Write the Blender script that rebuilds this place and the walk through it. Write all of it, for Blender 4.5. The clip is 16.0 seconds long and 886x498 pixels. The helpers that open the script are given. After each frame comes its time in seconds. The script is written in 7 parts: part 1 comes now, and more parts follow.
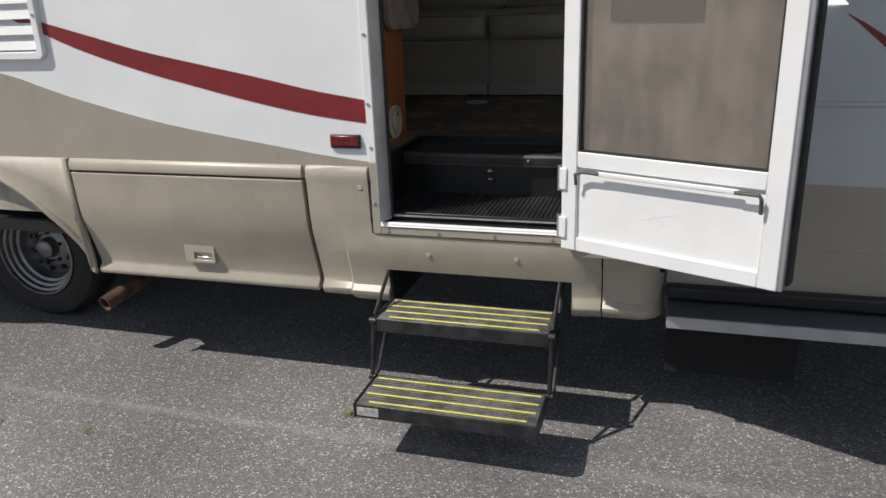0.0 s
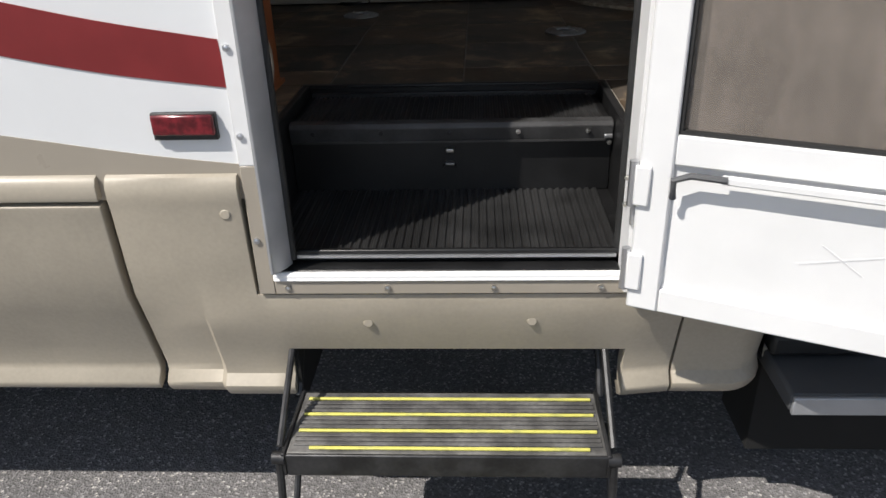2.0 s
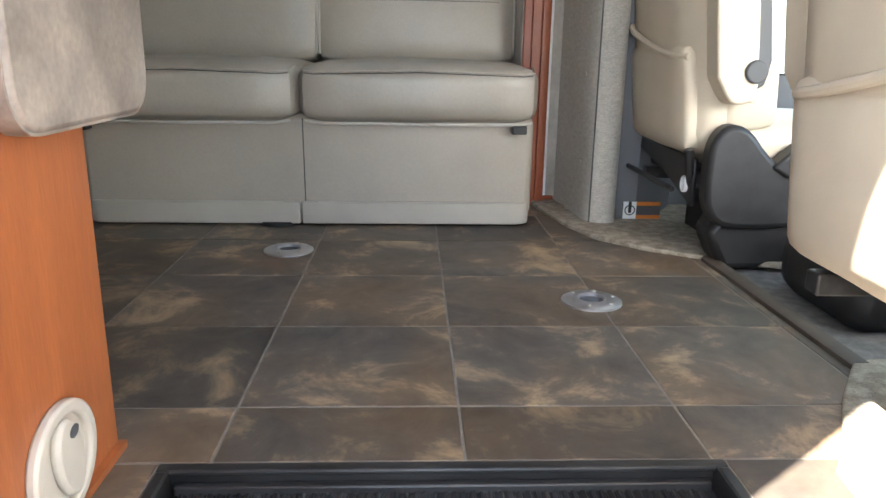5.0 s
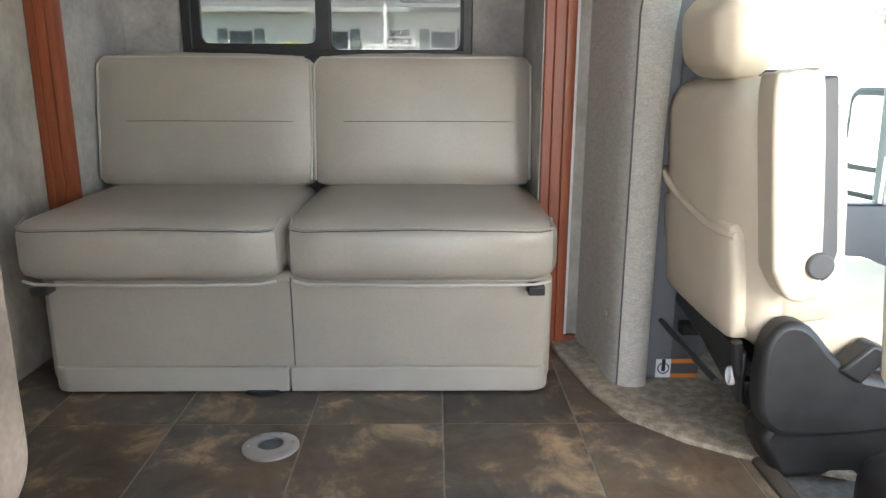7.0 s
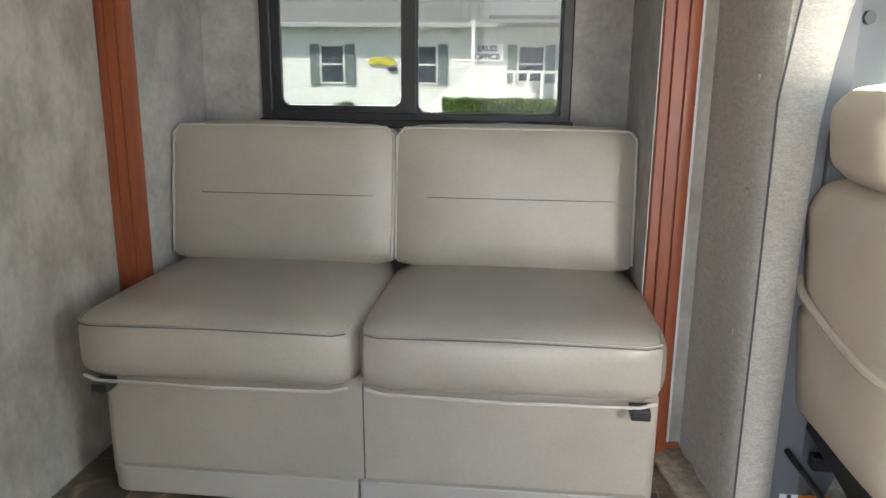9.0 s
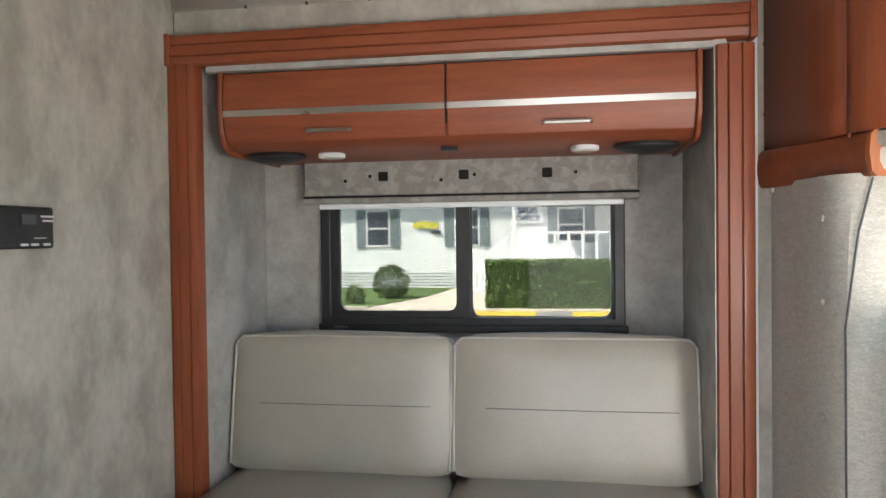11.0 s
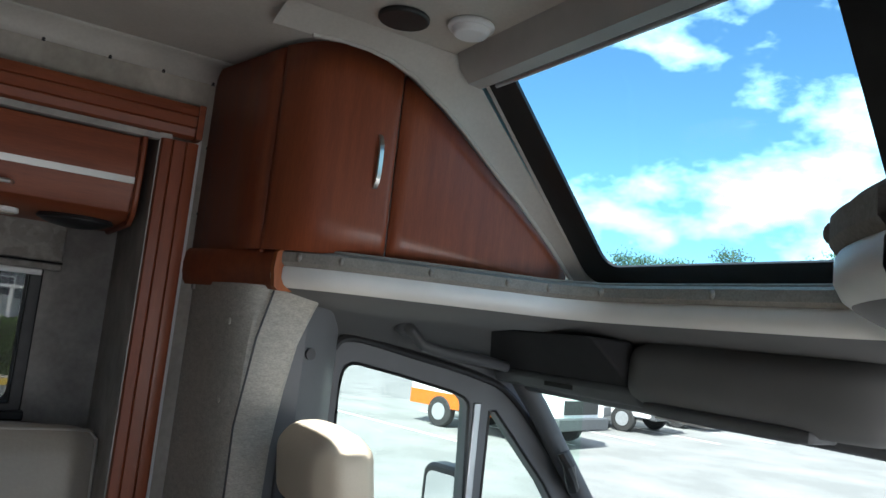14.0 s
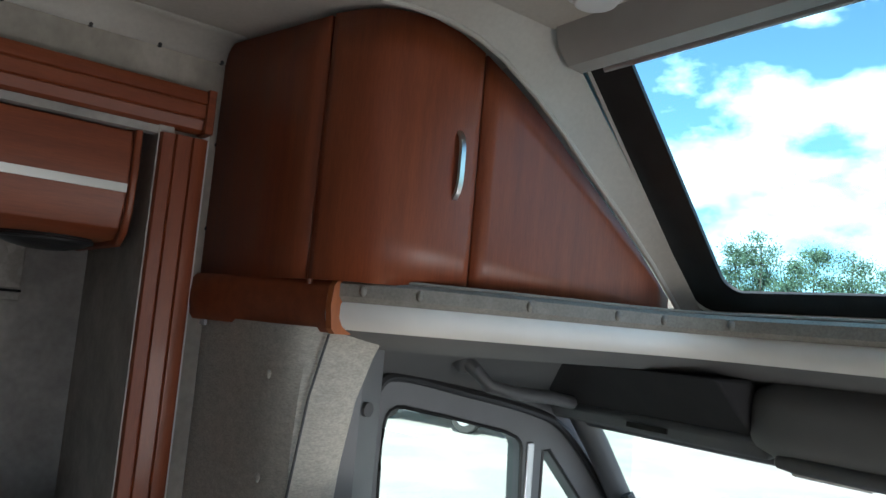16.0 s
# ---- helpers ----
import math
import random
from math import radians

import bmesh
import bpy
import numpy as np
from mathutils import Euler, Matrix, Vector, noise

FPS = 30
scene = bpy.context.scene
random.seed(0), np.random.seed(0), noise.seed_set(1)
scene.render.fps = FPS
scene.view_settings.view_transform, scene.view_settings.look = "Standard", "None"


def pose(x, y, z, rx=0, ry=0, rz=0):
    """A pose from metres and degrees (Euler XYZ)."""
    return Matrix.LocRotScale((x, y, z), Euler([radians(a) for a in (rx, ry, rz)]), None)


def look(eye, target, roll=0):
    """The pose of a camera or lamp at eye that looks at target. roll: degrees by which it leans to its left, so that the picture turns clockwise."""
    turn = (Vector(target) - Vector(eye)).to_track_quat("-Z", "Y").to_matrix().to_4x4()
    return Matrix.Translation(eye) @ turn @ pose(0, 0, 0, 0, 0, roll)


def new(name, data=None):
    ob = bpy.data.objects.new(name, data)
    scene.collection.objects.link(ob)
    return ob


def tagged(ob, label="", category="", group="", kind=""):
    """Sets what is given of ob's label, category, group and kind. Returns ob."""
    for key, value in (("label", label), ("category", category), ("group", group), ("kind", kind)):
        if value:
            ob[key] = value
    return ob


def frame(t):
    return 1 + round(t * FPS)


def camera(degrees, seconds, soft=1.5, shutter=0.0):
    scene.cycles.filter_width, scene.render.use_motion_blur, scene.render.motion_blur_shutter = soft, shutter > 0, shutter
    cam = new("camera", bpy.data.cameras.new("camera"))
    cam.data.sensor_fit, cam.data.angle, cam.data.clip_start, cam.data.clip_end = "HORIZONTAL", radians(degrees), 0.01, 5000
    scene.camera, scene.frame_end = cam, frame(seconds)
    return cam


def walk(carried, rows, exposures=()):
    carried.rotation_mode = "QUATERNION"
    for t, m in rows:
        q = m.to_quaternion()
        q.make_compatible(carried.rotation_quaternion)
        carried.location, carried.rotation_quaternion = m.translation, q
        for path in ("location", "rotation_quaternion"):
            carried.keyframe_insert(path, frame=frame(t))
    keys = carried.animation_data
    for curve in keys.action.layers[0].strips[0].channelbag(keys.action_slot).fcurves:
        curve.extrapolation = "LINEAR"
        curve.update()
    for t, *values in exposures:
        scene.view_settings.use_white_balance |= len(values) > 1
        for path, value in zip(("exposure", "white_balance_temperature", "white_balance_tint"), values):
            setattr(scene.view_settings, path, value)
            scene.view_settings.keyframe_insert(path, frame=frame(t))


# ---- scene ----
cam = camera(62.6, 16.0)
PATH = [
    (0, (0.069, 0.087, 1.486), (-0.492, 1.897, 0.848), -2.1),
    (0.5, (-0.053, 0.309, 1.431), (-0.543, 2.04, 0.558), -4.8),
    (1, (-0.24, 0.606, 1.396), (-0.6, 2.325, 0.44), -2.8),
    (1.5, (-0.437, 0.913, 1.396), (-0.609, 2.622, 0.372), -5.6),
    (2, (-0.496, 1.234, 1.402), (-0.596, 3.017, 0.501), -1.8),
    (2.5, (-0.578, 1.524, 1.397), (-0.58, 3.327, 0.531), -0.7),
    (3, (-0.597, 1.74, 1.383), (-0.501, 3.58, 0.604), 0.4),
    (3.5, (-0.557, 1.955, 1.348), (-0.582, 3.707, 0.385), 0.4),
    (4, (-0.578, 2.044, 1.379), (-0.61, 3.788, 0.401), -0.7),
    (4.5, (-0.601, 2.085, 1.436), (-0.553, 3.929, 0.664), 0.0),
    (5, (-0.606, 2.177, 1.482), (-0.522, 4.105, 0.955), 0.9),
    (5.2, (-0.593, 2.239, 1.519), (-0.509, 4.179, 1.04), 1.3),
    (7.3, (-0.551, 2.596, 1.827), (-0.556, 4.535, 1.341), -0.5),
    (7.5, (-0.543, 2.643, 1.824), (-0.598, 4.581, 1.332), -0.6),
    (8, (-0.527, 2.723, 1.851), (-0.679, 4.648, 1.33), -1.2),
    (8.2, (-0.534, 2.755, 1.888), (-0.698, 4.684, 1.383), -0.1),
    (10.3, (-0.642, 2.811, 2.112), (-0.914, 4.767, 1.798), -0.1),
    (10.5, (-0.63, 2.814, 2.138), (-0.927, 4.777, 1.902), -0.1),
    (11, (-0.629, 2.798, 2.152), (-0.944, 4.772, 2.115), -0.7),
    (11.5, (-0.63, 2.791, 2.153), (-0.931, 4.769, 2.134), 0.3),
    (12, (-0.618, 2.794, 2.152), (-0.527, 4.792, 2.162), 1.9),
    (12.5, (-0.552, 2.807, 2.166), (-0.182, 4.771, 2.237), 4.1),
    (13, (-0.54, 2.814, 2.163), (-0.038, 4.749, 2.218), 3.8),
    (13.5, (-0.588, 2.814, 2.158), (0.285, 4.608, 2.3), 5.9),
    (14, (-0.563, 2.771, 2.206), (0.481, 4.461, 2.433), 6.2),
    (14.5, (-0.565, 2.804, 2.196), (0.442, 4.52, 2.401), 5.2),
    (15, (-0.579, 2.88, 2.191), (0.409, 4.611, 2.368), 5.3),
    (15.5, (-0.626, 3.047, 2.182), (0.339, 4.78, 2.433), 6.1),
    (16, (-0.638, 3.252, 2.296), (0.57, 4.833, 2.498), 5.0),
]
EXPOSURES = [
    (0.0, -0.30, 6550, 10), (0.5, -0.02, 6500, 10), (1.0, -0.03, 6500, 10), (2.0, 0.0, 6500, 10), (2.8, 0.2, 6500, 10), (3.2, 1.1, 6500, 10),
    (3.6, 1.95, 6500, 10), (4.0, 2.7, 6500, 10), (4.5, 3.25, 6500, 10), (5.0, 3.5, 6600, 10), (8.2, 3.65, 6600, 10), (10.3, 3.75, 6550, 10), (11.5, 3.6, 6550, 10),
    (12.0, 3.2, 6400, 9), (12.5, 2.5, 6300, 8), (13.2, 1.9, 6100, 9), (14.0, 1.55, 6000, 9), (15.4, 1.6, 6050, 9), (16.0, 1.85, 6100, 9),
]
walk(cam, [(t, look(eye, target, roll)) for t, eye, target, roll in PATH], EXPOSURES)

# ---- light ----
SUN_DIR = Vector((0.60, 0.47, -1.0)).normalized()
world = bpy.data.worlds.new("sky_world")
scene.world = world
world.use_nodes = True
wn, wl = world.node_tree.nodes, world.node_tree.links
wn.clear()
w_out = wn.new("ShaderNodeOutputWorld")
w_bg = wn.new("ShaderNodeBackground")
w_sky = wn.new("ShaderNodeTexSky")
w_sky.sky_type = "NISHITA"
w_sky.sun_disc = False
w_sky.sun_elevation = math.asin(-SUN_DIR.z)
w_sky.sun_rotation = math.atan2(-SUN_DIR.x, -SUN_DIR.y)
w_sky.air_density, w_sky.dust_density, w_sky.ozone_density = 1.0, 0.6, 2.0
w_bg.inputs["Strength"].default_value = 0.09
w_tc = wn.new("ShaderNodeTexCoord")
w_map = wn.new("ShaderNodeMapping")
w_map.inputs["Scale"].default_value = (1.0, 1.0, 1.9)
w_map.inputs["Location"].default_value = (0.35, 0.1, 0.2)
w_noise = wn.new("ShaderNodeTexNoise")
w_noise.inputs["Scale"].default_value = 4.2
w_noise.inputs["Detail"].default_value = 9.0
w_noise.inputs["Roughness"].default_value = 0.55
w_ramp = wn.new("ShaderNodeValToRGB")
w_ramp.color_ramp.elements[0].position, w_ramp.color_ramp.elements[1].position = 0.50, 0.60
w_mix = wn.new("ShaderNodeMixRGB")
w_mix.inputs[2].default_value = (9.5, 9.7, 10.0, 1)
wl.new(w_tc.outputs["Generated"], w_map.inputs["Vector"])
wl.new(w_map.outputs[0], w_noise.inputs["Vector"])
wl.new(w_noise.outputs["Fac"], w_ramp.inputs[0])
wl.new(w_ramp.outputs[0], w_mix.inputs[0])
wl.new(w_sky.outputs[0], w_mix.inputs[1])
wl.new(w_mix.outputs[0], w_bg.inputs["Color"])
wl.new(w_bg.outputs[0], w_out.inputs["Surface"])

sun_data = bpy.data.lights.new("sun", "SUN")
sun_data.energy, sun_data.angle, sun_data.color = 5.0, radians(0.5), (1.0, 0.95, 0.88)
sun_lamp = new("sun", sun_data)
sun_lamp.matrix_world = look((0, 0, 30), Vector((0, 0, 30)) + SUN_DIR)


def fill_light(eye, target, w, h, watts):
    """An added fill lamp at an opening, strengthening the daylight inside."""
    d = bpy.data.lights.new("fill_light", "AREA")
    d.shape, d.size, d.size_y, d.energy, d.color = "RECTANGLE", w, h, watts, (1.0, 0.97, 0.92)
    new("fill_light", d).matrix_world = look(eye, target)


# added fills, kept out of view: passenger window, windscreen half, doorway
fill_light((0.56, 2.60, 1.75), (0.3, 4.5, 1.5), 0.45, 0.62, 2.3)
fill_light((1.16, 2.98, 1.80), (-0.2, 3.6, 1.45), 0.55, 0.60, 0.8)
fill_light((-0.55, 2.46, 1.72), (-0.4, 4.6, 1.6), 0.56, 1.60, 0.12)


# ---- materials ----
def mat(name, base, rough=0.5, metal=0.0, var=0.12, scale=8.0, bump=0.0, bscale=None, coat=0.0, spec=0.5,
        stretch=(1, 1, 1), dark=None, lo=0.4, hi=0.65, fine=0.0, fscale=120.0):
    """A surface with blotches at one scale, fine grain at another, and relief."""
    m = bpy.data.materials.new(name)
    m.use_nodes = True
    n, l = m.node_tree.nodes, m.node_tree.links
    b = n["Principled BSDF"]
    tc = n.new("ShaderNodeTexCoord")
    mp = n.new("ShaderNodeMapping")
    mp.inputs["Scale"].default_value = stretch
    l.new(tc.outputs["Object"], mp.inputs["Vector"])
    no = n.new("ShaderNodeTexNoise")
    no.inputs["Scale"].default_value, no.inputs["Detail"].default_value = scale, 6.0
    l.new(mp.outputs[0], no.inputs["Vector"])
    rp = n.new("ShaderNodeValToRGB")
    rp.color_ramp.elements[0].position, rp.color_ramp.elements[1].position = lo, hi
    d = dark or tuple(c * (1 - var) for c in base)
    rp.color_ramp.elements[0].color = (*d, 1)
    rp.color_ramp.elements[1].color = (*(base if dark else tuple(min(1, c * (1 + var)) for c in base)), 1)
    l.new(no.outputs["Fac"], rp.inputs[0])
    colour = rp.outputs[0]
    fn = n.new("ShaderNodeTexNoise")
    fn.inputs["Scale"].default_value, fn.inputs["Detail"].default_value = fscale, 3.0
    l.new(mp.outputs[0], fn.inputs["Vector"])
    if fine:
        mx = n.new("ShaderNodeMixRGB")
        mx.blend_type = "OVERLAY"
        mx.inputs[0].default_value = fine
        l.new(colour, mx.inputs[1])
        l.new(fn.outputs["Fac"], mx.inputs[2])
        colour = mx.outputs[0]
    l.new(colour, b.inputs["Base Color"])
    b.inputs["Metallic"].default_value = metal
    b.inputs["Specular IOR Level"].default_value = spec
    b.inputs["Coat Weight"].default_value = coat
    b.inputs["Coat Roughness"].default_value = 0.08
    rr = n.new("ShaderNodeMapRange")
    rr.inputs["To Min"].default_value, rr.inputs["To Max"].default_value = max(0.02, rough - 0.08), min(1, rough + 0.08)
    l.new(no.outputs["Fac"], rr.inputs["Value"])
    l.new(rr.outputs[0], b.inputs["Roughness"])
    if bump:
        bp = n.new("ShaderNodeBump")
        bp.inputs["Strength"].default_value, bp.inputs["Distance"].default_value = bump, 0.003
        bn = n.new("ShaderNodeTexNoise")
        bn.inputs["Scale"].default_value, bn.inputs["Detail"].default_value = bscale or fscale, 5.0
        l.new(mp.outputs[0], bn.inputs["Vector"])
        l.new(bn.outputs["Fac"], bp.inputs["Height"])
        l.new(bp.outputs[0], b.inputs["Normal"])
    return m


def wood_mat(name, a, b2, stretch=(1.2, 14, 14), rough=0.42, coat=0.06):
    m = mat(name, a, rough, dark=b2, scale=3.0, stretch=stretch, lo=0.3, hi=0.75, fine=0.25, fscale=30, bump=0.05, coat=coat)
    return m


def asphalt_mat():
    m = bpy.data.materials.new("asphalt")
    m.use_nodes = True
    n, l = m.node_tree.nodes, m.node_tree.links
    b = n["Principled BSDF"]
    tc = n.new("ShaderNodeTexCoord")
    vo = n.new("ShaderNodeTexVoronoi")
    vo.inputs["Scale"].default_value = 160.0
    l.new(tc.outputs["Object"], vo.inputs["Vector"])
    sep = n.new("ShaderNodeSeparateColor")
    l.new(vo.outputs["Color"], sep.inputs[0])
    r1 = n.new("ShaderNodeValToRGB")
    r1.color_ramp.elements[0].position, r1.color_ramp.elements[0].color = 0.0, (0.105, 0.103, 0.101, 1)
    r1.color_ramp.elements[1].position, r1.color_ramp.elements[1].color = 0.985, (0.42, 0.40, 0.38, 1)
    for p, c in ((0.45, 0.145), (0.82, 0.185), (0.93, 0.26)):
        e = r1.color_ramp.elements.new(p)
        e.color = (c, c * 0.965, c * 0.975, 1)
    l.new(sep.outputs[0], r1.inputs[0])
    no = n.new("ShaderNodeTexNoise")
    no.inputs["Scale"].default_value, no.inputs["Detail"].default_value = 1.1, 7.0
    l.new(tc.outputs["Object"], no.inputs["Vector"])
    r2 = n.new("ShaderNodeMapRange")
    r2.inputs["From Min"].default_value, r2.inputs["From Max"].default_value = 0.3, 0.7
    r2.inputs["To Min"].default_value, r2.inputs["To Max"].default_value = 0.86, 1.42
    l.new(no.outputs["Fac"], r2.inputs["Value"])
    mx = n.new("ShaderNodeMixRGB")
    mx.blend_type = "MULTIPLY"
    mx.inputs[0].default_value = 1.0
    l.new(r1.outputs[0], mx.inputs[1])
    l.new(r2.outputs[0], mx.inputs[2])
    # a long pale drag mark, wavering and broken
    mp = n.new("ShaderNodeMapping")
    mp.inputs["Location"].default_value = (0.0, -2.185, 0.0)
    l.new(tc.outputs["Object"], mp.inputs["Vector"])
    n3 = n.new("ShaderNodeTexNoise")
    n3.inputs["Scale"].default_value, n3.inputs["Detail"].default_value = 9.0, 6.0
    l.new(tc.outputs["Object"], n3.inputs["Vector"])
    sx = n.new("ShaderNodeSeparateXYZ")
    l.new(mp.outputs[0], sx.inputs[0])
    def op(kind, a, v):
        q = n.new("ShaderNodeMath")
        q.operation = kind
        l.new(a, q.inputs[0])
        if isinstance(v, float):
            q.inputs[1].default_value = v
        else:
            l.new(v, q.inputs[1])
        return q.outputs[0]
    wob = op("MULTIPLY", op("SUBTRACT", n3.outputs["Fac"], 0.5), 0.05)
    dist = op("ABSOLUTE", op("ADD", sx.outputs["Y"], wob), 0.0)
    band = n.new("ShaderNodeMapRange")
    band.inputs["From Min"].default_value, band.inputs["From Max"].default_value = 0.0, 0.04
    band.inputs["To Min"].default_value, band.inputs["To Max"].default_value = 0.45, 0.0
    l.new(dist, band.inputs["Value"])
    strength = op("MULTIPLY", band.outputs[0], n3.outputs["Fac"])
    drag = n.new("ShaderNodeMixRGB")
    drag.inputs[2].default_value = (0.42, 0.40, 0.38, 1)
    l.new(strength, drag.inputs[0])
    l.new(mx.outputs[0], drag.inputs[1])
    l.new(drag.outputs[0], b.inputs["Base Color"])
    b.inputs["Roughness"].default_value = 0.9
    b.inputs["Specular IOR Level"].default_value = 0.25
    bp = n.new("ShaderNodeBump")
    bp.inputs["Strength"].default_value, bp.inputs["Distance"].default_value = 0.8, 0.004
    l.new(vo.outputs["Distance"], bp.inputs["Height"])
    l.new(bp.outputs[0], b.inputs["Normal"])
    return m


def tile_mat():
    m = bpy.data.materials.new("slate_tile")
    m.use_nodes = True
    n, l = m.node_tree.nodes, m.node_tree.links
    b = n["Principled BSDF"]
    tc = n.new("ShaderNodeTexCoord")
    oi = n.new("ShaderNodeObjectInfo")
    ml = n.new("ShaderNodeMath")
    ml.operation = "MULTIPLY"
    ml.inputs[1].default_value = 40.0
    l.new(oi.outputs["Random"], ml.inputs[0])
    def nz(sc, det, dist):
        q = n.new("ShaderNodeTexNoise")
        q.noise_dimensions = "4D"
        q.inputs["Scale"].default_value, q.inputs["Detail"].default_value = sc, det
        q.inputs["Distortion"].default_value = dist
        l.new(tc.outputs["Object"], q.inputs["Vector"])
        l.new(ml.outputs[0], q.inputs["W"])
        return q
    n1, n2 = nz(6.5, 12, 0.55), nz(3.0, 8, 0.4)
    n1.inputs["Roughness"].default_value = 0.66
    r1 = n.new("ShaderNodeValToRGB")
    r1.color_ramp.elements[0].position, r1.color_ramp.elements[0].color = 0.34, (0.024, 0.021, 0.019, 1)
    r1.color_ramp.elements[1].position, r1.color_ramp.elements[1].color = 0.70, (0.50, 0.35, 0.20, 1)
    e = r1.color_ramp.elements.new(0.53)
    e.color = (0.095, 0.077, 0.062, 1)
    l.new(n1.outputs["Fac"], r1.inputs[0])
    r2 = n.new("ShaderNodeValToRGB")
    r2.color_ramp.elements[0].position, r2.color_ramp.elements[0].color = 0.42, (0.105, 0.094, 0.082, 1)
    r2.color_ramp.elements[1].position, r2.color_ramp.elements[1].color = 0.62, (0.23, 0.135, 0.06, 1)
    l.new(n2.outputs["Fac"], r2.inputs[0])
    mx = n.new("ShaderNodeMixRGB")
    mx.blend_type = "MIX"
    mx.inputs[0].default_value = 0.28
    l.new(r1.outputs[0], mx.inputs[1])
    l.new(r2.outputs[0], mx.inputs[2])
    shade = n.new("ShaderNodeMapRange")
    shade.inputs["To Min"].default_value, shade.inputs["To Max"].default_value = 0.70, 1.40
    l.new(oi.outputs["Random"], shade.inputs["Value"])
    each = n.new("ShaderNodeMixRGB")
    each.blend_type = "MULTIPLY"
    each.inputs[0].default_value = 1.0
    l.new(mx.outputs[0], each.inputs[1])
    l.new(shade.outputs[0], each.inputs[2])
    l.new(each.outputs[0], b.inputs["Base Color"])
    b.inputs["Roughness"].default_value = 0.5
    b.inputs["Specular IOR Level"].default_value = 0.35
    bp = n.new("ShaderNodeBump")
    bp.inputs["Strength"].default_value, bp.inputs["Distance"].default_value = 0.25, 0.003
    l.new(n1.outputs["Fac"], bp.inputs["Height"])
    l.new(bp.outputs[0], b.inputs["Normal"])
    return m


def glass_mat(name, tint=(1, 1, 1), gloss=0.012):
    m = bpy.data.materials.new(name)
    m.use_nodes = True
    n, l = m.node_tree.nodes, m.node_tree.links
    n.clear()
    o = n.new("ShaderNodeOutputMaterial")
    t = n.new("ShaderNodeBsdfTransparent")
    t.inputs[0].default_value = (*tint, 1)
    g = n.new("ShaderNodeBsdfGlossy")
    g.inputs["Roughness"].default_value = 0.01
    mx = n.new("ShaderNodeMixShader")
    mx.inputs[0].default_value = gloss
    l.new(t.outputs[0], mx.inputs[1])
    l.new(g.outputs[0], mx.inputs[2])
    l.new(mx.outputs[0], o.inputs["Surface"])
    return m


def screen_mat():
    m = bpy.data.materials.new("insect_screen")
    m.use_nodes = True
    n, l = m.node_tree.nodes, m.node_tree.links
    n.clear()
    o = n.new("ShaderNodeOutputMaterial")
    t = n.new("ShaderNodeBsdfTransparent")
    d = n.new("ShaderNodeBsdfDiffuse")
    d.inputs[0].default_value = (0.24, 0.215, 0.19, 1)
    mx = n.new("ShaderNodeMixShader")
    mx.inputs[0].default_value = 0.40
    l.new(t.outputs[0], mx.inputs[1])
    l.new(d.outputs[0], mx.inputs[2])
    l.new(mx.outputs[0], o.inputs["Surface"])
    return m


ASPHALT = asphalt_mat()
SLATE = tile_mat()
WHITE_GEL = mat("white_gelcoat", (0.80, 0.81, 0.82), 0.22, var=0.03, scale=3, coat=0.4)
TAN = mat("tan_paint", (0.40, 0.355, 0.285), 0.38, var=0.06, scale=5, coat=0.15, fine=0.1)
TAN_WALL = mat("tan_gelcoat", (0.36, 0.32, 0.265), 0.3, var=0.04, scale=4, coat=0.3)
RED = mat("red_vinyl", (0.20, 0.020, 0.022), 0.35, var=0.08, scale=10)
REFLECT = mat("red_reflector", (0.15, 0.010, 0.016), 0.2, var=0.45, scale=60, coat=0.3)
BLACK = mat("black_plastic", (0.018, 0.018, 0.019), 0.45, var=0.2, scale=20, bump=0.1)
# near-black: puts deep shade into gaps, recesses and undersides; also black print
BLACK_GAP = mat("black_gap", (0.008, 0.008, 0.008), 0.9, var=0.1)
RUBBER = mat("black_rubber", (0.022, 0.022, 0.022), 0.75, var=0.25, scale=12, bump=0.2, fine=0.3)
MAT_RIB = mat("ribbed_vinyl", (0.024, 0.024, 0.0245), 0.38, var=0.35, scale=7, fine=0.4, fscale=90)
WELL = mat("black_well", (0.009, 0.009, 0.0095), 0.45, var=0.25, scale=14, bump=0.15)
STEEL = mat("dark_steel", (0.05, 0.05, 0.052), 0.45, 0.6, var=0.3, scale=18, fine=0.3)
TREAD = mat("grey_tread", (0.115, 0.112, 0.108), 0.6, var=0.35, scale=16, fine=0.5)
YELLOW = mat("yellow_tread", (0.64, 0.60, 0.14), 0.6, dark=(0.50, 0.48, 0.14), scale=26, lo=0.32, hi=0.5, fine=0.3)
ALU = mat("aluminium", (0.60, 0.61, 0.63), 0.35, 0.9, var=0.06, scale=12)
GREY_ALU = mat("grey_aluminium", (0.42, 0.43, 0.45), 0.4, 0.5, var=0.08, scale=12)
CHROME = mat("brushed_nickel", (0.62, 0.60, 0.56), 0.3, 1.0, var=0.03, scale=3)
WHITE = mat("white_enamel", (0.80, 0.80, 0.80), 0.35, var=0.03, scale=6)
WOOD = wood_mat("cherry_wood", (0.285, 0.072, 0.026), (0.20, 0.046, 0.017))
WOOD_V = wood_mat("cherry_wood_upright", (0.285, 0.072, 0.026), (0.20, 0.046, 0.017), stretch=(14, 14, 1.2))
WOOD_O = wood_mat("orange_cherry_wood", (0.40, 0.125, 0.040), (0.31, 0.09, 0.028), stretch=(14, 14, 1.2))
WALLP = mat("wallpaper", (0.44, 0.405, 0.35), 0.7, dark=(0.30, 0.272, 0.23), scale=9, stretch=(1, 1, 0.7), lo=0.35, hi=0.62, fine=0.2, fscale=60)
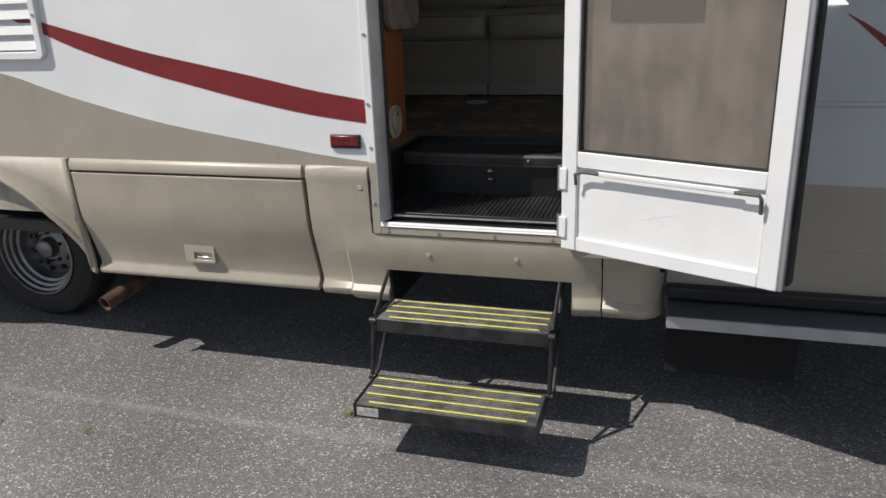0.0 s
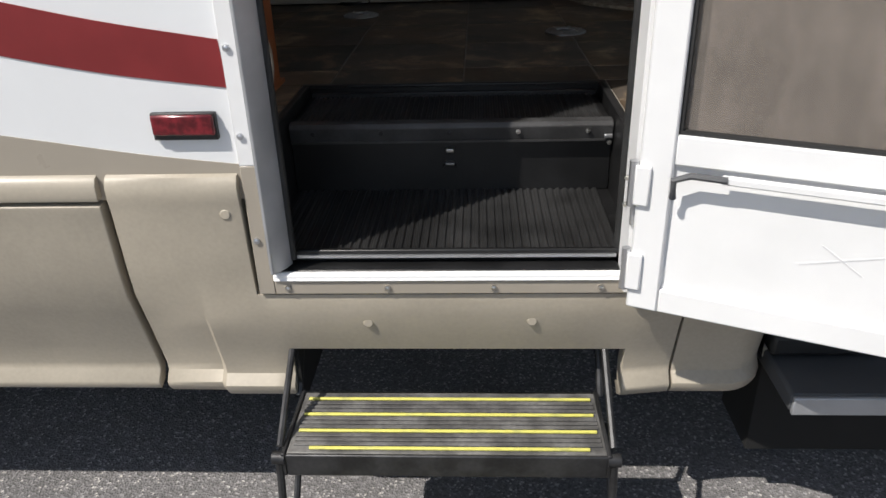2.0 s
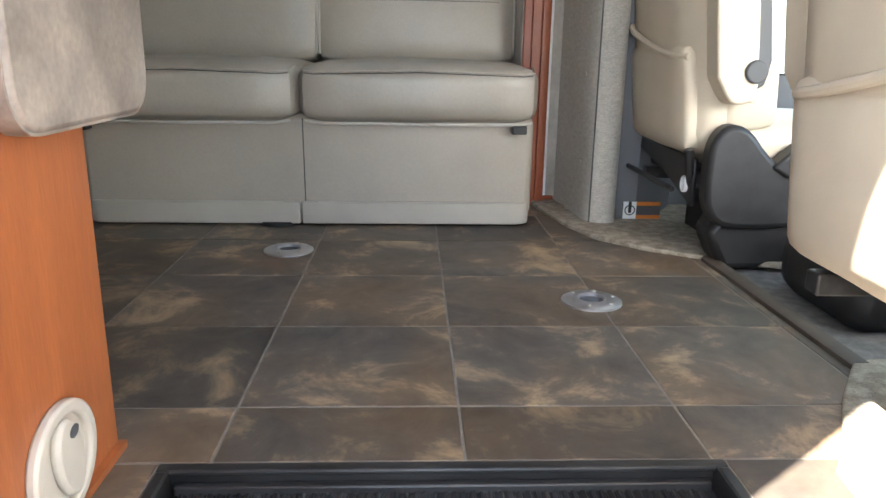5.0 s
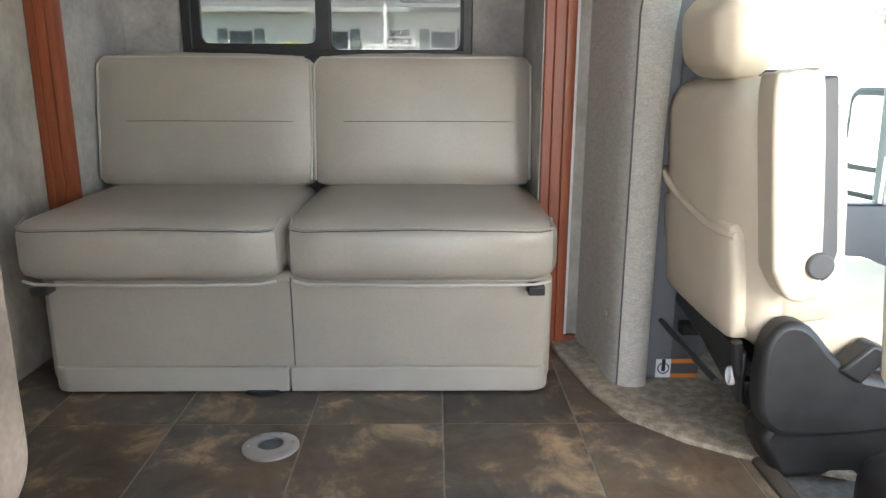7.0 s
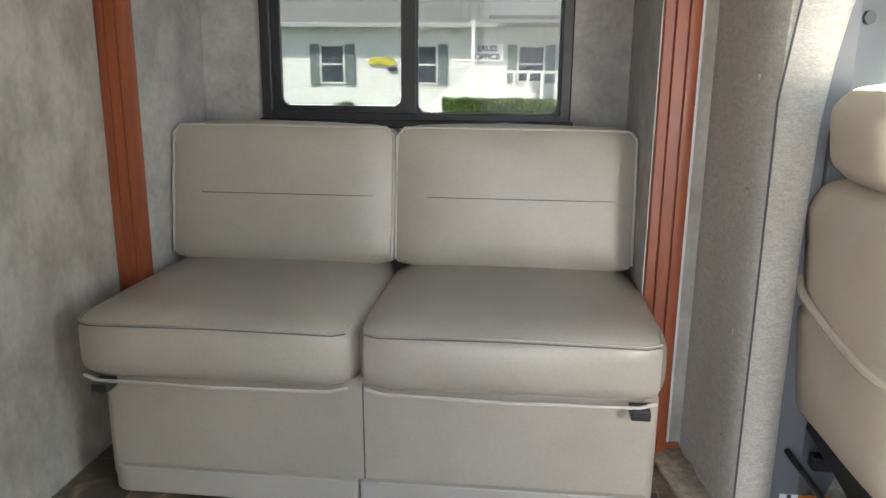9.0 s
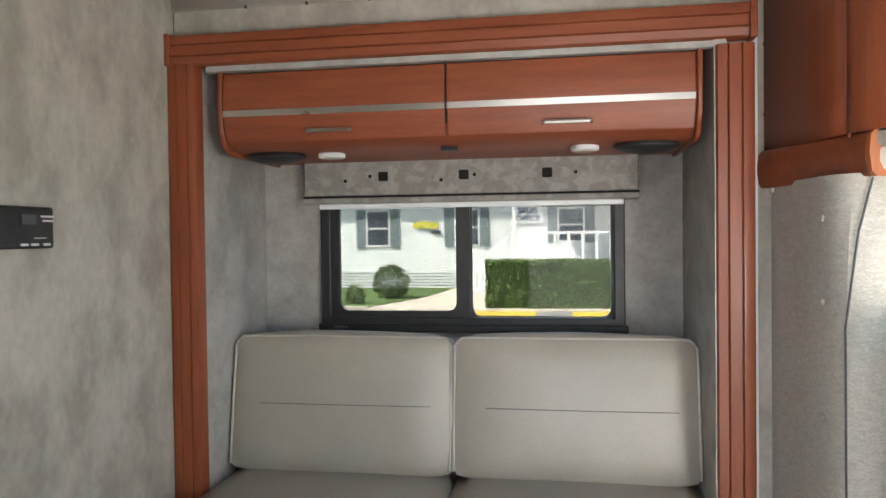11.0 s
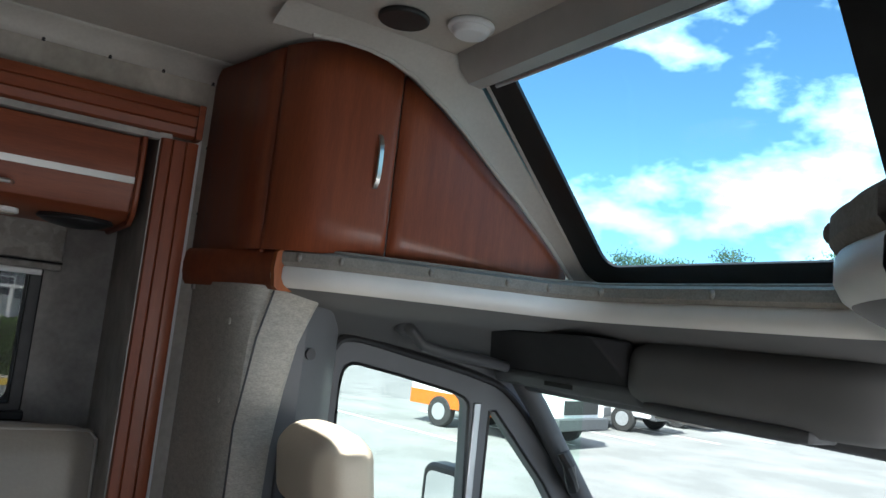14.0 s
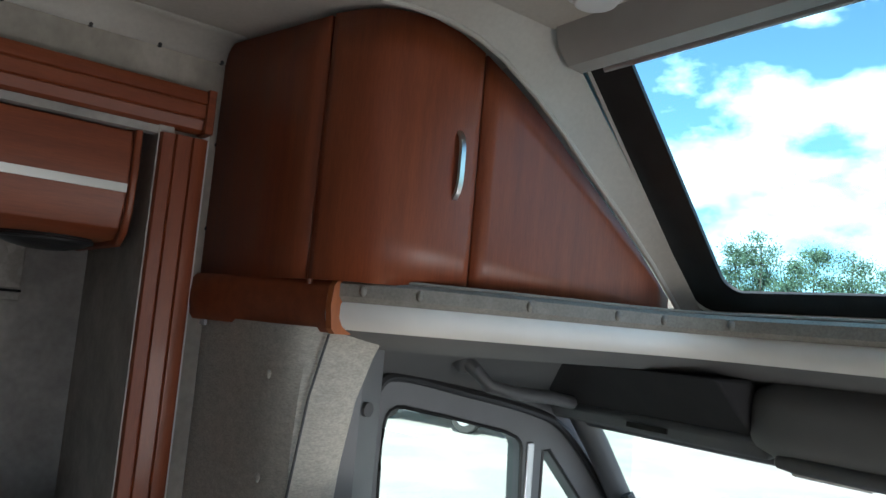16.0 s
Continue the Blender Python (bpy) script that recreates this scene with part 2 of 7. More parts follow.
WALLP_G = mat("grey_wallpaper", (0.43, 0.41, 0.38), 0.7, dark=(0.32, 0.30, 0.275), scale=9, lo=0.35, hi=0.62, fine=0.2, fscale=60)
VINYL = mat("ceiling_vinyl", (0.52, 0.49, 0.44), 0.6, var=0.06, scale=5, fine=0.1)
CLOTH = mat("grey_cloth", (0.50, 0.48, 0.425), 0.9, dark=(0.40, 0.38, 0.335), scale=45, stretch=(1, 1, 2.2), lo=0.3, hi=0.75, fine=0.4, fscale=160, bump=0.35, bscale=200)
CARPET = mat("beige_carpet", (0.40, 0.35, 0.275), 0.95, dark=(0.25, 0.215, 0.165), scale=35, fine=0.5, fscale=220, bump=0.8, bscale=180)
LEATHER = mat("taupe_leather", (0.352, 0.316, 0.264), 0.36, var=0.05, scale=4, bump=0.16, bscale=120, fine=0.08)
PIPING = mat("piping", (0.43, 0.40, 0.35), 0.45, var=0.06)
SEAT = mat("cream_vinyl", (0.60, 0.52, 0.40), 0.45, var=0.06, scale=5, bump=0.15, bscale=150)
GREYPL = mat("grey_plastic", (0.155, 0.16, 0.17), 0.55, var=0.06, scale=6, bump=0.12, bscale=220)
HEADL = mat("headliner", (0.125, 0.125, 0.125), 0.8, var=0.06, scale=6)
DARKPL = mat("dark_grey_plastic", (0.075, 0.077, 0.082), 0.55, var=0.1, scale=8, bump=0.1, bscale=200)
BEIGEPL = mat("beige_plastic", (0.52, 0.47, 0.39), 0.5, var=0.06, scale=10)
LAMINATE = mat("stone_laminate", (0.36, 0.30, 0.25), 0.35, dark=(0.20, 0.165, 0.14), scale=9, fine=0.3)
SCREENED = mat("mottled_door_panel", (0.72, 0.60, 0.53), 0.6, dark=(0.22, 0.175, 0.15), scale=7, stretch=(1.3, 1, 0.55), lo=0.36, hi=0.66, fine=0.15, fscale=40)
GLASS = glass_mat("clear_glass")
SCREEN_GLASS = glass_mat("windscreen_glass", (0.92, 1.0, 0.96))
TINT = glass_mat("tinted_glass", (0.31, 0.32, 0.315))
SCREEN = screen_mat()
MIRROR = mat("mirror_glass", (0.8, 0.82, 0.84), 0.02, 1.0, var=0.0)


# ---- mesh helpers ----
origin = {}


def thing(name, loc=(0, 0, 0), label="", category="", group="", kind="", rz=0.0):
    """An Empty at the base of a thing; its parts are given in world places, or local ones when it is turned."""
    e = new(name)
    e.empty_display_size = 0.1
    e.matrix_basis = pose(*loc, 0, 0, rz)
    origin[e.name] = Vector((0, 0, 0)) if rz else Vector(loc)
    return tagged(e, label, category, group, kind)


def part(name, bm, material, parent=None, label="", smooth=True, bevel=0.0, solid=0.0, seg=2):
    me = bpy.data.meshes.new(name)
    bmesh.ops.recalc_face_normals(bm, faces=bm.faces)
    off = origin.get(parent.name, Vector((0, 0, 0))) if parent else Vector((0, 0, 0))
    if off.length:
        bmesh.ops.translate(bm, verts=bm.verts, vec=-off)
    bm.to_mesh(me)
    bm.free()
    me.materials.append(material)
    if smooth:
        me.polygons.foreach_set("use_smooth", [True] * len(me.polygons))
        me.set_sharp_from_angle(angle=radians(35))
    ob = new(name, me)
    if parent:
        ob.parent = parent
        origin[ob.name] = off
    if solid:
        s = ob.modifiers.new("solid", "SOLIDIFY")
        s.thickness, s.offset = solid, -1
    if bevel:
        b = ob.modifiers.new("bevel", "BEVEL")
        b.width, b.segments, b.limit_method, b.angle_limit = bevel, seg, "ANGLE", radians(40)
    if label:
        ob["label"] = label
    return ob


def solo(name, bm, material, label="", category="", group="", kind="", **kw):
    return tagged(part(name, bm, material, None, **kw), label, category, group, kind)


def box(x0, x1, y0, y1, z0, z1, bm=None, bev=0.0, seg=2):
    own = bmesh.new()
    bmesh.ops.create_cube(own, size=1.0)
    for v in own.verts:
        v.co = ((x0 + x1) / 2 + v.co.x * (x1 - x0), (y0 + y1) / 2 + v.co.y * (y1 - y0), (z0 + z1) / 2 + v.co.z * (z1 - z0))
    if bev:
        bmesh.ops.bevel(own, geom=own.edges[:], offset=bev, segments=seg, affect="EDGES", profile=0.5)
    return merge(bm, own)


def merge(bm, own):
    if bm is None:
        return own
    me = bpy.data.meshes.new("tmp")
    own.to_mesh(me)
    own.free()
    bm.from_mesh(me)
    bpy.data.meshes.remove(me)
    return bm


def cyl(p, q, r, bm=None, seg=20, r2=None):
    own = bmesh.new()
    p, q = Vector(p), Vector(q)
    bmesh.ops.create_cone(own, cap_ends=True, segments=seg, radius1=r, radius2=r if r2 is None else r2, depth=(q - p).length)
    m = Matrix.Translation((p + q) / 2) @ (q - p).to_track_quat("Z", "Y").to_matrix().to_4x4()
    bmesh.ops.transform(own, matrix=m, verts=own.verts)
    return merge(bm, own)


def ball(c, r, bm=None, sub=2, flat=(1, 1, 1)):
    own = bmesh.new()
    bmesh.ops.create_icosphere(own, subdivisions=sub, radius=r)
    for v in own.verts:
        v.co = (c[0] + v.co.x * flat[0], c[1] + v.co.y * flat[1], c[2] + v.co.z * flat[2])
    return merge(bm, own)


def tube(points, r, bm=None, seg=8):
    own = bm or bmesh.new()
    pts = [Vector(p) for p in points]
    rings = []
    for i, p in enumerate(pts):
        d = (pts[min(i + 1, len(pts) - 1)] - pts[max(i - 1, 0)]).normalized()
        m = d.to_track_quat("Z", "Y").to_matrix()
        rings.append([own.verts.new(p + m @ Vector((r * math.cos(a), r * math.sin(a), 0))) for a in (2 * math.pi * k / seg for k in range(seg))])
    for a, b in zip(rings, rings[1:]):
        for k in range(seg):
            own.faces.new((a[k], a[(k + 1) % seg], b[(k + 1) % seg], b[k]))
    own.faces.new(rings[0][::-1])
    own.faces.new(rings[-1])
    return own


def prism(poly, axis, a, b, bm=None):
    """A polygon in the other two axes (in xyz order), drawn out along axis from a to b."""
    own = bm or bmesh.new()
    def at(u, v, w):
        return {"x": (w, u, v), "y": (u, w, v), "z": (u, v, w)}[axis]
    lo = [own.verts.new(at(u, v, a)) for u, v in poly]
    hi = [own.verts.new(at(u, v, b)) for u, v in poly]
    own.faces.new(lo[::-1])
    own.faces.new(hi)
    k = len(poly)
    for i in range(k):
        own.faces.new((lo[i], lo[(i + 1) % k], hi[(i + 1) % k], hi[i]))
    return own


def sheet(rows, bm=None):
    """A skin over rows of points of equal length."""
    own = bm or bmesh.new()
    vs = [[own.verts.new(p) for p in row] for row in rows]
    for a, b in zip(vs, vs[1:]):
        for i in range(len(a) - 1):
            own.faces.new((a[i], a[i + 1], b[i + 1], b[i]))
    return own


def curve_at(pts, x):
    """Smooth height through points sorted by x."""
    if x <= pts[0][0]:
        return pts[0][1]
    for (x0, y0), (x1, y1) in zip(pts, pts[1:]):
        if x <= x1:
            return y0 + (y1 - y0) * (x - x0) / (x1 - x0)
    return pts[-1][1]


def spline(pts, per=6):
    """Catmull-Rom points through pts of any dimension."""
    p = [Vector(q) for q in pts]
    p = [2 * p[0] - p[1]] + p + [2 * p[-1] - p[-2]]
    out = []
    for i in range(1, len(p) - 2):
        for k in range(per):
            t = k / per
            out.append(0.5 * (2 * p[i] + (p[i + 1] - p[i - 1]) * t + (2 * p[i - 1] - 5 * p[i] + 4 * p[i + 1] - p[i + 2]) * t * t
                              + (3 * p[i] - p[i - 1] - 3 * p[i + 1] + p[i + 2]) * t ** 3))
    return out + [p[-2]]


def rounded(x0, x1, z0, z1, r, n=5):
    """The outline of a rectangle with rounded corners."""
    out = []
    for cx, cz, a0 in ((x1 - r, z1 - r, 0), (x0 + r, z1 - r, 90), (x0 + r, z0 + r, 180), (x1 - r, z0 + r, 270)):
        for k in range(n + 1):
            a = radians(a0 + 90 * k / n)
            out.append((cx + r * math.cos(a), cz + r * math.sin(a)))
    return out


def ring_prism(outer, inner, axis, a, b, bm=None):
    """A frame between two outlines of equal length, drawn out along axis."""
    own = bm or bmesh.new()
    def at(u, v, w):
        return {"x": (w, u, v), "y": (u, w, v), "z": (u, v, w)}[axis]
    k = len(outer)
    q = [[own.verts.new(at(*p, w)) for p in line] for w in (a, b) for line in (outer, inner)]
    for i in range(k):
        j = (i + 1) % k
        for s, t in ((0, 1), (1, 3), (3, 2), (2, 0)):
            own.faces.new((q[s][i], q[s][j], q[t][j], q[t][i]))
    return own


def cushion(x0, x1, y0, y1, z0, z1, r, puff=0.012, n=10):
    """A stuffed box: rounded edges and faces that swell towards their middle."""
    own = bmesh.new()
    bmesh.ops.create_cube(own, size=2.0)
    bmesh.ops.subdivide_edges(own, edges=own.edges[:], cuts=n, use_grid_fill=True)
    c = Vector(((x0 + x1) / 2, (y0 + y1) / 2, (z0 + z1) / 2))
    h = Vector(((x1 - x0) / 2, (y1 - y0) / 2, (z1 - z0) / 2))
    for v in own.verts:
        p = Vector((v.co.x * h.x, v.co.y * h.y, v.co.z * h.z))
        core = Vector([max(-(h[i] - r), min(h[i] - r, p[i])) for i in range(3)])
        d = p - core
        if d.length > 1e-9:
            p = core + d.normalized() * r if d.length > r else p
        f = [1 - (v.co[i]) ** 2 for i in range(3)]
        for i in range(3):
            if abs(v.co[i]) > 0.999:
                p[i] += math.copysign(puff, v.co[i]) * f[(i + 1) % 3] * f[(i + 2) % 3]
        q = c + p
        v.co = q + (p.normalized() * 0.0035 * (noise.noise(q * 7.0) + 0.5 * noise.noise(q * 16.0)) if p.length > 1e-6 else Vector((0, 0, 0)))
    return own


# ---- ground ----
bm = bmesh.new()
bmesh.ops.create_grid(bm, x_segments=8, y_segments=8, size=900)
solo("ground", bm, ASPHALT, "weathered grey asphalt lot with pale stone chips", "ground", kind="structure")

# ---- coach side wall ----
WY0, WY1 = 2.435, 2.475
wall = thing("wall_south", (-3, 2.45, 0.9), "white gelcoat coach side wall with an entry doorway", "wall", kind="structure")
b = box(-6.6, -0.90, WY0, WY1, 0.90, 3.0)
box(-0.90, -0.225, WY0, WY1, 2.60, 3.0, b)
box(-0.225, 0.11, WY0, WY1, 0.66, 3.0, b)
part("panel", b, WHITE_GEL, wall)
TAN_TOP = [(-3.4, 1.36), (-2.9, 1.345), (-2.478, 1.284), (-2.27, 1.225), (-2.09, 1.174), (-1.72, 1.088), (-1.254, 1.012), (-1.08, 0.985), (-0.917, 0.966)]
tan_line = [tuple(p) for p in spline(TAN_TOP, 5)]
b = prism([(-6.6, 0.90), (-6.6, 1.33)] + tan_line + [(-0.917, 0.90)], "y", WY0 - 0.002, WY0 + 0.01)
part("tan_band", b, TAN_WALL, wall, "tan paint swoosh", smooth=False)
ST = [(-2.40, 1.517), (-2.232, 1.473), (-2.034, 1.421), (-1.795, 1.358), (-1.561, 1.309), (-1.336, 1.263), (-1.12, 1.216), (-0.922, 1.182)]
SB = [(-2.40, 1.500), (-2.230, 1.430), (-2.048, 1.360), (-1.809, 1.287), (-1.575, 1.228), (-1.348, 1.174), (-1.13, 1.131), (-0.917, 1.102)]
b = prism([tuple(p) for p in spline(ST, 5)] + [tuple(p) for p in spline(SB, 5)][::-1], "y", WY0 - 0.002, WY0 + 0.01)
part("red_stripe", b, RED, wall, "dark red vinyl stripe", smooth=False)

# ---- door frame ----
frame1 = thing("door_frame", (-0.56, 2.43, 0.70), "white and grey aluminium entry door frame with screws", "door frame", kind="structure")
b = prism([(-0.917, 0.965), (-0.885, 0.965), (-0.885, 2.62), (-0.917, 2.62)], "y", 2.425, 2.437)
part("flange", b, WHITE, frame1, bevel=0.002)
b = box(-0.917, -0.885, 2.425, 2.437, 0.705, 0.965)
part("flange", b, TAN_WALL, frame1, "tan painted flange", bevel=0.002)
b = box(-0.885, -0.215, 2.425, 2.437, 0.705, 0.735)
part("sill_flange", b, TAN_WALL, frame1, bevel=0.002)
b = prism([(2.420, 0.737), (2.420, 0.747), (2.425, 0.751), (2.433, 0.751), (2.433, 0.735), (2.420, 0.735)], "x", -0.885, -0.228)
part("sill", b, WHITE, frame1, bevel=0.002)
part("threshold", box(-0.870, -0.236, 2.434, 2.52, 0.735, 0.752), WELL, frame1, bevel=0.003)
part("jamb", prism([(-0.885, 2.437), (-0.885, 2.408), (-0.878, 2.404), (-0.858, 2.434), (-0.852, 2.452), (-0.87, 2.46)], "z", 0.757, 2.60), GREY_ALU, frame1, bevel=0.002)
part("seal", box(-0.856, -0.845, 2.448, 2.462, 0.765, 2.60), RUBBER, frame1, bevel=0.003)
part("jamb", box(-0.234, -0.212, 2.40, 2.470, 0.72, 2.60), WHITE, frame1, bevel=0.003)
part("seal", box(-0.243, -0.230, 2.470, 2.482, 0.765, 2.60), RUBBER, frame1, bevel=0.003)
part("head", box(-0.883, -0.212, 2.41, 2.50, 2.58, 2.62), WHITE, frame1, bevel=0.003)
part("bright_strip", box(-0.845, -0.240, 2.460, 2.464, 0.764, 0.770), ALU, frame1)


def screw(c, axis="y", r=0.006):
    d = {"y": Vector((0, -0.004, 0)), "x": Vector((0.004, 0, 0)), "-x": Vector((-0.004, 0, 0)), "-z": Vector((0, 0, -0.004))}[axis]
    q = cyl(Vector(c) - d * 0.5, Vector(c) + d, r, seg=10)
    return ball(Vector(c) + d, r * 0.8, q, 1, (1, 0.5, 1))


for z in (0.82, 1.02, 1.17, 1.40, 1.63, 1.86):
    part("screw", screw((-0.906, 2.425, z)), ALU, frame1)
for x in (-0.86, -0.67, -0.47, -0.27):
    part("screw", screw((x, 2.425, 0.719)), CHROME, frame1)

for z in (0.86, 1.55, 2.25):
    hg = part("hinge", box(-0.236, -0.214, 2.392, 2.401, z, z + 0.09), ALU, frame1, "worn metal hinge", bevel=0.002)
    for k in range(3):
        part("knuckle", cyl((-0.214, 2.393, z + 0.002 + k * 0.03), (-0.214, 2.393, z + 0.028 + k * 0.03), 0.008, seg=12), ALU, hg)
    for k in (0.02, 0.07):
        part("screw", screw((-0.2345, 2.44, z + k), "-x", 0.005), CHROME, frame1)
refl = thing("side_marker", (-1.0, 2.43, 1.02), "red side marker reflector on the white wall", "reflector")
part("base", box(-1.058, -0.945, 2.425, 2.437, 1.014, 1.062), BLACK, refl, bevel=0.002)
part("lens", box(-1.056, -0.947, 2.417, 2.426, 1.024, 1.060), REFLECT, refl, "red ribbed lens", bevel=0.004)

vent = thing("fridge_vent", (-2.5, 2.43, 1.33), "white louvred vent cover on the coach wall", "vent")
part("frame", ring_prism(rounded(-2.80, -2.225, 1.335, 1.80, 0.03), rounded(-2.77, -2.255, 1.365, 1.77, 0.01), "y", 2.412, 2.436), WHITE, vent, bevel=0.004)
for k in range(7):
    z = 1.372 + k * 0.057
    part("louvre", prism([(2.418, z), (2.433, z + 0.042), (2.436, z + 0.042), (2.421, z)], "x", -2.77, -2.255), WHITE, vent)
part("screw", screw((-2.24, 2.412, 1.50)), ALU, vent)


# ---- skirts ----
def skirt_y(z):
    return curve_at([(0.40, 2.535), (0.425, 2.492), (0.445, 2.474), (0.462, 2.472), (0.482, 2.490), (0.50, 2.490), (0.60, 2.462), (0.70, 2.432), (0.76, 2.426), (0.88, 2.420), (0.925, 2.414), (0.945, 2.424), (0.955, 2.445)], z)


def boss(x, z):
    """The entry panel stands a little proud below the sill."""
    return 0.014 * min(1, max(0, (x + 1.045) / 0.012)) * min(1, max(0, (0.70 - z) / 0.05)) if x < -0.15 else 0.0


def skirt(cells, zs, name, parent, bev=0.012, label=""):
    """A moulded panel over cells (x0, x1, z0, z1)."""
    own = bmesh.new()
    done = {}
    def v(x, z):
        key = (round(x, 4), round(z, 4))
        if key not in done:
            done[key] = own.verts.new((x, skirt_y(z) - boss(x, z), z))
        return done[key]
    xs = sorted({c for q in cells for c in q[:2]})
    for x0, x1 in zip(xs, xs[1:]):
        for z0, z1 in zip(zs, zs[1:]):
            xm, zm = (x0 + x1) / 2, (z0 + z1) / 2
            if any(a < xm < b2 and c < zm < d for a, b2, c, d in cells):
                own.faces.new((v(x0, z0), v(x1, z0), v(x1, z1), v(x0, z1)))
    ob = part(name, own, TAN, parent, label, solid=-0.03, bevel=bev, seg=3)
    for e in ob.modifiers:
        if e.type == "BEVEL":
            e.angle_limit = radians(55)
    return ob


ZS = [0.41, 0.43, 0.45, 0.462, 0.482, 0.50, 0.555, 0.60, 0.65, 0.70, 0.76, 0.82, 0.88, 0.895, 0.91, 0.93, 0.945, 0.953]
sk = thing("entry_skirt", (-0.56, 2.46, 0.42), "tan moulded skirt panel around the entry step opening", "skirt")
skirt([(-1.165, -0.925, 0.43, 0.953), (-0.925, -0.205, 0.555, 0.70), (-1.045, -1.033, 0.41, 0.953), (-1.033, -0.885, 0.41, 0.555), (-0.205, -0.105, 0.41, 0.70)], ZS, "panel", sk)
own = []
for k in range(9):
    a = radians(90 * k / 8)
    own.append([(-0.10 + 0.11 + 0.09 * math.sin(a), skirt_y(z) + 0.09 * (1 - math.cos(a)), z) for z in [q for q in ZS if q <= 0.70]])
own.insert(0, [(-0.10, skirt_y(z), z) for z in [q for q in ZS if q <= 0.70]])
part("corner_panel", sheet(own), TAN, sk, solid=-0.02, bevel=0.006)
for x, z in ((-0.715, 0.632), (-0.395, 0.636), (-0.955, 0.875)):
    part("plug", cyl((x, skirt_y(z) - boss(x, z) - 0.0025, z), (x, skirt_y(z) + 0.006, z), 0.010, seg=16), TAN, sk, bevel=0.002)
# the shade of the step opening is in this black colour
part("recess", prism([(2.48, 0.40), (2.48, 0.56), (3.0, 0.60), (3.0, 0.40)], "x", -0.883, -0.875), BLACK_GAP, sk)

comp = thing("compartment_door", (-1.7, 2.46, 0.44), "tan storage compartment door with recessed pull latch", "compartment door")
skirt([(-2.215, -1.182, 0.44, 0.89)], [0.44] + [q for q in ZS if 0.45 <= q <= 0.88] + [0.893], "panel", comp, bev=0.006)
ob = skirt([(-2.215, -1.182, 0.903, 0.953)], [0.903, 0.91, 0.93, 0.945, 0.953], "top_rail", comp, bev=0.004)
lat = part("latch_plate", ring_prism(rounded(-1.765, -1.625, 0.525, 0.612, 0.01), rounded(-1.72, -1.64, 0.538, 0.568, 0.004), "y", 2.462, 2.478), TAN, comp, "tan latch plate", bevel=0.003)
part("latch_recess", box(-1.722, -1.638, 2.478, 2.49, 0.536, 0.570), BLACK_GAP, lat)
part("pull", box(-1.715, -1.645, 2.466, 2.474, 0.538, 0.551), CHROME, lat, "chrome pull", bevel=0.002)

fend = thing("wheel_skirt", (-2.6, 2.46, 0.45), "tan skirt panel with a round wheel arch", "skirt")
arch_c = (-2.93, 0.36)
def arch_rows(r_in):
    rows = []
    for k in range(25):
        a = radians(180 * k / 24)
        x, z = arch_c[0] + r_in * 1.33 * math.cos(a), max(0.45, arch_c[1] + r_in * 1.08 * math.sin(a))
        rows.append((x, z))
    return rows
inner = arch_rows(0.53)
rows = []
for x, z in inner:
    rows.append([(x, skirt_y(z) - 0.012, z), (x, skirt_y(z) - 0.006, z + 0.012), (x, skirt_y(max(z, 0.7)), z + 0.5 * (0.953 - z)), (x, skirt_y(0.945), 0.948)])
rows.insert(0, [(-2.235, skirt_y(z), z) for z in (0.45, 0.46, 0.70, 0.948)])
part("panel", sheet(rows), TAN, fend, solid=-0.02)
part("arch_lip", tube([(x, skirt_y(z) - 0.008, z) for x, z in inner], 0.012, seg=8), TAN, fend)
# wheel housing coloured near-black, the shade of the arch included
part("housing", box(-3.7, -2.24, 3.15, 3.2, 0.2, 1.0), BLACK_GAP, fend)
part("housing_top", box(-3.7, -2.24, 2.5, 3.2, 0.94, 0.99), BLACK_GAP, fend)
b = box(-6.6, -3.7, 2.43, 2.47, 0.44, 0.95)
part("rear_panel", b, TAN, fend)


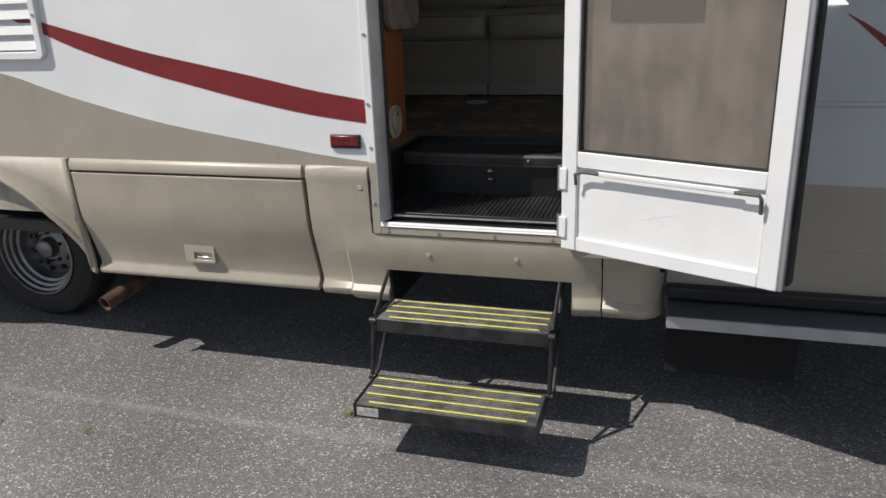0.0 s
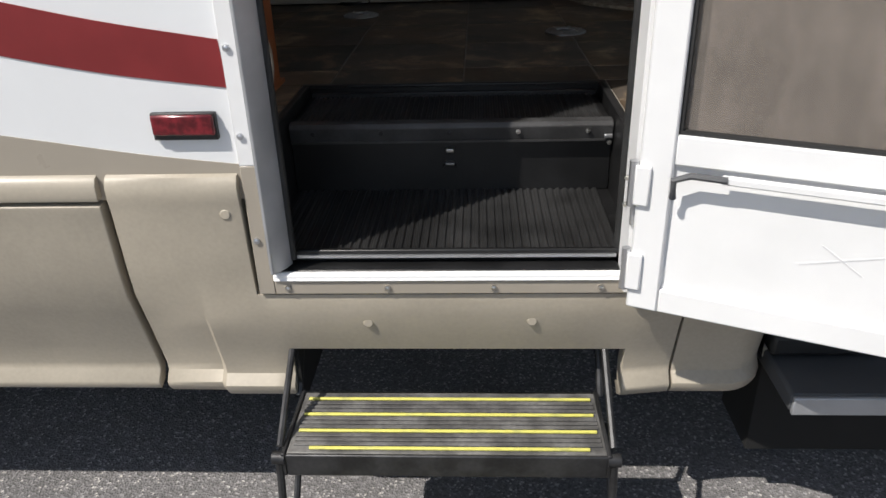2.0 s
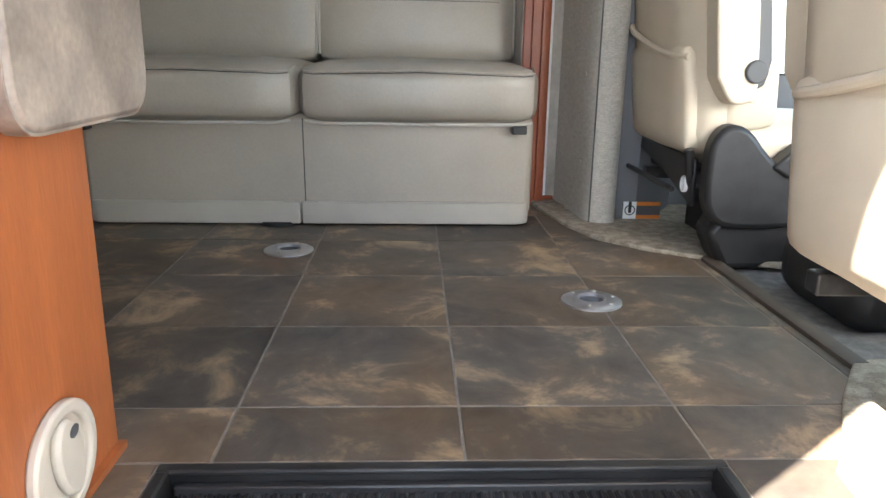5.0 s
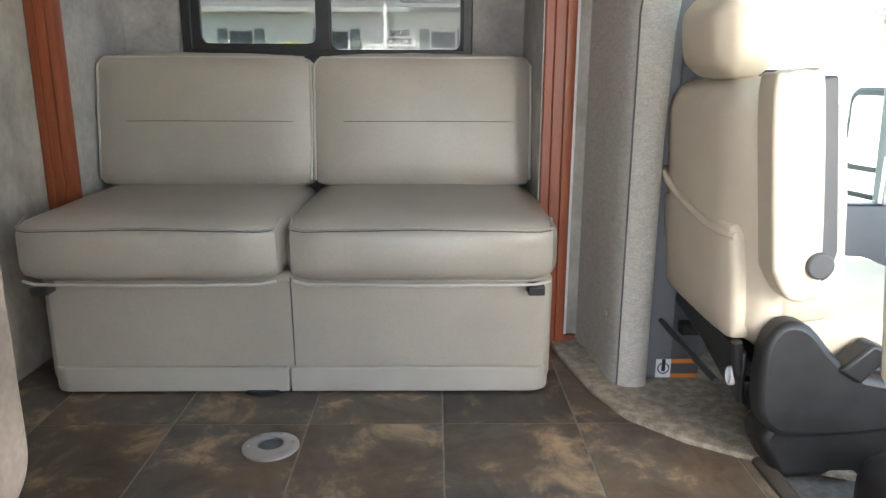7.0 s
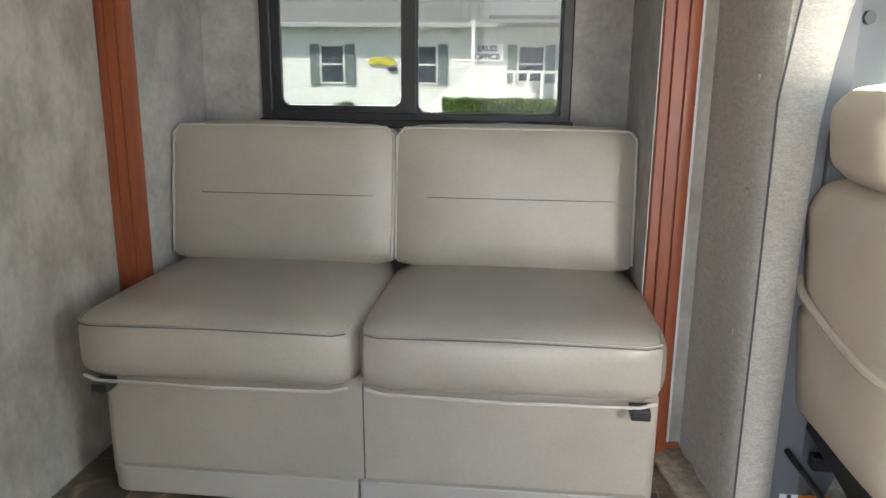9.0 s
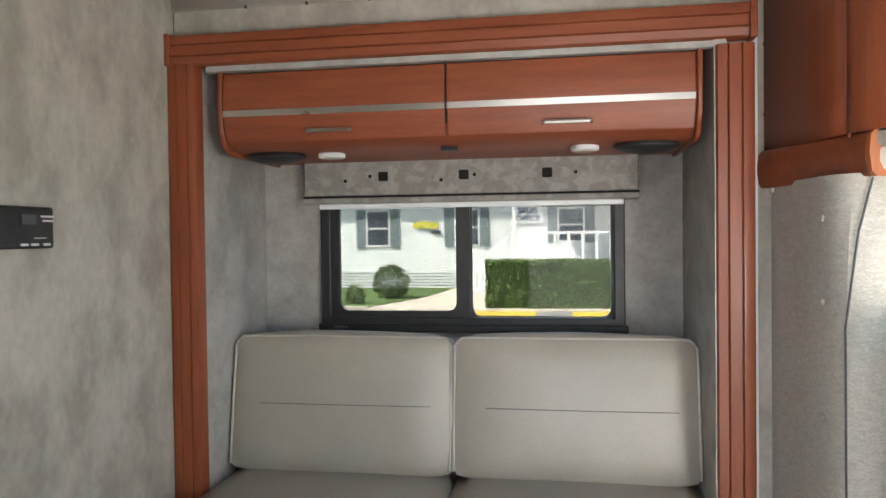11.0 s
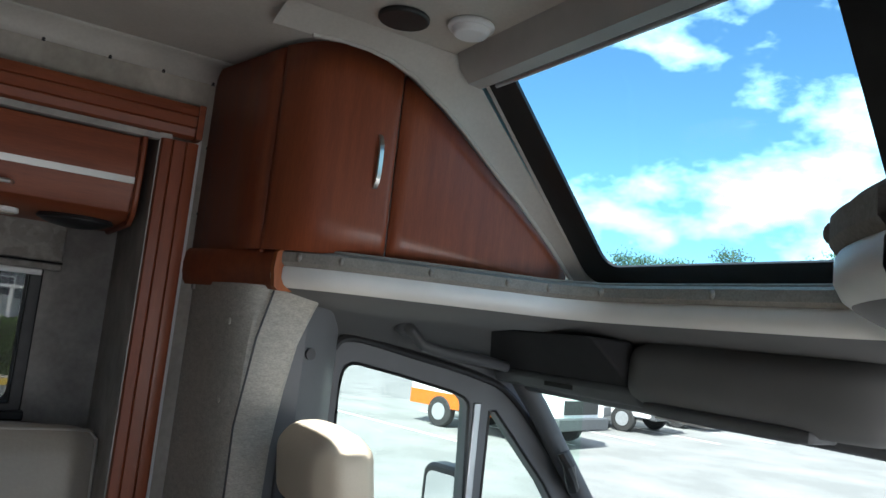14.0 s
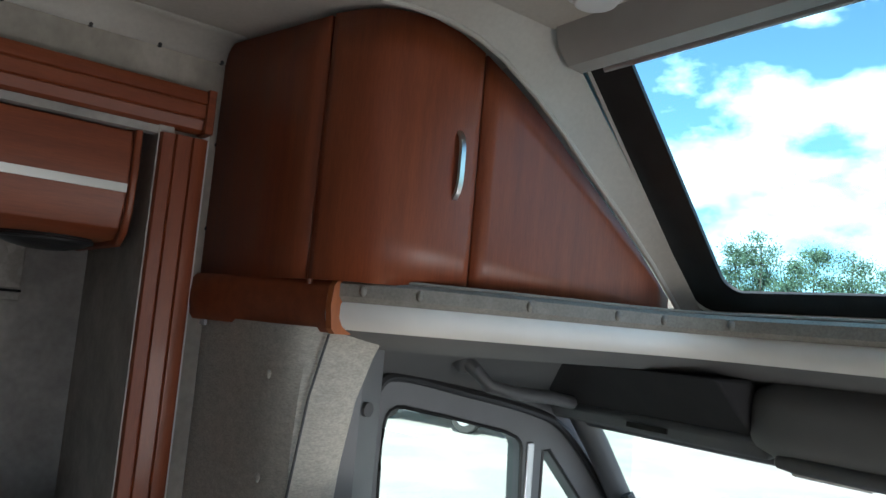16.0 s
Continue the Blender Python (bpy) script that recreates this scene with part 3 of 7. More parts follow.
def wheel_thing(loc, label):
    w = thing("wheel", loc, label, "wheel")
    x, y, z = loc
    own = bmesh.new()
    prof = [(0.225, 0.02), (0.235, 0.0), (0.29, -0.01), (0.335, 0.01), (0.352, 0.04), (0.36, 0.10), (0.352, 0.18), (0.335, 0.21), (0.225, 0.21)]
    rows = [[(x + r * math.cos(a), y + d, z + r * math.sin(a)) for a in (2 * math.pi * k / 48 for k in range(49))] for r, d in prof]
    part("tyre", sheet(rows), RUBBER, w, "black rubber tyre")
    prof = [(0.226, 0.03), (0.228, -0.004), (0.216, -0.006), (0.212, 0.012), (0.200, 0.016), (0.196, 0.034), (0.182, 0.038), (0.178, 0.060), (0.165, 0.066), (0.158, 0.105), (0.146, 0.118), (0.128, 0.110), (0.10, 0.088), (0.078, 0.082), (0.072, 0.098), (0.055, 0.098), (0.050, 0.055), (0.036, 0.045), (0.0001, 0.044)]
    rows = [[(x + r * math.cos(a), y + d, z + r * math.sin(a)) for a in (2 * math.pi * k / 48 for k in range(49))] for r, d in prof]
    rim = part("rim", sheet(rows), mat("dull_steel", (0.24, 0.24, 0.25), 0.34, 0.8, var=0.15, scale=14), w, "silver steel dish rim")
    for k in range(6):
        a = 2 * math.pi * k / 6 + 0.3
        part("lug_nut", cyl((x + 0.086 * math.cos(a), y + 0.068, z + 0.086 * math.sin(a)), (x + 0.086 * math.cos(a), y + 0.092, z + 0.086 * math.sin(a)), 0.010, seg=6), STEEL, rim)
    for k in range(10):
        a = 2 * math.pi * (k + 0.3) / 10
        part("vent_hole", cyl((x + 0.118 * math.cos(a), y + 0.094, z + 0.118 * math.sin(a)), (x + 0.118 * math.cos(a), y + 0.115, z + 0.118 * math.sin(a)), 0.014, seg=14), BLACK_GAP, rim)
    return w


wheel_thing((-2.95, 2.84, 0.36), "rear wheel with black tyre and silver steel rim")

pipe = thing("tail_pipe", (-2.30, 2.6, 0.2), "rusty brown exhaust tail pipe", "exhaust pipe")
RUST = mat("rusted_steel", (0.22, 0.13, 0.085), 0.6, 0.5, dark=(0.09, 0.06, 0.045), scale=14, fine=0.4)
own = bmesh.new()
prof = [(0.030, 0.10), (0.030, 0.0), (0.036, 0.0), (0.036, 0.5)]
d0, d1 = Vector((-2.30, 2.55, 0.255)), Vector((-2.18, 3.02, 0.36))
axis = (d1 - d0).normalized()
mq = axis.to_track_quat("Z", "Y").to_matrix()
rows = [[d0 + axis * d + mq @ Vector((r * math.cos(a), r * math.sin(a), 0)) for a in (2 * math.pi * k / 24 for k in range(25))] for r, d in prof]
part("pipe", sheet(rows), RUST, pipe)
part("hanger", box(-2.21, -2.17, 2.9, 2.93, 0.36, 0.5), STEEL, pipe)

# near-black colour carries the shade beneath the coach
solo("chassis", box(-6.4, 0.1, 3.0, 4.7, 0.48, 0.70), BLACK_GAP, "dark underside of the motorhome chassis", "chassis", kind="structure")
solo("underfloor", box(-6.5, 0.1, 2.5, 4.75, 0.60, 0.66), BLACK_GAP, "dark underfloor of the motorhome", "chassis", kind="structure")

# ---- entry step ----
stp = thing("entry_step", (-0.56, 2.2, 0.2), "black folding two-tread entry step with yellow grip strips", "entry step")


def tread(yf, yb, z):
    b = box(-0.868, -0.258, yf + 0.008, yb, z - 0.012, z)
    b = box(-0.868, -0.258, yb - 0.01, yb, z - 0.04, z, b)
    t = part("tread", b, TREAD, stp, "worn grey tread", bevel=0.003)
    part("front_lip", box(-0.868, -0.258, yf, yf + 0.008, z - 0.05, z + 0.001), STEEL, t, bevel=0.003)
    n = 13
    for k in range(n):
        y = yf + 0.02 + (yb - yf - 0.05) * k / (n - 1)
        if k % 4 == 0 and k < 13:
            part("grip_strip", box(-0.855 + 0.03 * (k == 0), -0.270 - 0.02 * (k == 0), y - 0.0036, y + 0.0036, z + 0.0005, z + 0.005), YELLOW, t, "yellow grip strip", bevel=0.0015)
        else:
            part("rib", box(-0.858, -0.266, y - 0.004, y + 0.004, z, z + 0.0035), TREAD, t, bevel=0.001)
    for x in (-0.872, -0.256):
        part("side_plate", box(x - 0.004, x + 0.004, yf, yb, z - 0.05, z + 0.004), STEEL, t, bevel=0.002)
    return t


t1, t2 = tread(2.277, 2.475, 0.437), tread(2.050, 2.262, 0.225)
part("face_label", box(-0.862, -0.785, 2.047, 2.0505, 0.186, 0.216), mat("worn_label", (0.40, 0.39, 0.38), 0.5, var=0.3, scale=50), t2, "worn pale maker's label")
for x in (-0.882, -0.246):
    part("link", tube([(x, 2.285, 0.42), (x, 2.245, 0.215)], 0.008), STEEL, stp)
    part("link", tube([(x + 0.01, 2.42, 0.40), (x + 0.01, 2.27, 0.225)], 0.007), STEEL, stp)
    part("link", tube([(x, 2.30, 0.44), (x, 2.47, 0.555)], 0.007), STEEL, stp)
    part("link", tube([(x, 2.47, 0.43), (x, 2.56, 0.56)], 0.008), STEEL, stp)
    part("pivot", cyl((x - 0.012, 2.285, 0.425), (x + 0.012, 2.285, 0.425), 0.013), STEEL, stp)
    part("pivot", cyl((x - 0.012, 2.25, 0.222), (x + 0.012, 2.25, 0.222), 0.012), STEEL, stp)
part("crossbar", box(-0.86, -0.27, 2.46, 2.475, 0.36, 0.40), STEEL, stp)
part("carrier", box(-0.88, -0.25, 2.60, 3.0, 0.52, 0.585), STEEL, stp)

# ---- open entry door leaf ----
leaf = thing("door_1", (-0.222, 2.40, 0.71), "white screen door folded against the open tan entry door", "door", kind="structure", rz=-23.3)
LW, LH = 0.678, 1.86
part("stile", box(0.0, 0.055, -0.032, 0.0, 0.0, LH), WHITE, leaf, bevel=0.004)
part("stile", box(LW - 0.055, LW, -0.032, 0.0, 0.0, LH), WHITE, leaf, bevel=0.004)
part("rail", box(0.055, LW - 0.055, -0.030, 0.0, 0.0, 0.045), WHITE, leaf, bevel=0.003)
part("rail", box(0.055, LW - 0.055, -0.030, 0.0, 0.275, 0.325), WHITE, leaf, bevel=0.003)
part("rail", box(0.055, LW - 0.055, -0.030, 0.0, LH - 0.06, LH), WHITE, leaf, bevel=0.003)
part("kick_panel", box(0.05, LW - 0.05, -0.020, -0.012, 0.04, 0.28), WHITE, leaf, "scuffed white kick panel")
part("screen", box(0.05, LW - 0.05, -0.0125, -0.0115, 0.32, LH - 0.05), SCREEN, leaf, "dark insect screen")
part("bead", ring_prism([(0.055, 0.325), (LW - 0.055, 0.325), (LW - 0.055, LH - 0.06), (0.055, LH - 0.06)], [(0.061, 0.331), (LW - 0.061, 0.331), (LW - 0.061, LH - 0.066), (0.061, LH - 0.066)], "y", -0.024, -0.012), RUBBER, leaf)
part("push_bar", tube([(0.06, -0.045, 0.225), (0.06, -0.052, 0.258), (0.085, -0.05, 0.268), (0.14, -0.05, 0.268)], 0.006), DARKPL, leaf, "grey bent rod end")
part("push_bar", box(0.13, LW - 0.12, -0.052, -0.040, 0.260, 0.274), WHITE, leaf, "white push bar", bevel=0.003)
part("push_bar", tube([(LW - 0.13, -0.05, 0.266), (LW - 0.065, -0.05, 0.266), (LW - 0.058, -0.05, 0.255), (LW - 0.058, -0.045, 0.215)], 0.006), DARKPL, leaf, "grey bent rod end")
SCUFF = mat("scuff", (0.74, 0.74, 0.75), 0.6, var=0.1)
part("scuff", prism([(0.26, 0.135), (0.262, 0.132), (0.40, 0.172), (0.398, 0.174)], "y", -0.0206, -0.0199), SCUFF, leaf)
part("scuff", prism([(0.29, 0.172), (0.288, 0.170), (0.35, 0.128), (0.352, 0.130)], "y", -0.0206, -0.0199), SCUFF, leaf)
part("outer_door", box(0.0, LW, 0.006, 0.045, 0.0, LH), SCREENED, leaf, "mottled brown inner face of the outer door", bevel=0.003)
part("door_seal", box(LW - 0.005, LW + 0.022, 0.0, 0.04, 0.01, LH), RUBBER, leaf, "black rubber door seal", bevel=0.004)
part("door_edge", box(LW - 0.002, LW + 0.012, -0.026, 0.0, 0.0, LH), ALU, leaf, bevel=0.003)
part("door_window", box(0.135, LW - 0.27, -0.001, 0.008, 0.71, 1.40), DARKPL, leaf, "dark tinted door window", bevel=0.002)
part("bump_stop", cyl((LW + 0.02, 0.02, 0.80), (LW + 0.045, 0.02, 0.80), 0.014), BLACK, leaf)
for z in (0.04, 0.20, 0.95, 1.6):
    part("hinge_plate", box(-0.004, 0.022, -0.040, -0.030, z, z + 0.07), WHITE, leaf, bevel=0.003)
    part("hinge_pin", cyl((-0.008, -0.028, z - 0.005), (-0.008, -0.028, z + 0.075), 0.008, seg=12), ALU, leaf, "metal hinge pin")

# ---- cab outside, passenger side ----
CABY = 2.56
cabx = thing("cab_body", (1.2, 2.6, 0.45), "silver and tan cab side with a dark running board", "vehicle cab", kind="structure")
SILVER = mat("silver_paint", (0.46, 0.49, 0.53), 0.25, 0.3, var=0.05, scale=4, coat=0.5)
b = prism([(0.11, 0.47), (1.9, 0.47), (1.9, 1.42), (1.55, 1.46), (0.30, 1.46), (0.30, 2.12), (0.11, 2.2)], "y", CABY, CABY + 0.05)
part("side_panel", b, SILVER, cabx)
part("lower_panel", prism([(0.11, 0.47), (1.9, 0.47), (1.9, 0.87), (0.11, 0.915)], "y", CABY - 0.003, CABY + 0.02), TAN_WALL, cabx, "tan lower cab side")
part("body_line", box(0.11, 1.9, CABY - 0.006, CABY + 0.01, 0.68, 0.688), TAN_WALL, cabx)
part("crease", box(0.11, 1.9, CABY - 0.008, CABY + 0.01, 1.148, 1.164), SILVER, cabx, bevel=0.004)
part("swoosh", prism([(0.56, 1.420), (0.61, 1.392), (0.67, 1.352), (1.3, 1.09), (1.3, 1.01), (0.673, 1.322), (0.61, 1.378)], "y", CABY - 0.004, CABY + 0.01), RED, cabx)
part("running_board", box(0.112, 1.6, 2.40, 2.62, 0.445, 0.488), DARKPL, cabx, "dark running board", bevel=0.008)
part("board_edge", box(0.114, 1.6, 2.392, 2.402, 0.445, 0.486), GREY_ALU, cabx, bevel=0.003)
part("sill", box(0.11, 1.9, 2.52, 2.60, 0.495, 0.545), BLACK, cabx, bevel=0.01)
# near-black block stands in for the shade under the cab
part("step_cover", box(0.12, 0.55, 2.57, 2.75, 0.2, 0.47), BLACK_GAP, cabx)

# ---- interior shell ----
FZ = 0.955
NY = 4.766
CZ = 2.86
subf = box(-2.7, -0.930, 2.475, 5.25, 0.90, FZ - 0.0012)
box(-0.930, 0.205, 3.030, 5.25, 0.90, FZ - 0.0012, subf)
box(-0.190, 0.205, 2.475, 3.030, 0.90, FZ - 0.0012, subf)
floor = solo("floor", subf, mat("grout", (0.22, 0.20, 0.17), 0.8, var=0.15, scale=30), "slate-look vinyl tile floor with pale grout", "floor", kind="structure")

wn1 = thing("wall_north", (-0.9, NY, FZ), "mottled taupe wallpapered wall around the slide-out", "wall", kind="structure")
b = box(-1.80, -1.675, NY, NY + 0.04, FZ, 2.90)
box(-1.675, -0.205, NY, NY + 0.04, 2.665, 2.90, b)
box(-0.205, -0.085, NY, NY + 0.04, FZ, 2.90, b)
part("panel", b, WALLP, wn1)
part("edge_strip", box(-0.143, -0.128, NY - 0.010, NY - 0.0005, FZ, 2.72), WHITE, wn1, bevel=0.002)
part("plinth", box(-0.18, -0.10, NY - 0.02, NY - 0.001, FZ, FZ + 0.025), WOOD, wn1, bevel=0.002)
for x in (-1.5, -1.32, -1.14, -0.99, -0.84, -0.68, -0.53, -0.38, -0.25, -0.12):
    part("screw", screw((x, NY, 2.808), r=0.006), BLACK, wn1)
for z in (2.45, 2.63):
    part("screw", screw((-0.108, NY, z), r=0.006), BLACK, wn1)
solo("wall_west", box(-1.770, -1.724, 3.45, NY, FZ, 2.90), WALLP, "mottled taupe wallpapered partition wall", "wall", kind="structure")
b = box(-2.74, -2.70, 2.47, 4.80, FZ, 2.90)
box(-2.72, -1.72, NY, NY + 0.04, FZ, 2.90, b)
solo("wall_kitchen", b, WALLP, "plain wallpapered wall closing the galley", "wall", kind="structure")
solo("wall_south_inner", box(-2.72, -0.95, WY1 + 0.002, WY1 + 0.02, 0.70, 2.88), WALLP, "wallpapered inner lining of the entry wall", "wall", kind="structure")
RX0, RX1, RY0, RY1 = -0.53, -0.27, 3.62, 3.93
b = box(-2.72, RX0, 2.47, NY, CZ, CZ + 0.04)
box(RX1, 0.06, 2.47, NY, CZ, CZ + 0.04, b)
box(RX0, RX1, 2.47, RY0, CZ, CZ + 0.04, b)
box(RX0, RX1, RY1, NY, CZ, CZ + 0.04, b)
solo("ceiling", b, VINYL, "beige vinyl ceiling", "ceiling", kind="structure")
cove = [(NY - 0.055 * (1 - math.sin(radians(90 * k / 6))), CZ - 0.055 * (1 - math.cos(radians(90 * k / 6)))) for k in range(7)]
b = sheet([[(x, y, z) for y, z in cove] for x in (-1.724, -0.09)])
solo("trim_cove", b, VINYL, "rounded vinyl cove between wall and ceiling", "trim", kind="structure", solid=0.004)

# slide-out box
SX0, SX1, SYB, SZT = -1.642, -0.238, 5.22, 2.665
sl = thing("wall_slide", (-0.9, 5.0, FZ), "grey wallpapered slide-out alcove", "wall", kind="structure")
part("side_wall", box(SX0 - 0.03, SX0, NY - 0.03, SYB, FZ, SZT), WALLP_G, sl)
part("side_wall", box(SX1, SX1 + 0.03, NY - 0.03, SYB, FZ, SZT), WALLP_G, sl)
part("top", box(SX0 - 0.03, SX1 + 0.03, NY + 0.0, SYB + 0.04, SZT, SZT + 0.03), WALLP_G, sl)
WX0, WX1, WZ0, WZ1 = -1.437, -0.420, 1.842, 2.36
for q in ((SX0 - 0.03, WX0, FZ, SZT), (WX1, SX1 + 0.03, FZ, SZT), (WX0, WX1, FZ, WZ0), (WX0, WX1, WZ1, SZT)):
    part("back_wall", box(q[0], q[1], SYB, SYB + 0.04, q[2], q[3]), WALLP_G, sl)

win = thing("window_1", (-0.93, SYB, WZ0), "black-framed sliding window in the slide-out", "window", kind="structure")
b = ring_prism([(WX0, WZ0), (WX1, WZ0), (WX1, WZ1), (WX0, WZ1)], [(WX0 + 0.035, WZ0 + 0.035), (WX1 - 0.035, WZ0 + 0.035), (WX1 - 0.035, WZ1 - 0.03), (WX0 + 0.035, WZ1 - 0.03)], "y", SYB - 0.022, SYB + 0.045)
part("window_frame", b, BLACK, win, bevel=0.004)
def sash(x0, x1, gx0, gx1, gz0, yy):
    o2 = rounded(x0, x1, WZ0 + 0.03, WZ1, 0.002)
    part("sash", ring_prism(o2, rounded(gx0, gx1, gz0, WZ1 - 0.03, 0.03), "y", yy, yy + 0.02), BLACK, win)
    part("pane", box(gx0 - 0.005, gx1 + 0.005, yy + 0.008, yy + 0.012, gz0 - 0.005, WZ1 - 0.02), TINT, win).visible_shadow = False
sash(WX0 + 0.03, -0.925, -1.377, -0.972, 1.897, SYB + 0.002)
sash(-0.965, WX1 - 0.03, -0.920, -0.462, 1.877, SYB + 0.022)
part("window_sill", box(WX0 - 0.005, WX1 + 0.008, SYB - 0.04, SYB - 0.002, WZ0 - 0.012, WZ0 + 0.014), BLACK, win, bevel=0.004)
part("latch", box(-1.385, -1.34, SYB - 0.045, SYB - 0.036, WZ0 + 0.0, WZ0 + 0.008), DARKPL, win)

SHADE = mat("patterned_shade", (0.33, 0.31, 0.285), 0.8, dark=(0.245, 0.23, 0.21), scale=22, lo=0.45, hi=0.55, fine=0.2)
sh = thing("window_shade", (-0.93, 5.17, 2.25), "rolled-up patterned grey fabric window shade", "window shade")
part("fabric", box(-1.482, -0.378, 5.165, 5.195, 2.288, 2.425), SHADE, sh, bevel=0.006)
part("hem_line", box(-1.482, -0.378, 5.162, 5.168, 2.282, 2.288), BLACK_GAP, sh)
part("bottom_rail", box(-1.482, -0.378, 5.163, 5.193, 2.262, 2.282), SHADE, sh, bevel=0.004)
part("bottom_bar", box(-1.43, -0.425, 5.17, 5.19, 2.245, 2.262), WHITE, sh, "pale bottom bar", bevel=0.003)
RINGM = mat("shade_print", (0.27, 0.255, 0.235), 0.8, var=0.1, scale=30)
for k, (x, z) in enumerate(((-1.40, 2.385), (-1.25, 2.35), (-1.07, 2.38), (-0.93, 2.345), (-0.76, 2.39), (-0.62, 2.35), (-0.47, 2.37))):
    o = [(x + 0.056 * math.cos(a), z + 0.036 * math.sin(a)) for a in (2 * math.pi * j / 28 for j in range(28))]
    i = [(x + 0.030 * math.cos(a), z + 0.018 * math.sin(a)) for a in (2 * math.pi * j / 28 for j in range(28))]
    part("printed_ring", ring_prism(o, i, "y", 5.1635, 5.166), RINGM, sh, smooth=False)
for x in (-1.205, -0.935, -0.665):
    part("printed_square", prism(rounded(x - 0.016, x + 0.016, 2.335, 2.366, 0.004), "y", 5.1615, 5.166), BLACK_GAP, sh, "black printed square")
for x, z in ((-1.335, 2.338), (-1.25, 2.352), (-1.01, 2.335), (-0.90, 2.35), (-0.575, 2.35)):
    part("printed_dot", cyl((x, 5.1618, z), (x, 5.166, z), 0.006, seg=10), BLACK_GAP, sh)

# wooden surround
tr = thing("trim_slide", (-0.93, 4.72, FZ), "fluted cherry wood trim around the slide-out", "trim", kind="structure")
def flute(u0, u1):
    w = u1 - u0
    return [(u0, 4.765), (u0, 4.724), (u0 + 0.08 * w, 4.720), (u0 + 0.30 * w, 4.720), (u0 + 0.33 * w, 4.726), (u0 + 0.36 * w, 4.722), (u0 + 0.66 * w, 4.722), (u0 + 0.69 * w, 4.728), (u0 + 0.72 * w, 4.724), (u0 + 0.95 * w, 4.728), (u1, 4.735), (u1, 4.765)]
part("post", prism(flute(-1.722, -1.637), "z", FZ, 2.645), WOOD_V, tr)
part("post", prism([(-0.235 + (-0.143 + 0.235) * (1 - (x + 1.70) / 0.085), y) for x, y in flute(-1.70, -1.615)], "z", FZ, 2.625), WOOD_V, tr)
part("header", prism([(y - 0.002, 2.725 - (x + 1.70) / 0.085 * 0.085) for x, y in flute(-1.70, -1.615)], "x", -1.722, -0.143), WOOD, tr)
part("end_cap", box(-0.155, -0.138, 4.712, 4.764, 2.636, 2.728), WOOD, tr, bevel=0.002)
part("end_cap", box(-1.727, -1.712, 4.712, 4.764, 2.640, 2.730), WOOD, tr, bevel=0.002)
part("slide_lip", box(-1.612, -0.238, 4.738, 4.764, 2.622, 2.638), WALLP_G, tr, "pale lip above the cupboard")

# overhead cupboard
oc = thing("overhead_cupboard", (-0.92, 4.95, 2.40), "cherry wood overhead cupboard with two lift doors", "cupboard")
CX0, CX1 = -1.585, -0.262
prof = [(5.19, 2.62), (4.765, 2.62), (4.758, 2.55), (4.765, 2.47), (4.785, 2.425), (4.82, 2.405), (5.19, 2.40)]
part("body", prism(prof, "x", CX0 + 0.012, CX1 - 0.012), WOOD, oc)
endp = [(5.19, 2.635), (4.752, 2.635), (4.746, 2.55), (4.752, 2.46), (4.772, 2.415), (4.81, 2.392), (5.19, 2.392)]
for x in (CX0, CX1 - 0.014):
    part("end_panel", prism(endp, "x", x, x + 0.014), WOOD_V, oc, bevel=0.004)
door_prof = [(4.757, 2.618), (4.748, 2.55), (4.754, 2.47), (4.772, 2.424), (4.78, 2.43), (4.763, 2.47), (4.758, 2.55), (4.765, 2.618)]
for x0, x1, hx in ((-1.568, -0.932, -1.258), (-0.926, -0.28, -0.605)):
    d = part("cupboard_door", prism(door_prof, "x", x0, x1), WOOD, oc, bevel=0.002)
    part("inlay", prism([(4.7475, 2.495), (4.7465, 2.512), (4.760, 2.512), (4.760, 2.495)], "x", x0, x1), CHROME, d, "brushed metal inlay strip")
    part("handle", tube([(hx - 0.062, 4.752, 2.447), (hx - 0.058, 4.735, 2.447), (hx + 0.058, 4.735, 2.447), (hx + 0.062, 4.752, 2.447)], 0.0055), CHROME, d, "brushed bar handle")
part("divider", box(-0.9315, -0.9265, 4.757, 4.775, 2.46, 2.618), BLACK_GAP, oc)
for x in (-1.30, -0.555):
    puck = thing("puck_light", (x, 4.91, 2.38), "small round white recessed light under the cupboard", "light", "lights under the cupboard")
    part("bezel", cyl((x, 4.91, 2.388), (x, 4.91, 2.402), 0.040, seg=28), WHITE, puck, bevel=0.003)
    part("lens", cyl((x, 4.91, 2.385), (x, 4.91, 2.39), 0.030, seg=28), BEIGEPL, puck)
for x in (-1.475, -0.385):
    spk = thing("cupboard_speaker", (x, 4.91, 2.37), "black oval speaker under the overhead cupboard", "speaker", "speakers under the cupboard")
    b = ball((x, 4.91, 2.400), 0.09, None, 3, (1, 0.75, 0.3))
    part("grille", b, BLACK, spk)
    part("rim", tube([(x + 0.088 * math.cos(a), 4.91 + 0.067 * math.sin(a), 2.396) for a in (2 * math.pi * k / 28 for k in range(29))], 0.005), BLACK, spk)
part("latch", box(-0.955, -0.91, 4.83, 4.86, 2.392, 2.402), BLACK, oc)

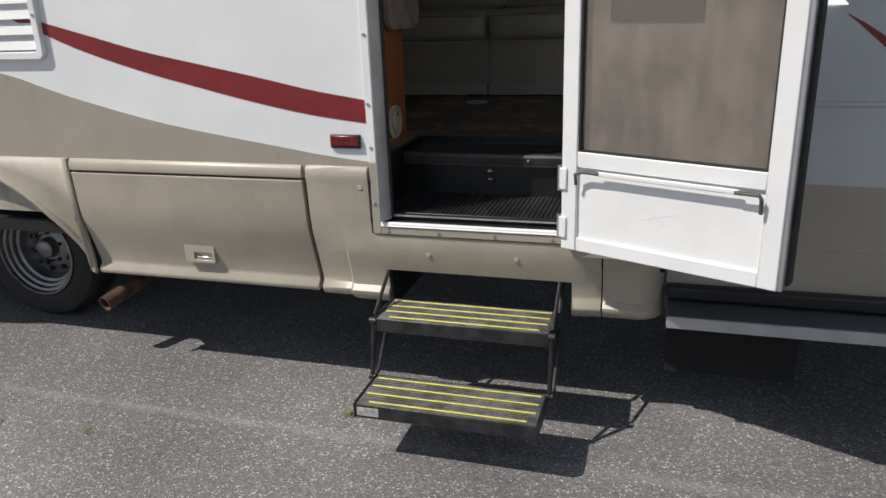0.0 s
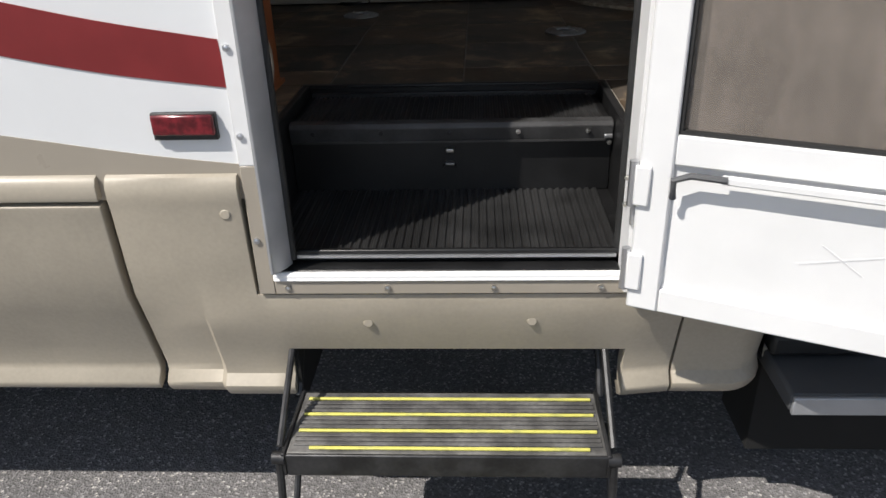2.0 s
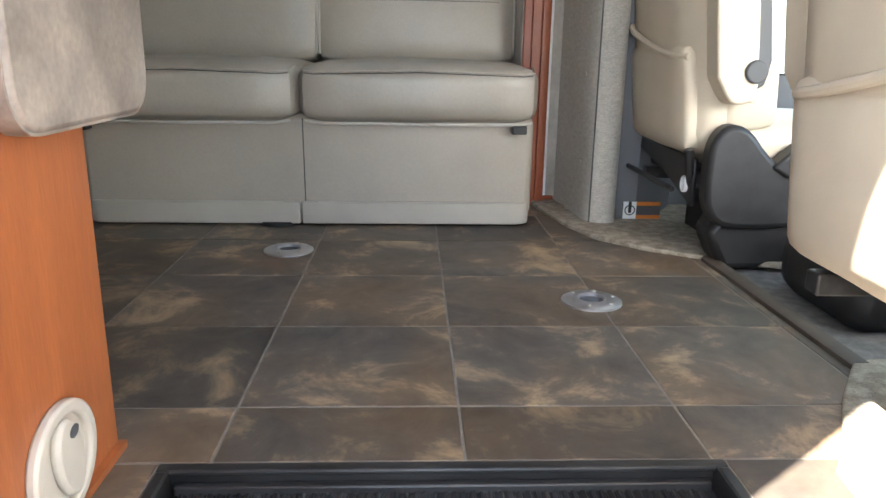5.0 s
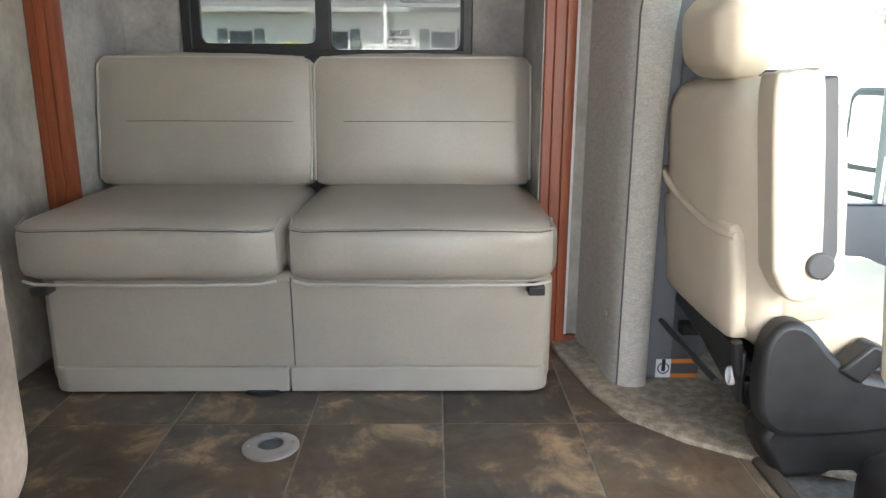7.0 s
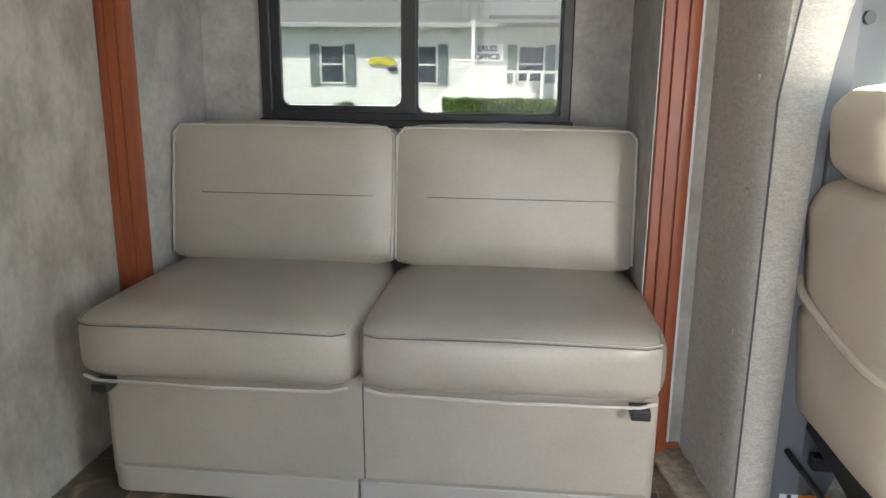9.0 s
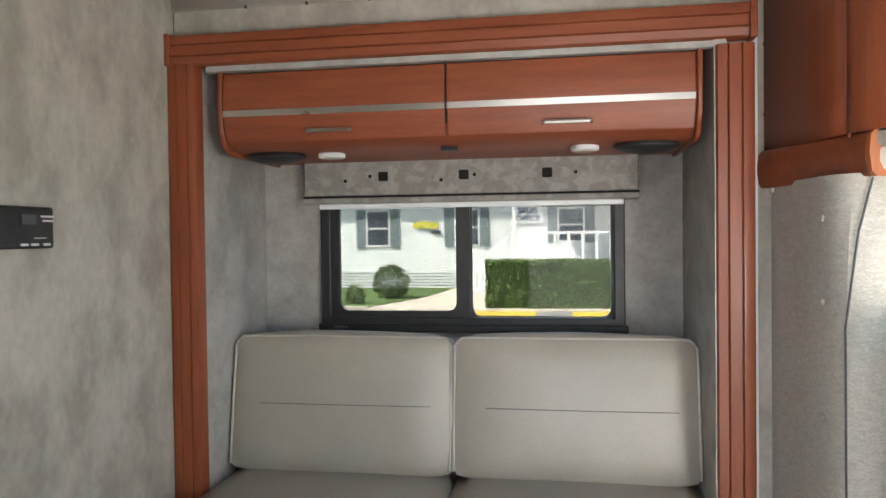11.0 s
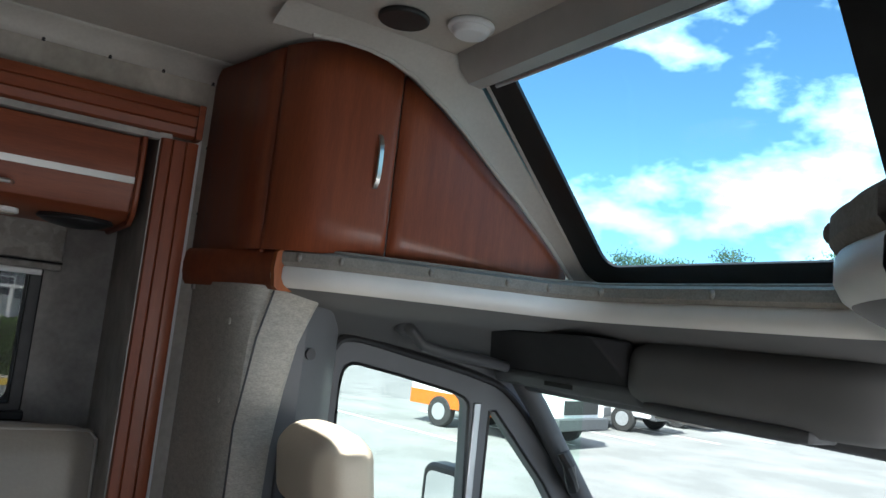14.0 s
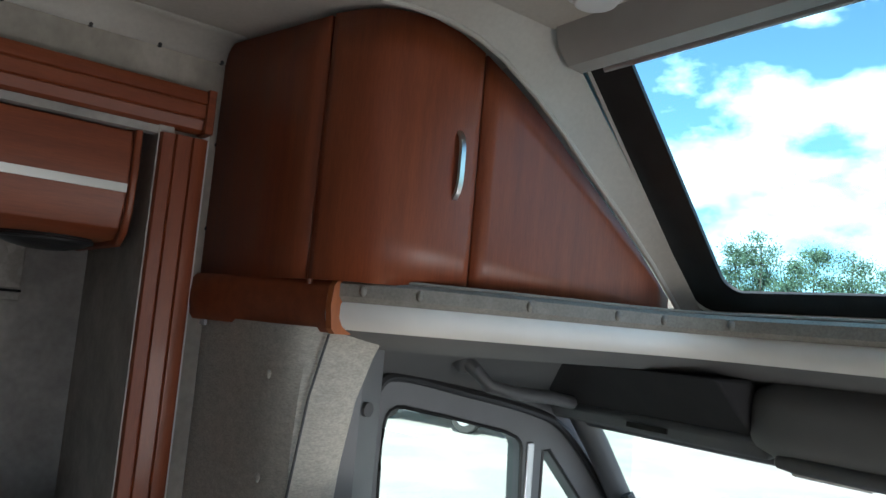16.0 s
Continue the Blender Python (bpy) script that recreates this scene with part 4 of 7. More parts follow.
# wall control
th = thing("wall_control", (-1.7240, 4.107, 2.14), "black wall-mounted control unit with small buttons", "control panel")
part("case", box(-1.7240, -1.6960, 3.967, 4.209, 2.135, 2.222), BLACK, th, bevel=0.006)
part("display", box(-1.6980, -1.6940, 4.112, 4.152, 2.185, 2.205), DARKPL, th)
PALE = mat("pale_print", (0.55, 0.55, 0.55), 0.5, var=0.1)
for y in (4.117, 4.147, 4.182):
    part("button", box(-1.6980, -1.6930, y - 0.010, y + 0.010, 2.141, 2.146), PALE, th)
part("print", box(-1.6980, -1.6945, 4.167, 4.205, 2.200, 2.204), PALE, th)
part("print", box(-1.6980, -1.6945, 4.172, 4.203, 2.191, 2.195), PALE, th)
part("print", box(-1.6980, -1.6945, 4.147, 4.182, 2.156, 2.158), PALE, th)

# ---- sofa ----
from mathutils.bvhtree import BVHTree
sofa = thing("sofa", (-0.93, 4.75, FZ), "taupe leather two-seat sofa with piped cushions", "sofa")
MID = -0.945
FLAP = mat("pale_leather", (0.40, 0.37, 0.32), 0.38, var=0.05, scale=5, bump=0.12, bscale=160)
part("base", box(-1.592, -0.240, 4.385, 5.18, 0.985, 1.29), LEATHER, sofa, bevel=0.02)
part("front_seam", tube([(MID + 0.012, 4.3855, 1.03), (MID + 0.010, 4.385, 1.28)], 0.0018), DARKPL, sofa, "fine vertical seam")
for x0, x1 in ((-1.592, MID - 0.001), (MID + 0.001, -0.240)):
    r0, r1 = (0.055, 0.004) if x0 < MID - 0.1 else (0.004, 0.055)
    foot = [(x1 - 0.002 - r1 + r1 * math.sin(a), 4.366 + r1 - r1 * math.cos(a)) for a in (radians(15 * k) for k in range(7))]
    foot += [(x1 - 0.002, 4.6), (x0 + 0.002, 4.6)]
    foot += [(x0 + 0.002 + r0 - r0 * math.cos(a), 4.366 + r0 - r0 * math.sin(a)) for a in (radians(15 * k) for k in range(7))]
    fl = part("skirt_flap", prism(foot, "z", 0.962, 1.030), FLAP, sofa, "paler leather kick flap", bevel=0.004)
    part("seam", tube([(x0 + 0.05, 4.366, 1.031), (x1 - 0.05, 4.366, 1.031)], 0.0025), PIPING, fl)
for x0, x1 in ((-1.640, MID - 0.003), (MID + 0.003, -0.234)):
    c = part("seat_cushion", cushion(x0, x1, 4.345, 5.0, 1.268, 1.442, 0.05, 0.014), LEATHER, sofa, "stuffed leather seat cushion")
    part("piping", tube([(x0 + 0.012, 4.42, 1.432), (x0 + 0.018, 4.362, 1.418), (x0 + 0.05, 4.350, 1.415), ((x0 + x1) / 2, 4.337, 1.424), (x1 - 0.05, 4.350, 1.415), (x1 - 0.018, 4.362, 1.418), (x1 - 0.012, 4.42, 1.432)], 0.0035), LEATHER, c)
    part("stitch_line", tube([(x0 + 0.020, 4.357, 1.412), (x0 + 0.05, 4.346, 1.4095), ((x0 + x1) / 2, 4.333, 1.418), (x1 - 0.05, 4.346, 1.4095), (x1 - 0.020, 4.357, 1.412)], 0.0013), DARKPL, c)
    part("piping", tube([(x0 + 0.018, 4.362, 1.276), (x0 + 0.06, 4.348, 1.270), ((x0 + x1) / 2, 4.342, 1.268), (x1 - 0.06, 4.348, 1.270), (x1 - 0.018, 4.362, 1.276)], 0.0045), PIPING, c, "pale piping")
for x0, x1 in ((-1.632, MID - 0.002), (MID + 0.002, -0.242)):
    own = cushion(x0, x1, -0.065, 0.065, 0.0, 0.415, 0.032, 0.014)
    tree_b = BVHTree.FromBMesh(own)
    seam_u = [x0 + 0.10 + (x1 - x0 - 0.16) * k / 12 for k in range(13)]
    seam_pts = [tree_b.ray_cast(Vector((u, -1, 0.205)), Vector((0, 1, 0)))[0] for u in seam_u]
    m = Matrix.Translation((0, 4.935, 1.435)) @ Matrix.Rotation(radians(-9), 4, "X")
    bmesh.ops.transform(own, matrix=m, verts=own.verts)
    c = part("back_cushion", own, LEATHER, sofa, "stuffed leather back cushion")
    edge = [(x0 + 0.004, 0.02), (x0 + 0.002, 0.20), (x0 + 0.004, 0.385), (x0 + 0.025, 0.408), (x1 - 0.025, 0.408), (x1 - 0.004, 0.385), (x1 - 0.002, 0.20), (x1 - 0.004, 0.02)]
    part("piping", tube([m @ Vector((u, -0.052, v)) for u, v in edge], 0.0045), PIPING, c, "pale piping")
    part("seam", tube([m @ q for q in seam_pts], 0.0013), DARKPL, c)
for x in (-1.572, -0.290):
    part("release_lever", box(x - 0.022, x + 0.022, 4.335, 4.385, 1.243, 1.268), BLACK, sofa, "black release lever", bevel=0.004)
part("caster_glide", cyl((-1.02, 4.42, FZ), (-1.02, 4.42, FZ + 0.012), 0.07), BLACK, sofa)

# ---- floor plates ----
for x, y in ((-0.938, 4.081), (-0.214, 3.672)):
    dp = thing("floor_plate", (x, y, FZ), "round brushed metal table-leg socket in the floor", "floor plate", "table sockets in the floor")
    own = []
    for r, z in ((0.066, 0.0), (0.066, 0.004), (0.060, 0.007), (0.034, 0.011), (0.030, 0.010), (0.028, -0.02)):
        own.append([(x + r * math.cos(a), y + r * math.sin(a), FZ + z) for a in (2 * math.pi * k / 40 for k in range(41))])
    part("flange", sheet(own), ALU, dp)
    part("socket", cyl((x, y, FZ - 0.022), (x, y, FZ + 0.004), 0.027, seg=24), DARKPL, dp)
    for k in range(6):
        a = 2 * math.pi * k / 6 + 0.2
        part("screw", cyl((x + 0.05 * math.cos(a), y + 0.05 * math.sin(a), FZ + 0.005), (x + 0.05 * math.cos(a), y + 0.05 * math.sin(a), FZ + 0.011), 0.004, seg=8), CHROME, dp)

# ---- step well ----
well = thing("step_well", (-0.56, 2.8, 0.76), "black step well with ribbed mat and upper tread", "step well", kind="structure")
X0, X1 = -0.915, -0.205
def ribbed(x0, x1, y0, y1, z, pitch, h):
    n = int((x1 - x0) / pitch)
    prof = []
    for k in range(n):
        x = x0 + k * pitch
        prof += [(x, z), (x + 0.18 * pitch, z + h), (x + 0.55 * pitch, z + h), (x + 0.72 * pitch, z)]
    rows = [[(x, y, zz) for x, zz in prof] for y in [y0 + (y1 - y0) * j / 6 for j in range(7)]]
    return sheet(rows)
part("mat", ribbed(X0 + 0.012, X1 - 0.016, 2.474, 2.777, 0.772, 0.0165, 0.004), MAT_RIB, well, "ribbed black vinyl mat", smooth=False)
part("well_floor", box(X0, X1, 2.476, 2.785, 0.74, 0.771), WELL, well)
part("front_lip", box(-0.86, -0.235, 2.464, 2.476, 0.766, 0.779), WELL, well, "worn metal mat edge", bevel=0.003)
part("riser", box(X0, X1, 2.778, 2.80, 0.77, 0.90), WELL, well, bevel=0.003)
part("side", box(X0 - 0.012, X0, 2.476, 3.030, 0.74, 0.9575), WELL, well)
part("side", box(X1, X1 + 0.012, 2.476, 3.030, 0.74, 0.9575), WELL, well)
part("back", box(X0, X1, 3.016, 3.028, 0.80, 0.9575), WELL, well)
part("upper_tread", ribbed(X0 + 0.012, X1 - 0.012, 2.786, 3.003, 0.928, 0.012, 0.003), MAT_RIB, well, "ribbed upper tread mat", smooth=False)
part("tread_board", box(X0 + 0.004, X1 - 0.004, 2.769, 3.015, 0.895, 0.9275), WELL, well)
NOSING = mat("nosing", (0.045, 0.045, 0.046), 0.42, var=0.3, scale=10, fine=0.3)
part("nosing", prism([(2.760, 0.896), (2.755, 0.926), (2.762, 0.936), (2.788, 0.937), (2.788, 0.930), (2.769, 0.929), (2.769, 0.896)], "x", X0 + 0.004, X1 - 0.002), NOSING, well, "scuffed black nosing", bevel=0.002)
part("nosing_lip", box(X0 + 0.004, X1 - 0.002, 2.757, 2.764, 0.892, 0.897), NOSING, well)
part("tread_edging", box(X0 + 0.006, X1 - 0.006, 3.003, 3.016, 0.926, 0.940), BLACK, well, bevel=0.003)
for k in range(5):
    part("screw", screw((X0 + 0.057 + k * 0.149, 2.756, 0.916), r=0.005), CHROME if k > 2 else STEEL, well)
part("corner_bracket", box(X1 - 0.022, X1 - 0.004, 2.748, 2.757, 0.900, 0.909), ALU, well, "small bright corner bracket", bevel=0.002)
part("screw", screw((X1 - 0.010, 2.757, 0.889), r=0.005), CHROME, well)
part("catch", box(-0.569, -0.551, 2.758, 2.778, 0.868, 0.877), CHROME, well, "small bright catch", bevel=0.002)
part("catch", box(-0.570, -0.550, 2.760, 2.778, 0.838, 0.845), CHROME, well, bevel=0.002)
part("catch_spring", tube([(-0.576, 2.762, 0.832), (-0.572, 2.757, 0.846), (-0.548, 2.757, 0.846), (-0.544, 2.762, 0.832)], 0.0015, seg=6), STEEL, well)
part("rim", prism([(3.012, FZ - 0.004), (3.012, FZ + 0.003), (3.027, FZ + 0.004), (3.034, FZ + 0.001), (3.034, FZ - 0.004)], "x", X0 - 0.018, X1 + 0.018), BLACK, well, bevel=0.003)
for a, b2 in ((X0 - 0.018, X0 + 0.0), (X1 - 0.0, X1 + 0.018)):
    part("rim", box(a, b2, 2.476, 3.012, FZ - 0.004, FZ + 0.004), BLACK, well, bevel=0.004)

# ---- galley cabinet end ----
gc = thing("galley_cabinet", (-1.3, 2.8, FZ), "orange cherry galley cabinet end beside the door", "cabinet")
part("end_panel", box(-1.035, -1.003, 2.52, 3.082, FZ, 1.82), WOOD_O, gc, bevel=0.006)
part("front_panel", box(-2.2, -1.035, 3.045, 3.075, FZ, 1.82), WOOD_O, gc, bevel=0.003)
VY, VZ = 2.922, 1.030
def disc_outline(cy, cz, ry, rz, tilt=0.0, n=36):
    """An ellipse in the y-z plane."""
    c, sn = math.cos(radians(tilt)), math.sin(radians(tilt))
    return [(cy + ry * math.cos(a) * c - rz * math.sin(a) * sn, cz + ry * math.cos(a) * sn + rz * math.sin(a) * c) for a in (2 * math.pi * k / n for k in range(n))]
cup = part("vent_ring", ring_prism(disc_outline(VY, VZ, 0.074, 0.068), disc_outline(VY, VZ, 0.056, 0.052), "x", -1.004, -0.990), BEIGEPL, gc, "round beige vent outlet", bevel=0.004)
part("vent_dish", prism(disc_outline(VY, VZ, 0.058, 0.054), "x", -1.003, -0.999), BEIGEPL, cup)
part("vent_tongue", prism(disc_outline(VY + 0.006, VZ, 0.030, 0.050, 12), "x", -1.001, -0.988), BEIGEPL, cup, bevel=0.005)
part("finger_hole", prism(disc_outline(VY + 0.012, VZ + 0.030, 0.010, 0.007, 12, 16), "x", -0.990, -0.9865), DARKPL, cup)
sw = part("switch_plate", prism(rounded(2.684, 2.750, 0.945, 1.012, 0.016), "x", -1.004, -0.992), BLACK, gc, "black step switch plate", bevel=0.003)
part("rocker", box(-0.993, -0.988, 2.697, 2.720, 0.962, 0.996), BLACK, sw, bevel=0.002)
for z in (0.968, 0.985):
    part("rocker", cyl((-0.993, 2.737, z), (-0.987, 2.737, z), 0.0055, seg=10), BLACK, sw)
    part("lamp_ring", cyl((-0.9875, 2.737, z), (-0.9865, 2.737, z), 0.0025, seg=8), PALE, sw)
part("print", box(-0.9925, -0.9915, 2.703, 2.706, 0.952, 0.960), PALE, sw)
part("print", box(-0.9925, -0.9915, 2.734, 2.738, 1.000, 1.003), PALE, sw)
part("base_trim", box(-1.003, -0.992, 2.52, 3.08, FZ, FZ + 0.010), WOOD_O, gc)
leafp = thing("counter_leaf", (-0.98, 3.1, 1.40), "hanging mottled brown laminate counter leaf", "counter leaf")
part("leaf", prism(rounded(2.86, 3.208, 1.397, 1.85, 0.05), "x", -1.0, -0.966), LAMINATE, leafp, bevel=0.006)
part("edge_band", ring_prism(rounded(2.857, 3.211, 1.394, 1.853, 0.053), rounded(2.861, 3.207, 1.398, 1.849, 0.049), "x", -0.995, -0.971), LAMINATE, leafp)
ct = thing("countertop", (-1.6, 2.8, 1.82), "mottled brown laminate galley countertop", "countertop")
part("top", box(-2.3, -1.0, 2.50, 3.12, 1.822, 1.86), LAMINATE, ct, bevel=0.006)

# ---- fire extinguisher ----
fe = thing("fire_extinguisher", (-0.16, 2.585, FZ + 0.008), "red fire extinguisher with white label by the door", "fire extinguisher")
RED_P = mat("red_enamel", (0.55, 0.015, 0.02), 0.3, var=0.06, scale=10, coat=0.3)
ex, ey = -0.160, 2.585
own = []
for r, z in ((0.001, 0.0), (0.035, 0.002), (0.04, 0.02), (0.04, 0.30), (0.03, 0.34), (0.014, 0.355), (0.014, 0.37), (0.001, 0.37)):
    own.append([(ex + r * math.cos(a), ey + r * math.sin(a), FZ + 0.008 + z) for a in (2 * math.pi * k / 28 for k in range(29))])
part("cylinder", sheet(own), RED_P, fe)
own = [[(ex + 0.0408 * math.cos(a), ey + 0.0408 * math.sin(a), FZ + 0.008 + z) for a in (2 * math.pi * k / 28 for k in range(29))] for z in (0.035, 0.19)]
part("label", sheet(own), WHITE, fe, "white label band")
own = [[(ex + 0.0412 * math.cos(a), ey + 0.0412 * math.sin(a), FZ + 0.008 + z) for a in (2 * math.pi * k / 28 for k in range(29))] for z in (0.150, 0.172)]
part("strap", sheet(own), BLACK, fe, "black strap")
part("valve", box(ex - 0.015, ex + 0.015, ey - 0.05, ey + 0.03, FZ + 0.37, FZ + 0.395), BLACK, fe, bevel=0.004)
part("lever", box(ex - 0.01, ex + 0.01, ey - 0.09, ey + 0.0, FZ + 0.40, FZ + 0.412), BLACK, fe, bevel=0.003)

# ---- cab floor and carpet ----
solo("cab_floor", box(0.207, 1.5, 2.61, 4.68, 0.88, 0.938), mat("grey_carpet", (0.22, 0.21, 0.20), 0.95, dark=(0.14, 0.135, 0.13), scale=40, bump=0.6, bscale=180), "worn grey cab floor carpet", "floor", kind="structure")
cp = [(-0.185, 4.755), (-0.175, 4.62), (-0.125, 4.36), (-0.07, 4.21), (0.04, 4.09), (0.20, 3.985), (0.36, 3.93), (0.36, 4.70), (-0.10, 4.76)]
solo("carpet", prism(cp, "z", FZ - 0.005, FZ + 0.012), CARPET, "beige carpet piece at the foot of the pillar", "carpet", kind="structure", bevel=0.004)
cp = [(-0.10, 2.62), (-0.075, 2.80), (-0.050, 3.00), (-0.02, 3.04), (0.075, 3.20), (0.165, 3.325), (0.205, 3.34), (0.6, 3.34), (0.6, 2.62)]
solo("carpet", prism(cp, "z", FZ - 0.005, FZ + 0.012), CARPET, "beige carpet piece behind the passenger seat", "carpet", kind="structure", bevel=0.004)
solo("trim_strip", prism([(0.160, FZ - 0.03), (0.160, FZ + 0.008), (0.168, FZ + 0.013), (0.190, FZ + 0.013), (0.200, FZ + 0.005), (0.200, FZ - 0.03)], "y", 3.32, 4.005), mat("brown_edge_strip", (0.085, 0.065, 0.05), 0.5, var=0.2, scale=15), "dark brown floor edge strip", "trim", kind="structure")

# ---- pillar behind the driver ----
pl = thing("pillar", (-0.05, 4.5, FZ), "rounded pillar covered in grey woven cloth", "pillar", kind="structure")
rows = []
for z, w in ((FZ, 0.0), (1.3, 0.0), (1.65, 0.0), (1.9, 0.012), (2.03, 0.03), (2.14, 0.05), (2.22, 0.08), (2.27, 0.105)):
    g = 0.018 * max(0.0, min(1.0, (2.03 - z) / 0.35))
    pts = [(-0.095, NY - 0.003), (-0.094, 4.70), (-0.080, 4.66), (-0.084, 4.60), (-0.074, 4.53), (-0.070, 4.48 - g), (-0.062 + 0.1 * w, 4.435 - g), (-0.050 + 0.2 * w, 4.410 - g), (-0.028 + 0.5 * w, 4.397 - g), (0.0 + 0.7 * w, 4.394 - g), (0.018 + w, 4.400 - g), (0.03 + w, 4.415 - g), (0.03 + w, 4.50)]
    rows.append([(x, y, z) for x, y in pts])
part("cloth", sheet(rows), CLOTH, pl)
part("seam", tube([(-0.052, 4.394, FZ), (-0.052, 4.394, 1.65), (-0.050, 4.403, 1.95), (-0.026, 4.398, 2.15), (0.0, 4.395, 2.26)], 0.0025), DARKPL, pl, "dark seam")
for z in (1.15, 1.42, 1.75, 2.0, 2.18):
    part("button", ball((-0.072, 4.47, z), 0.009, None, 2, (0.5, 1, 1)), CLOTH, pl)
bp = thing("pillar_trim", (0.1, 4.45, FZ), "grey plastic door pillar trim with seat-belt anchor", "pillar trim", kind="structure")
b = prism([(-0.02, 4.45), (0.11, 4.445), (0.19, 4.50), (0.27, 4.62), (0.30, 4.675), (-0.02, 4.675)], "z", FZ - 0.02, 2.25)
part("panel", b, GREYPL, bp, bevel=0.02, seg=4)
part("belt_slot", box(0.075, 0.13, 4.432, 4.452, 1.68, 1.89), DARKPL, bp, "dark belt guide plate", bevel=0.008)
part("belt_loop", box(0.07, 0.12, 4.42, 4.445, 1.62, 1.68), BLACK, bp, bevel=0.006)
part("knob", cyl((0.13, 4.445, 2.12), (0.12, 4.475, 2.12), 0.014), DARKPL, bp)
st = thing("warning_sticker", (0.12, 4.44, 0.98), "white and orange warning sticker on grey trim", "sticker")
part("white_field", box(0.070, 0.112, 4.4425, 4.4455, 0.967, 1.022), WHITE, st)
part("orange_band", box(0.112, 0.190, 4.4425, 4.4455, 1.010, 1.022), mat("orange_print", (0.60, 0.19, 0.03), 0.5, var=0.05), st)
part("orange_band", box(0.112, 0.190, 4.4425, 4.4455, 0.967, 0.979), bpy.data.materials["orange_print"], st)
part("dark_field", box(0.112, 0.190, 4.4428, 4.4455, 0.979, 1.010), DARKPL, st)
o = [(0.091 + 0.017 * math.cos(a), 0.995 + 0.017 * math.sin(a)) for a in (2 * math.pi * k / 24 for k in range(24))]
i = [(0.091 + 0.014 * math.cos(a), 0.995 + 0.014 * math.sin(a)) for a in (2 * math.pi * k / 24 for k in range(24))]
part("symbol", ring_prism(o, i, "y", 4.4415, 4.443), BLACK, st, smooth=False)
part("symbol", box(0.086, 0.096, 4.4415, 4.443, 0.986, 1.022), BLACK, st)

# ---- bunk ledge ----
LZ0, LZ1 = 2.262, 2.362
CC = 3.72
drv = [(-0.004, 4.388), (0.06, 4.322), (0.13, 4.276), (0.30, 4.210), (0.48, 4.155), (0.60, 4.11), (0.66, 4.02), (0.672, 3.88), (0.672, CC)]
half = [tuple(p) for p in spline(drv, 5)]
inner_line = half + [(x, 2 * CC - y) for x, y in half[::-1][1:]]
n_in = [(Vector((inner_line[min(k + 1, len(inner_line) - 1)][0] - inner_line[max(k - 1, 0)][0], inner_line[min(k + 1, len(inner_line) - 1)][1] - inner_line[max(k - 1, 0)][1])).normalized()) for k in range(len(inner_line))]
def off_line(d):
    """The inner edge moved outwards, away from the opening, by d."""
    return [(x - t.y * d, y + t.x * d) for (x, y), t in zip(inner_line, n_in)]
side = 1 if off_line(0.1)[2][1] > inner_line[2][1] else -1
ROLL = mat("grey_ledge_cloth", (0.25, 0.235, 0.21), 0.9, var=0.07, scale=30, fine=0.3, fscale=200, bump=0.3, bscale=220)
lg = thing("bunk_ledge", (0.4, CC, LZ0), "padded grey cloth bunk ledge with pale vinyl edge", "ledge", kind="structure")
rows = []
for d, z in ((0.20, 2.345), (0.05, 2.352), (0.015, 2.360), (0.0, 2.356), (-0.008, 2.350), (-0.008, 2.328), (0.0, 2.318)):
    rows.append([(x, y, z) for x, y in off_line(side * d)])
part("cloth_roll", sheet(rows), ROLL, lg, "grey cloth edge")
part("seam", tube([(x, y, 2.360) for x, y in off_line(side * 0.008)], 0.0035), ROLL, lg)
rows = []
for d, z in ((0.002, 2.321), (-0.003, 2.312), (-0.003, 2.290), (0.004, 2.276), (0.014, 2.269)):
    rows.append([(x, y, z) for x, y in off_line(side * d)])
part("vinyl_edge", sheet(rows), mat("pale_vinyl", (0.72, 0.71, 0.68), 0.45, var=0.04), lg, "pale vinyl edge")
rows = []
for d, z in ((0.013, 2.2695), (0.03, 2.261), (0.06, 2.252), (0.14, 2.235)):
    rows.append([(x, y, z) for x, y in off_line(side * d)])
part("underside", sheet(rows), HEADL, lg, "dark grey moulded underside")
for k in (3, 9, 15, 20, 24, 30, 40, 50, 56, 60, 65, 71):
    if k < len(inner_line):
        x, y = off_line(side * -0.006)[k]
        part("button", ball((x, y, 2.339), 0.011, None, 2, (0.7, 0.7, 1)), ROLL, lg)
part("bunk_base", prism([(-0.09, 4.75)] + [tuple(p) for p in off_line(side * 0.05)[:len(half)]] + [(0.9, CC), (0.9, 4.75)], "z", 2.30, 2.342), CLOTH, lg)
part("bunk_base", prism([(-0.09, 2.48), (0.9, 2.48), (0.9, CC - 0.001)] + [tuple(p) for p in off_line(side * 0.05)[len(half):]], "z", 2.30, 2.342), CLOTH, lg)
kn = thing("ledge_trim", (-0.06, 4.58, LZ0), "rounded cherry wood end trim of the bunk ledge", "trim", kind="structure")
pa, pb = Vector((-0.118, NY - 0.004, 0)), Vector((-0.006, 4.386, 0))
nrm = Vector((-(pb - pa).y, (pb - pa).x, 0)).normalized()
if nrm.x > 0:
    nrm = -nrm
rows = []
for d, z in ((-0.04, 2.358), (0.0, 2.356), (0.010, 2.345), (0.014, 2.32), (0.014, 2.295), (0.008, 2.272), (0.0, 2.262), (-0.04, 2.262)):
    rows.append([tuple(pa + nrm * d + Vector((0, 0, z))), tuple(pb + nrm * d + Vector((0, 0, z)))])
part("board", sheet(rows), WOOD, kn)
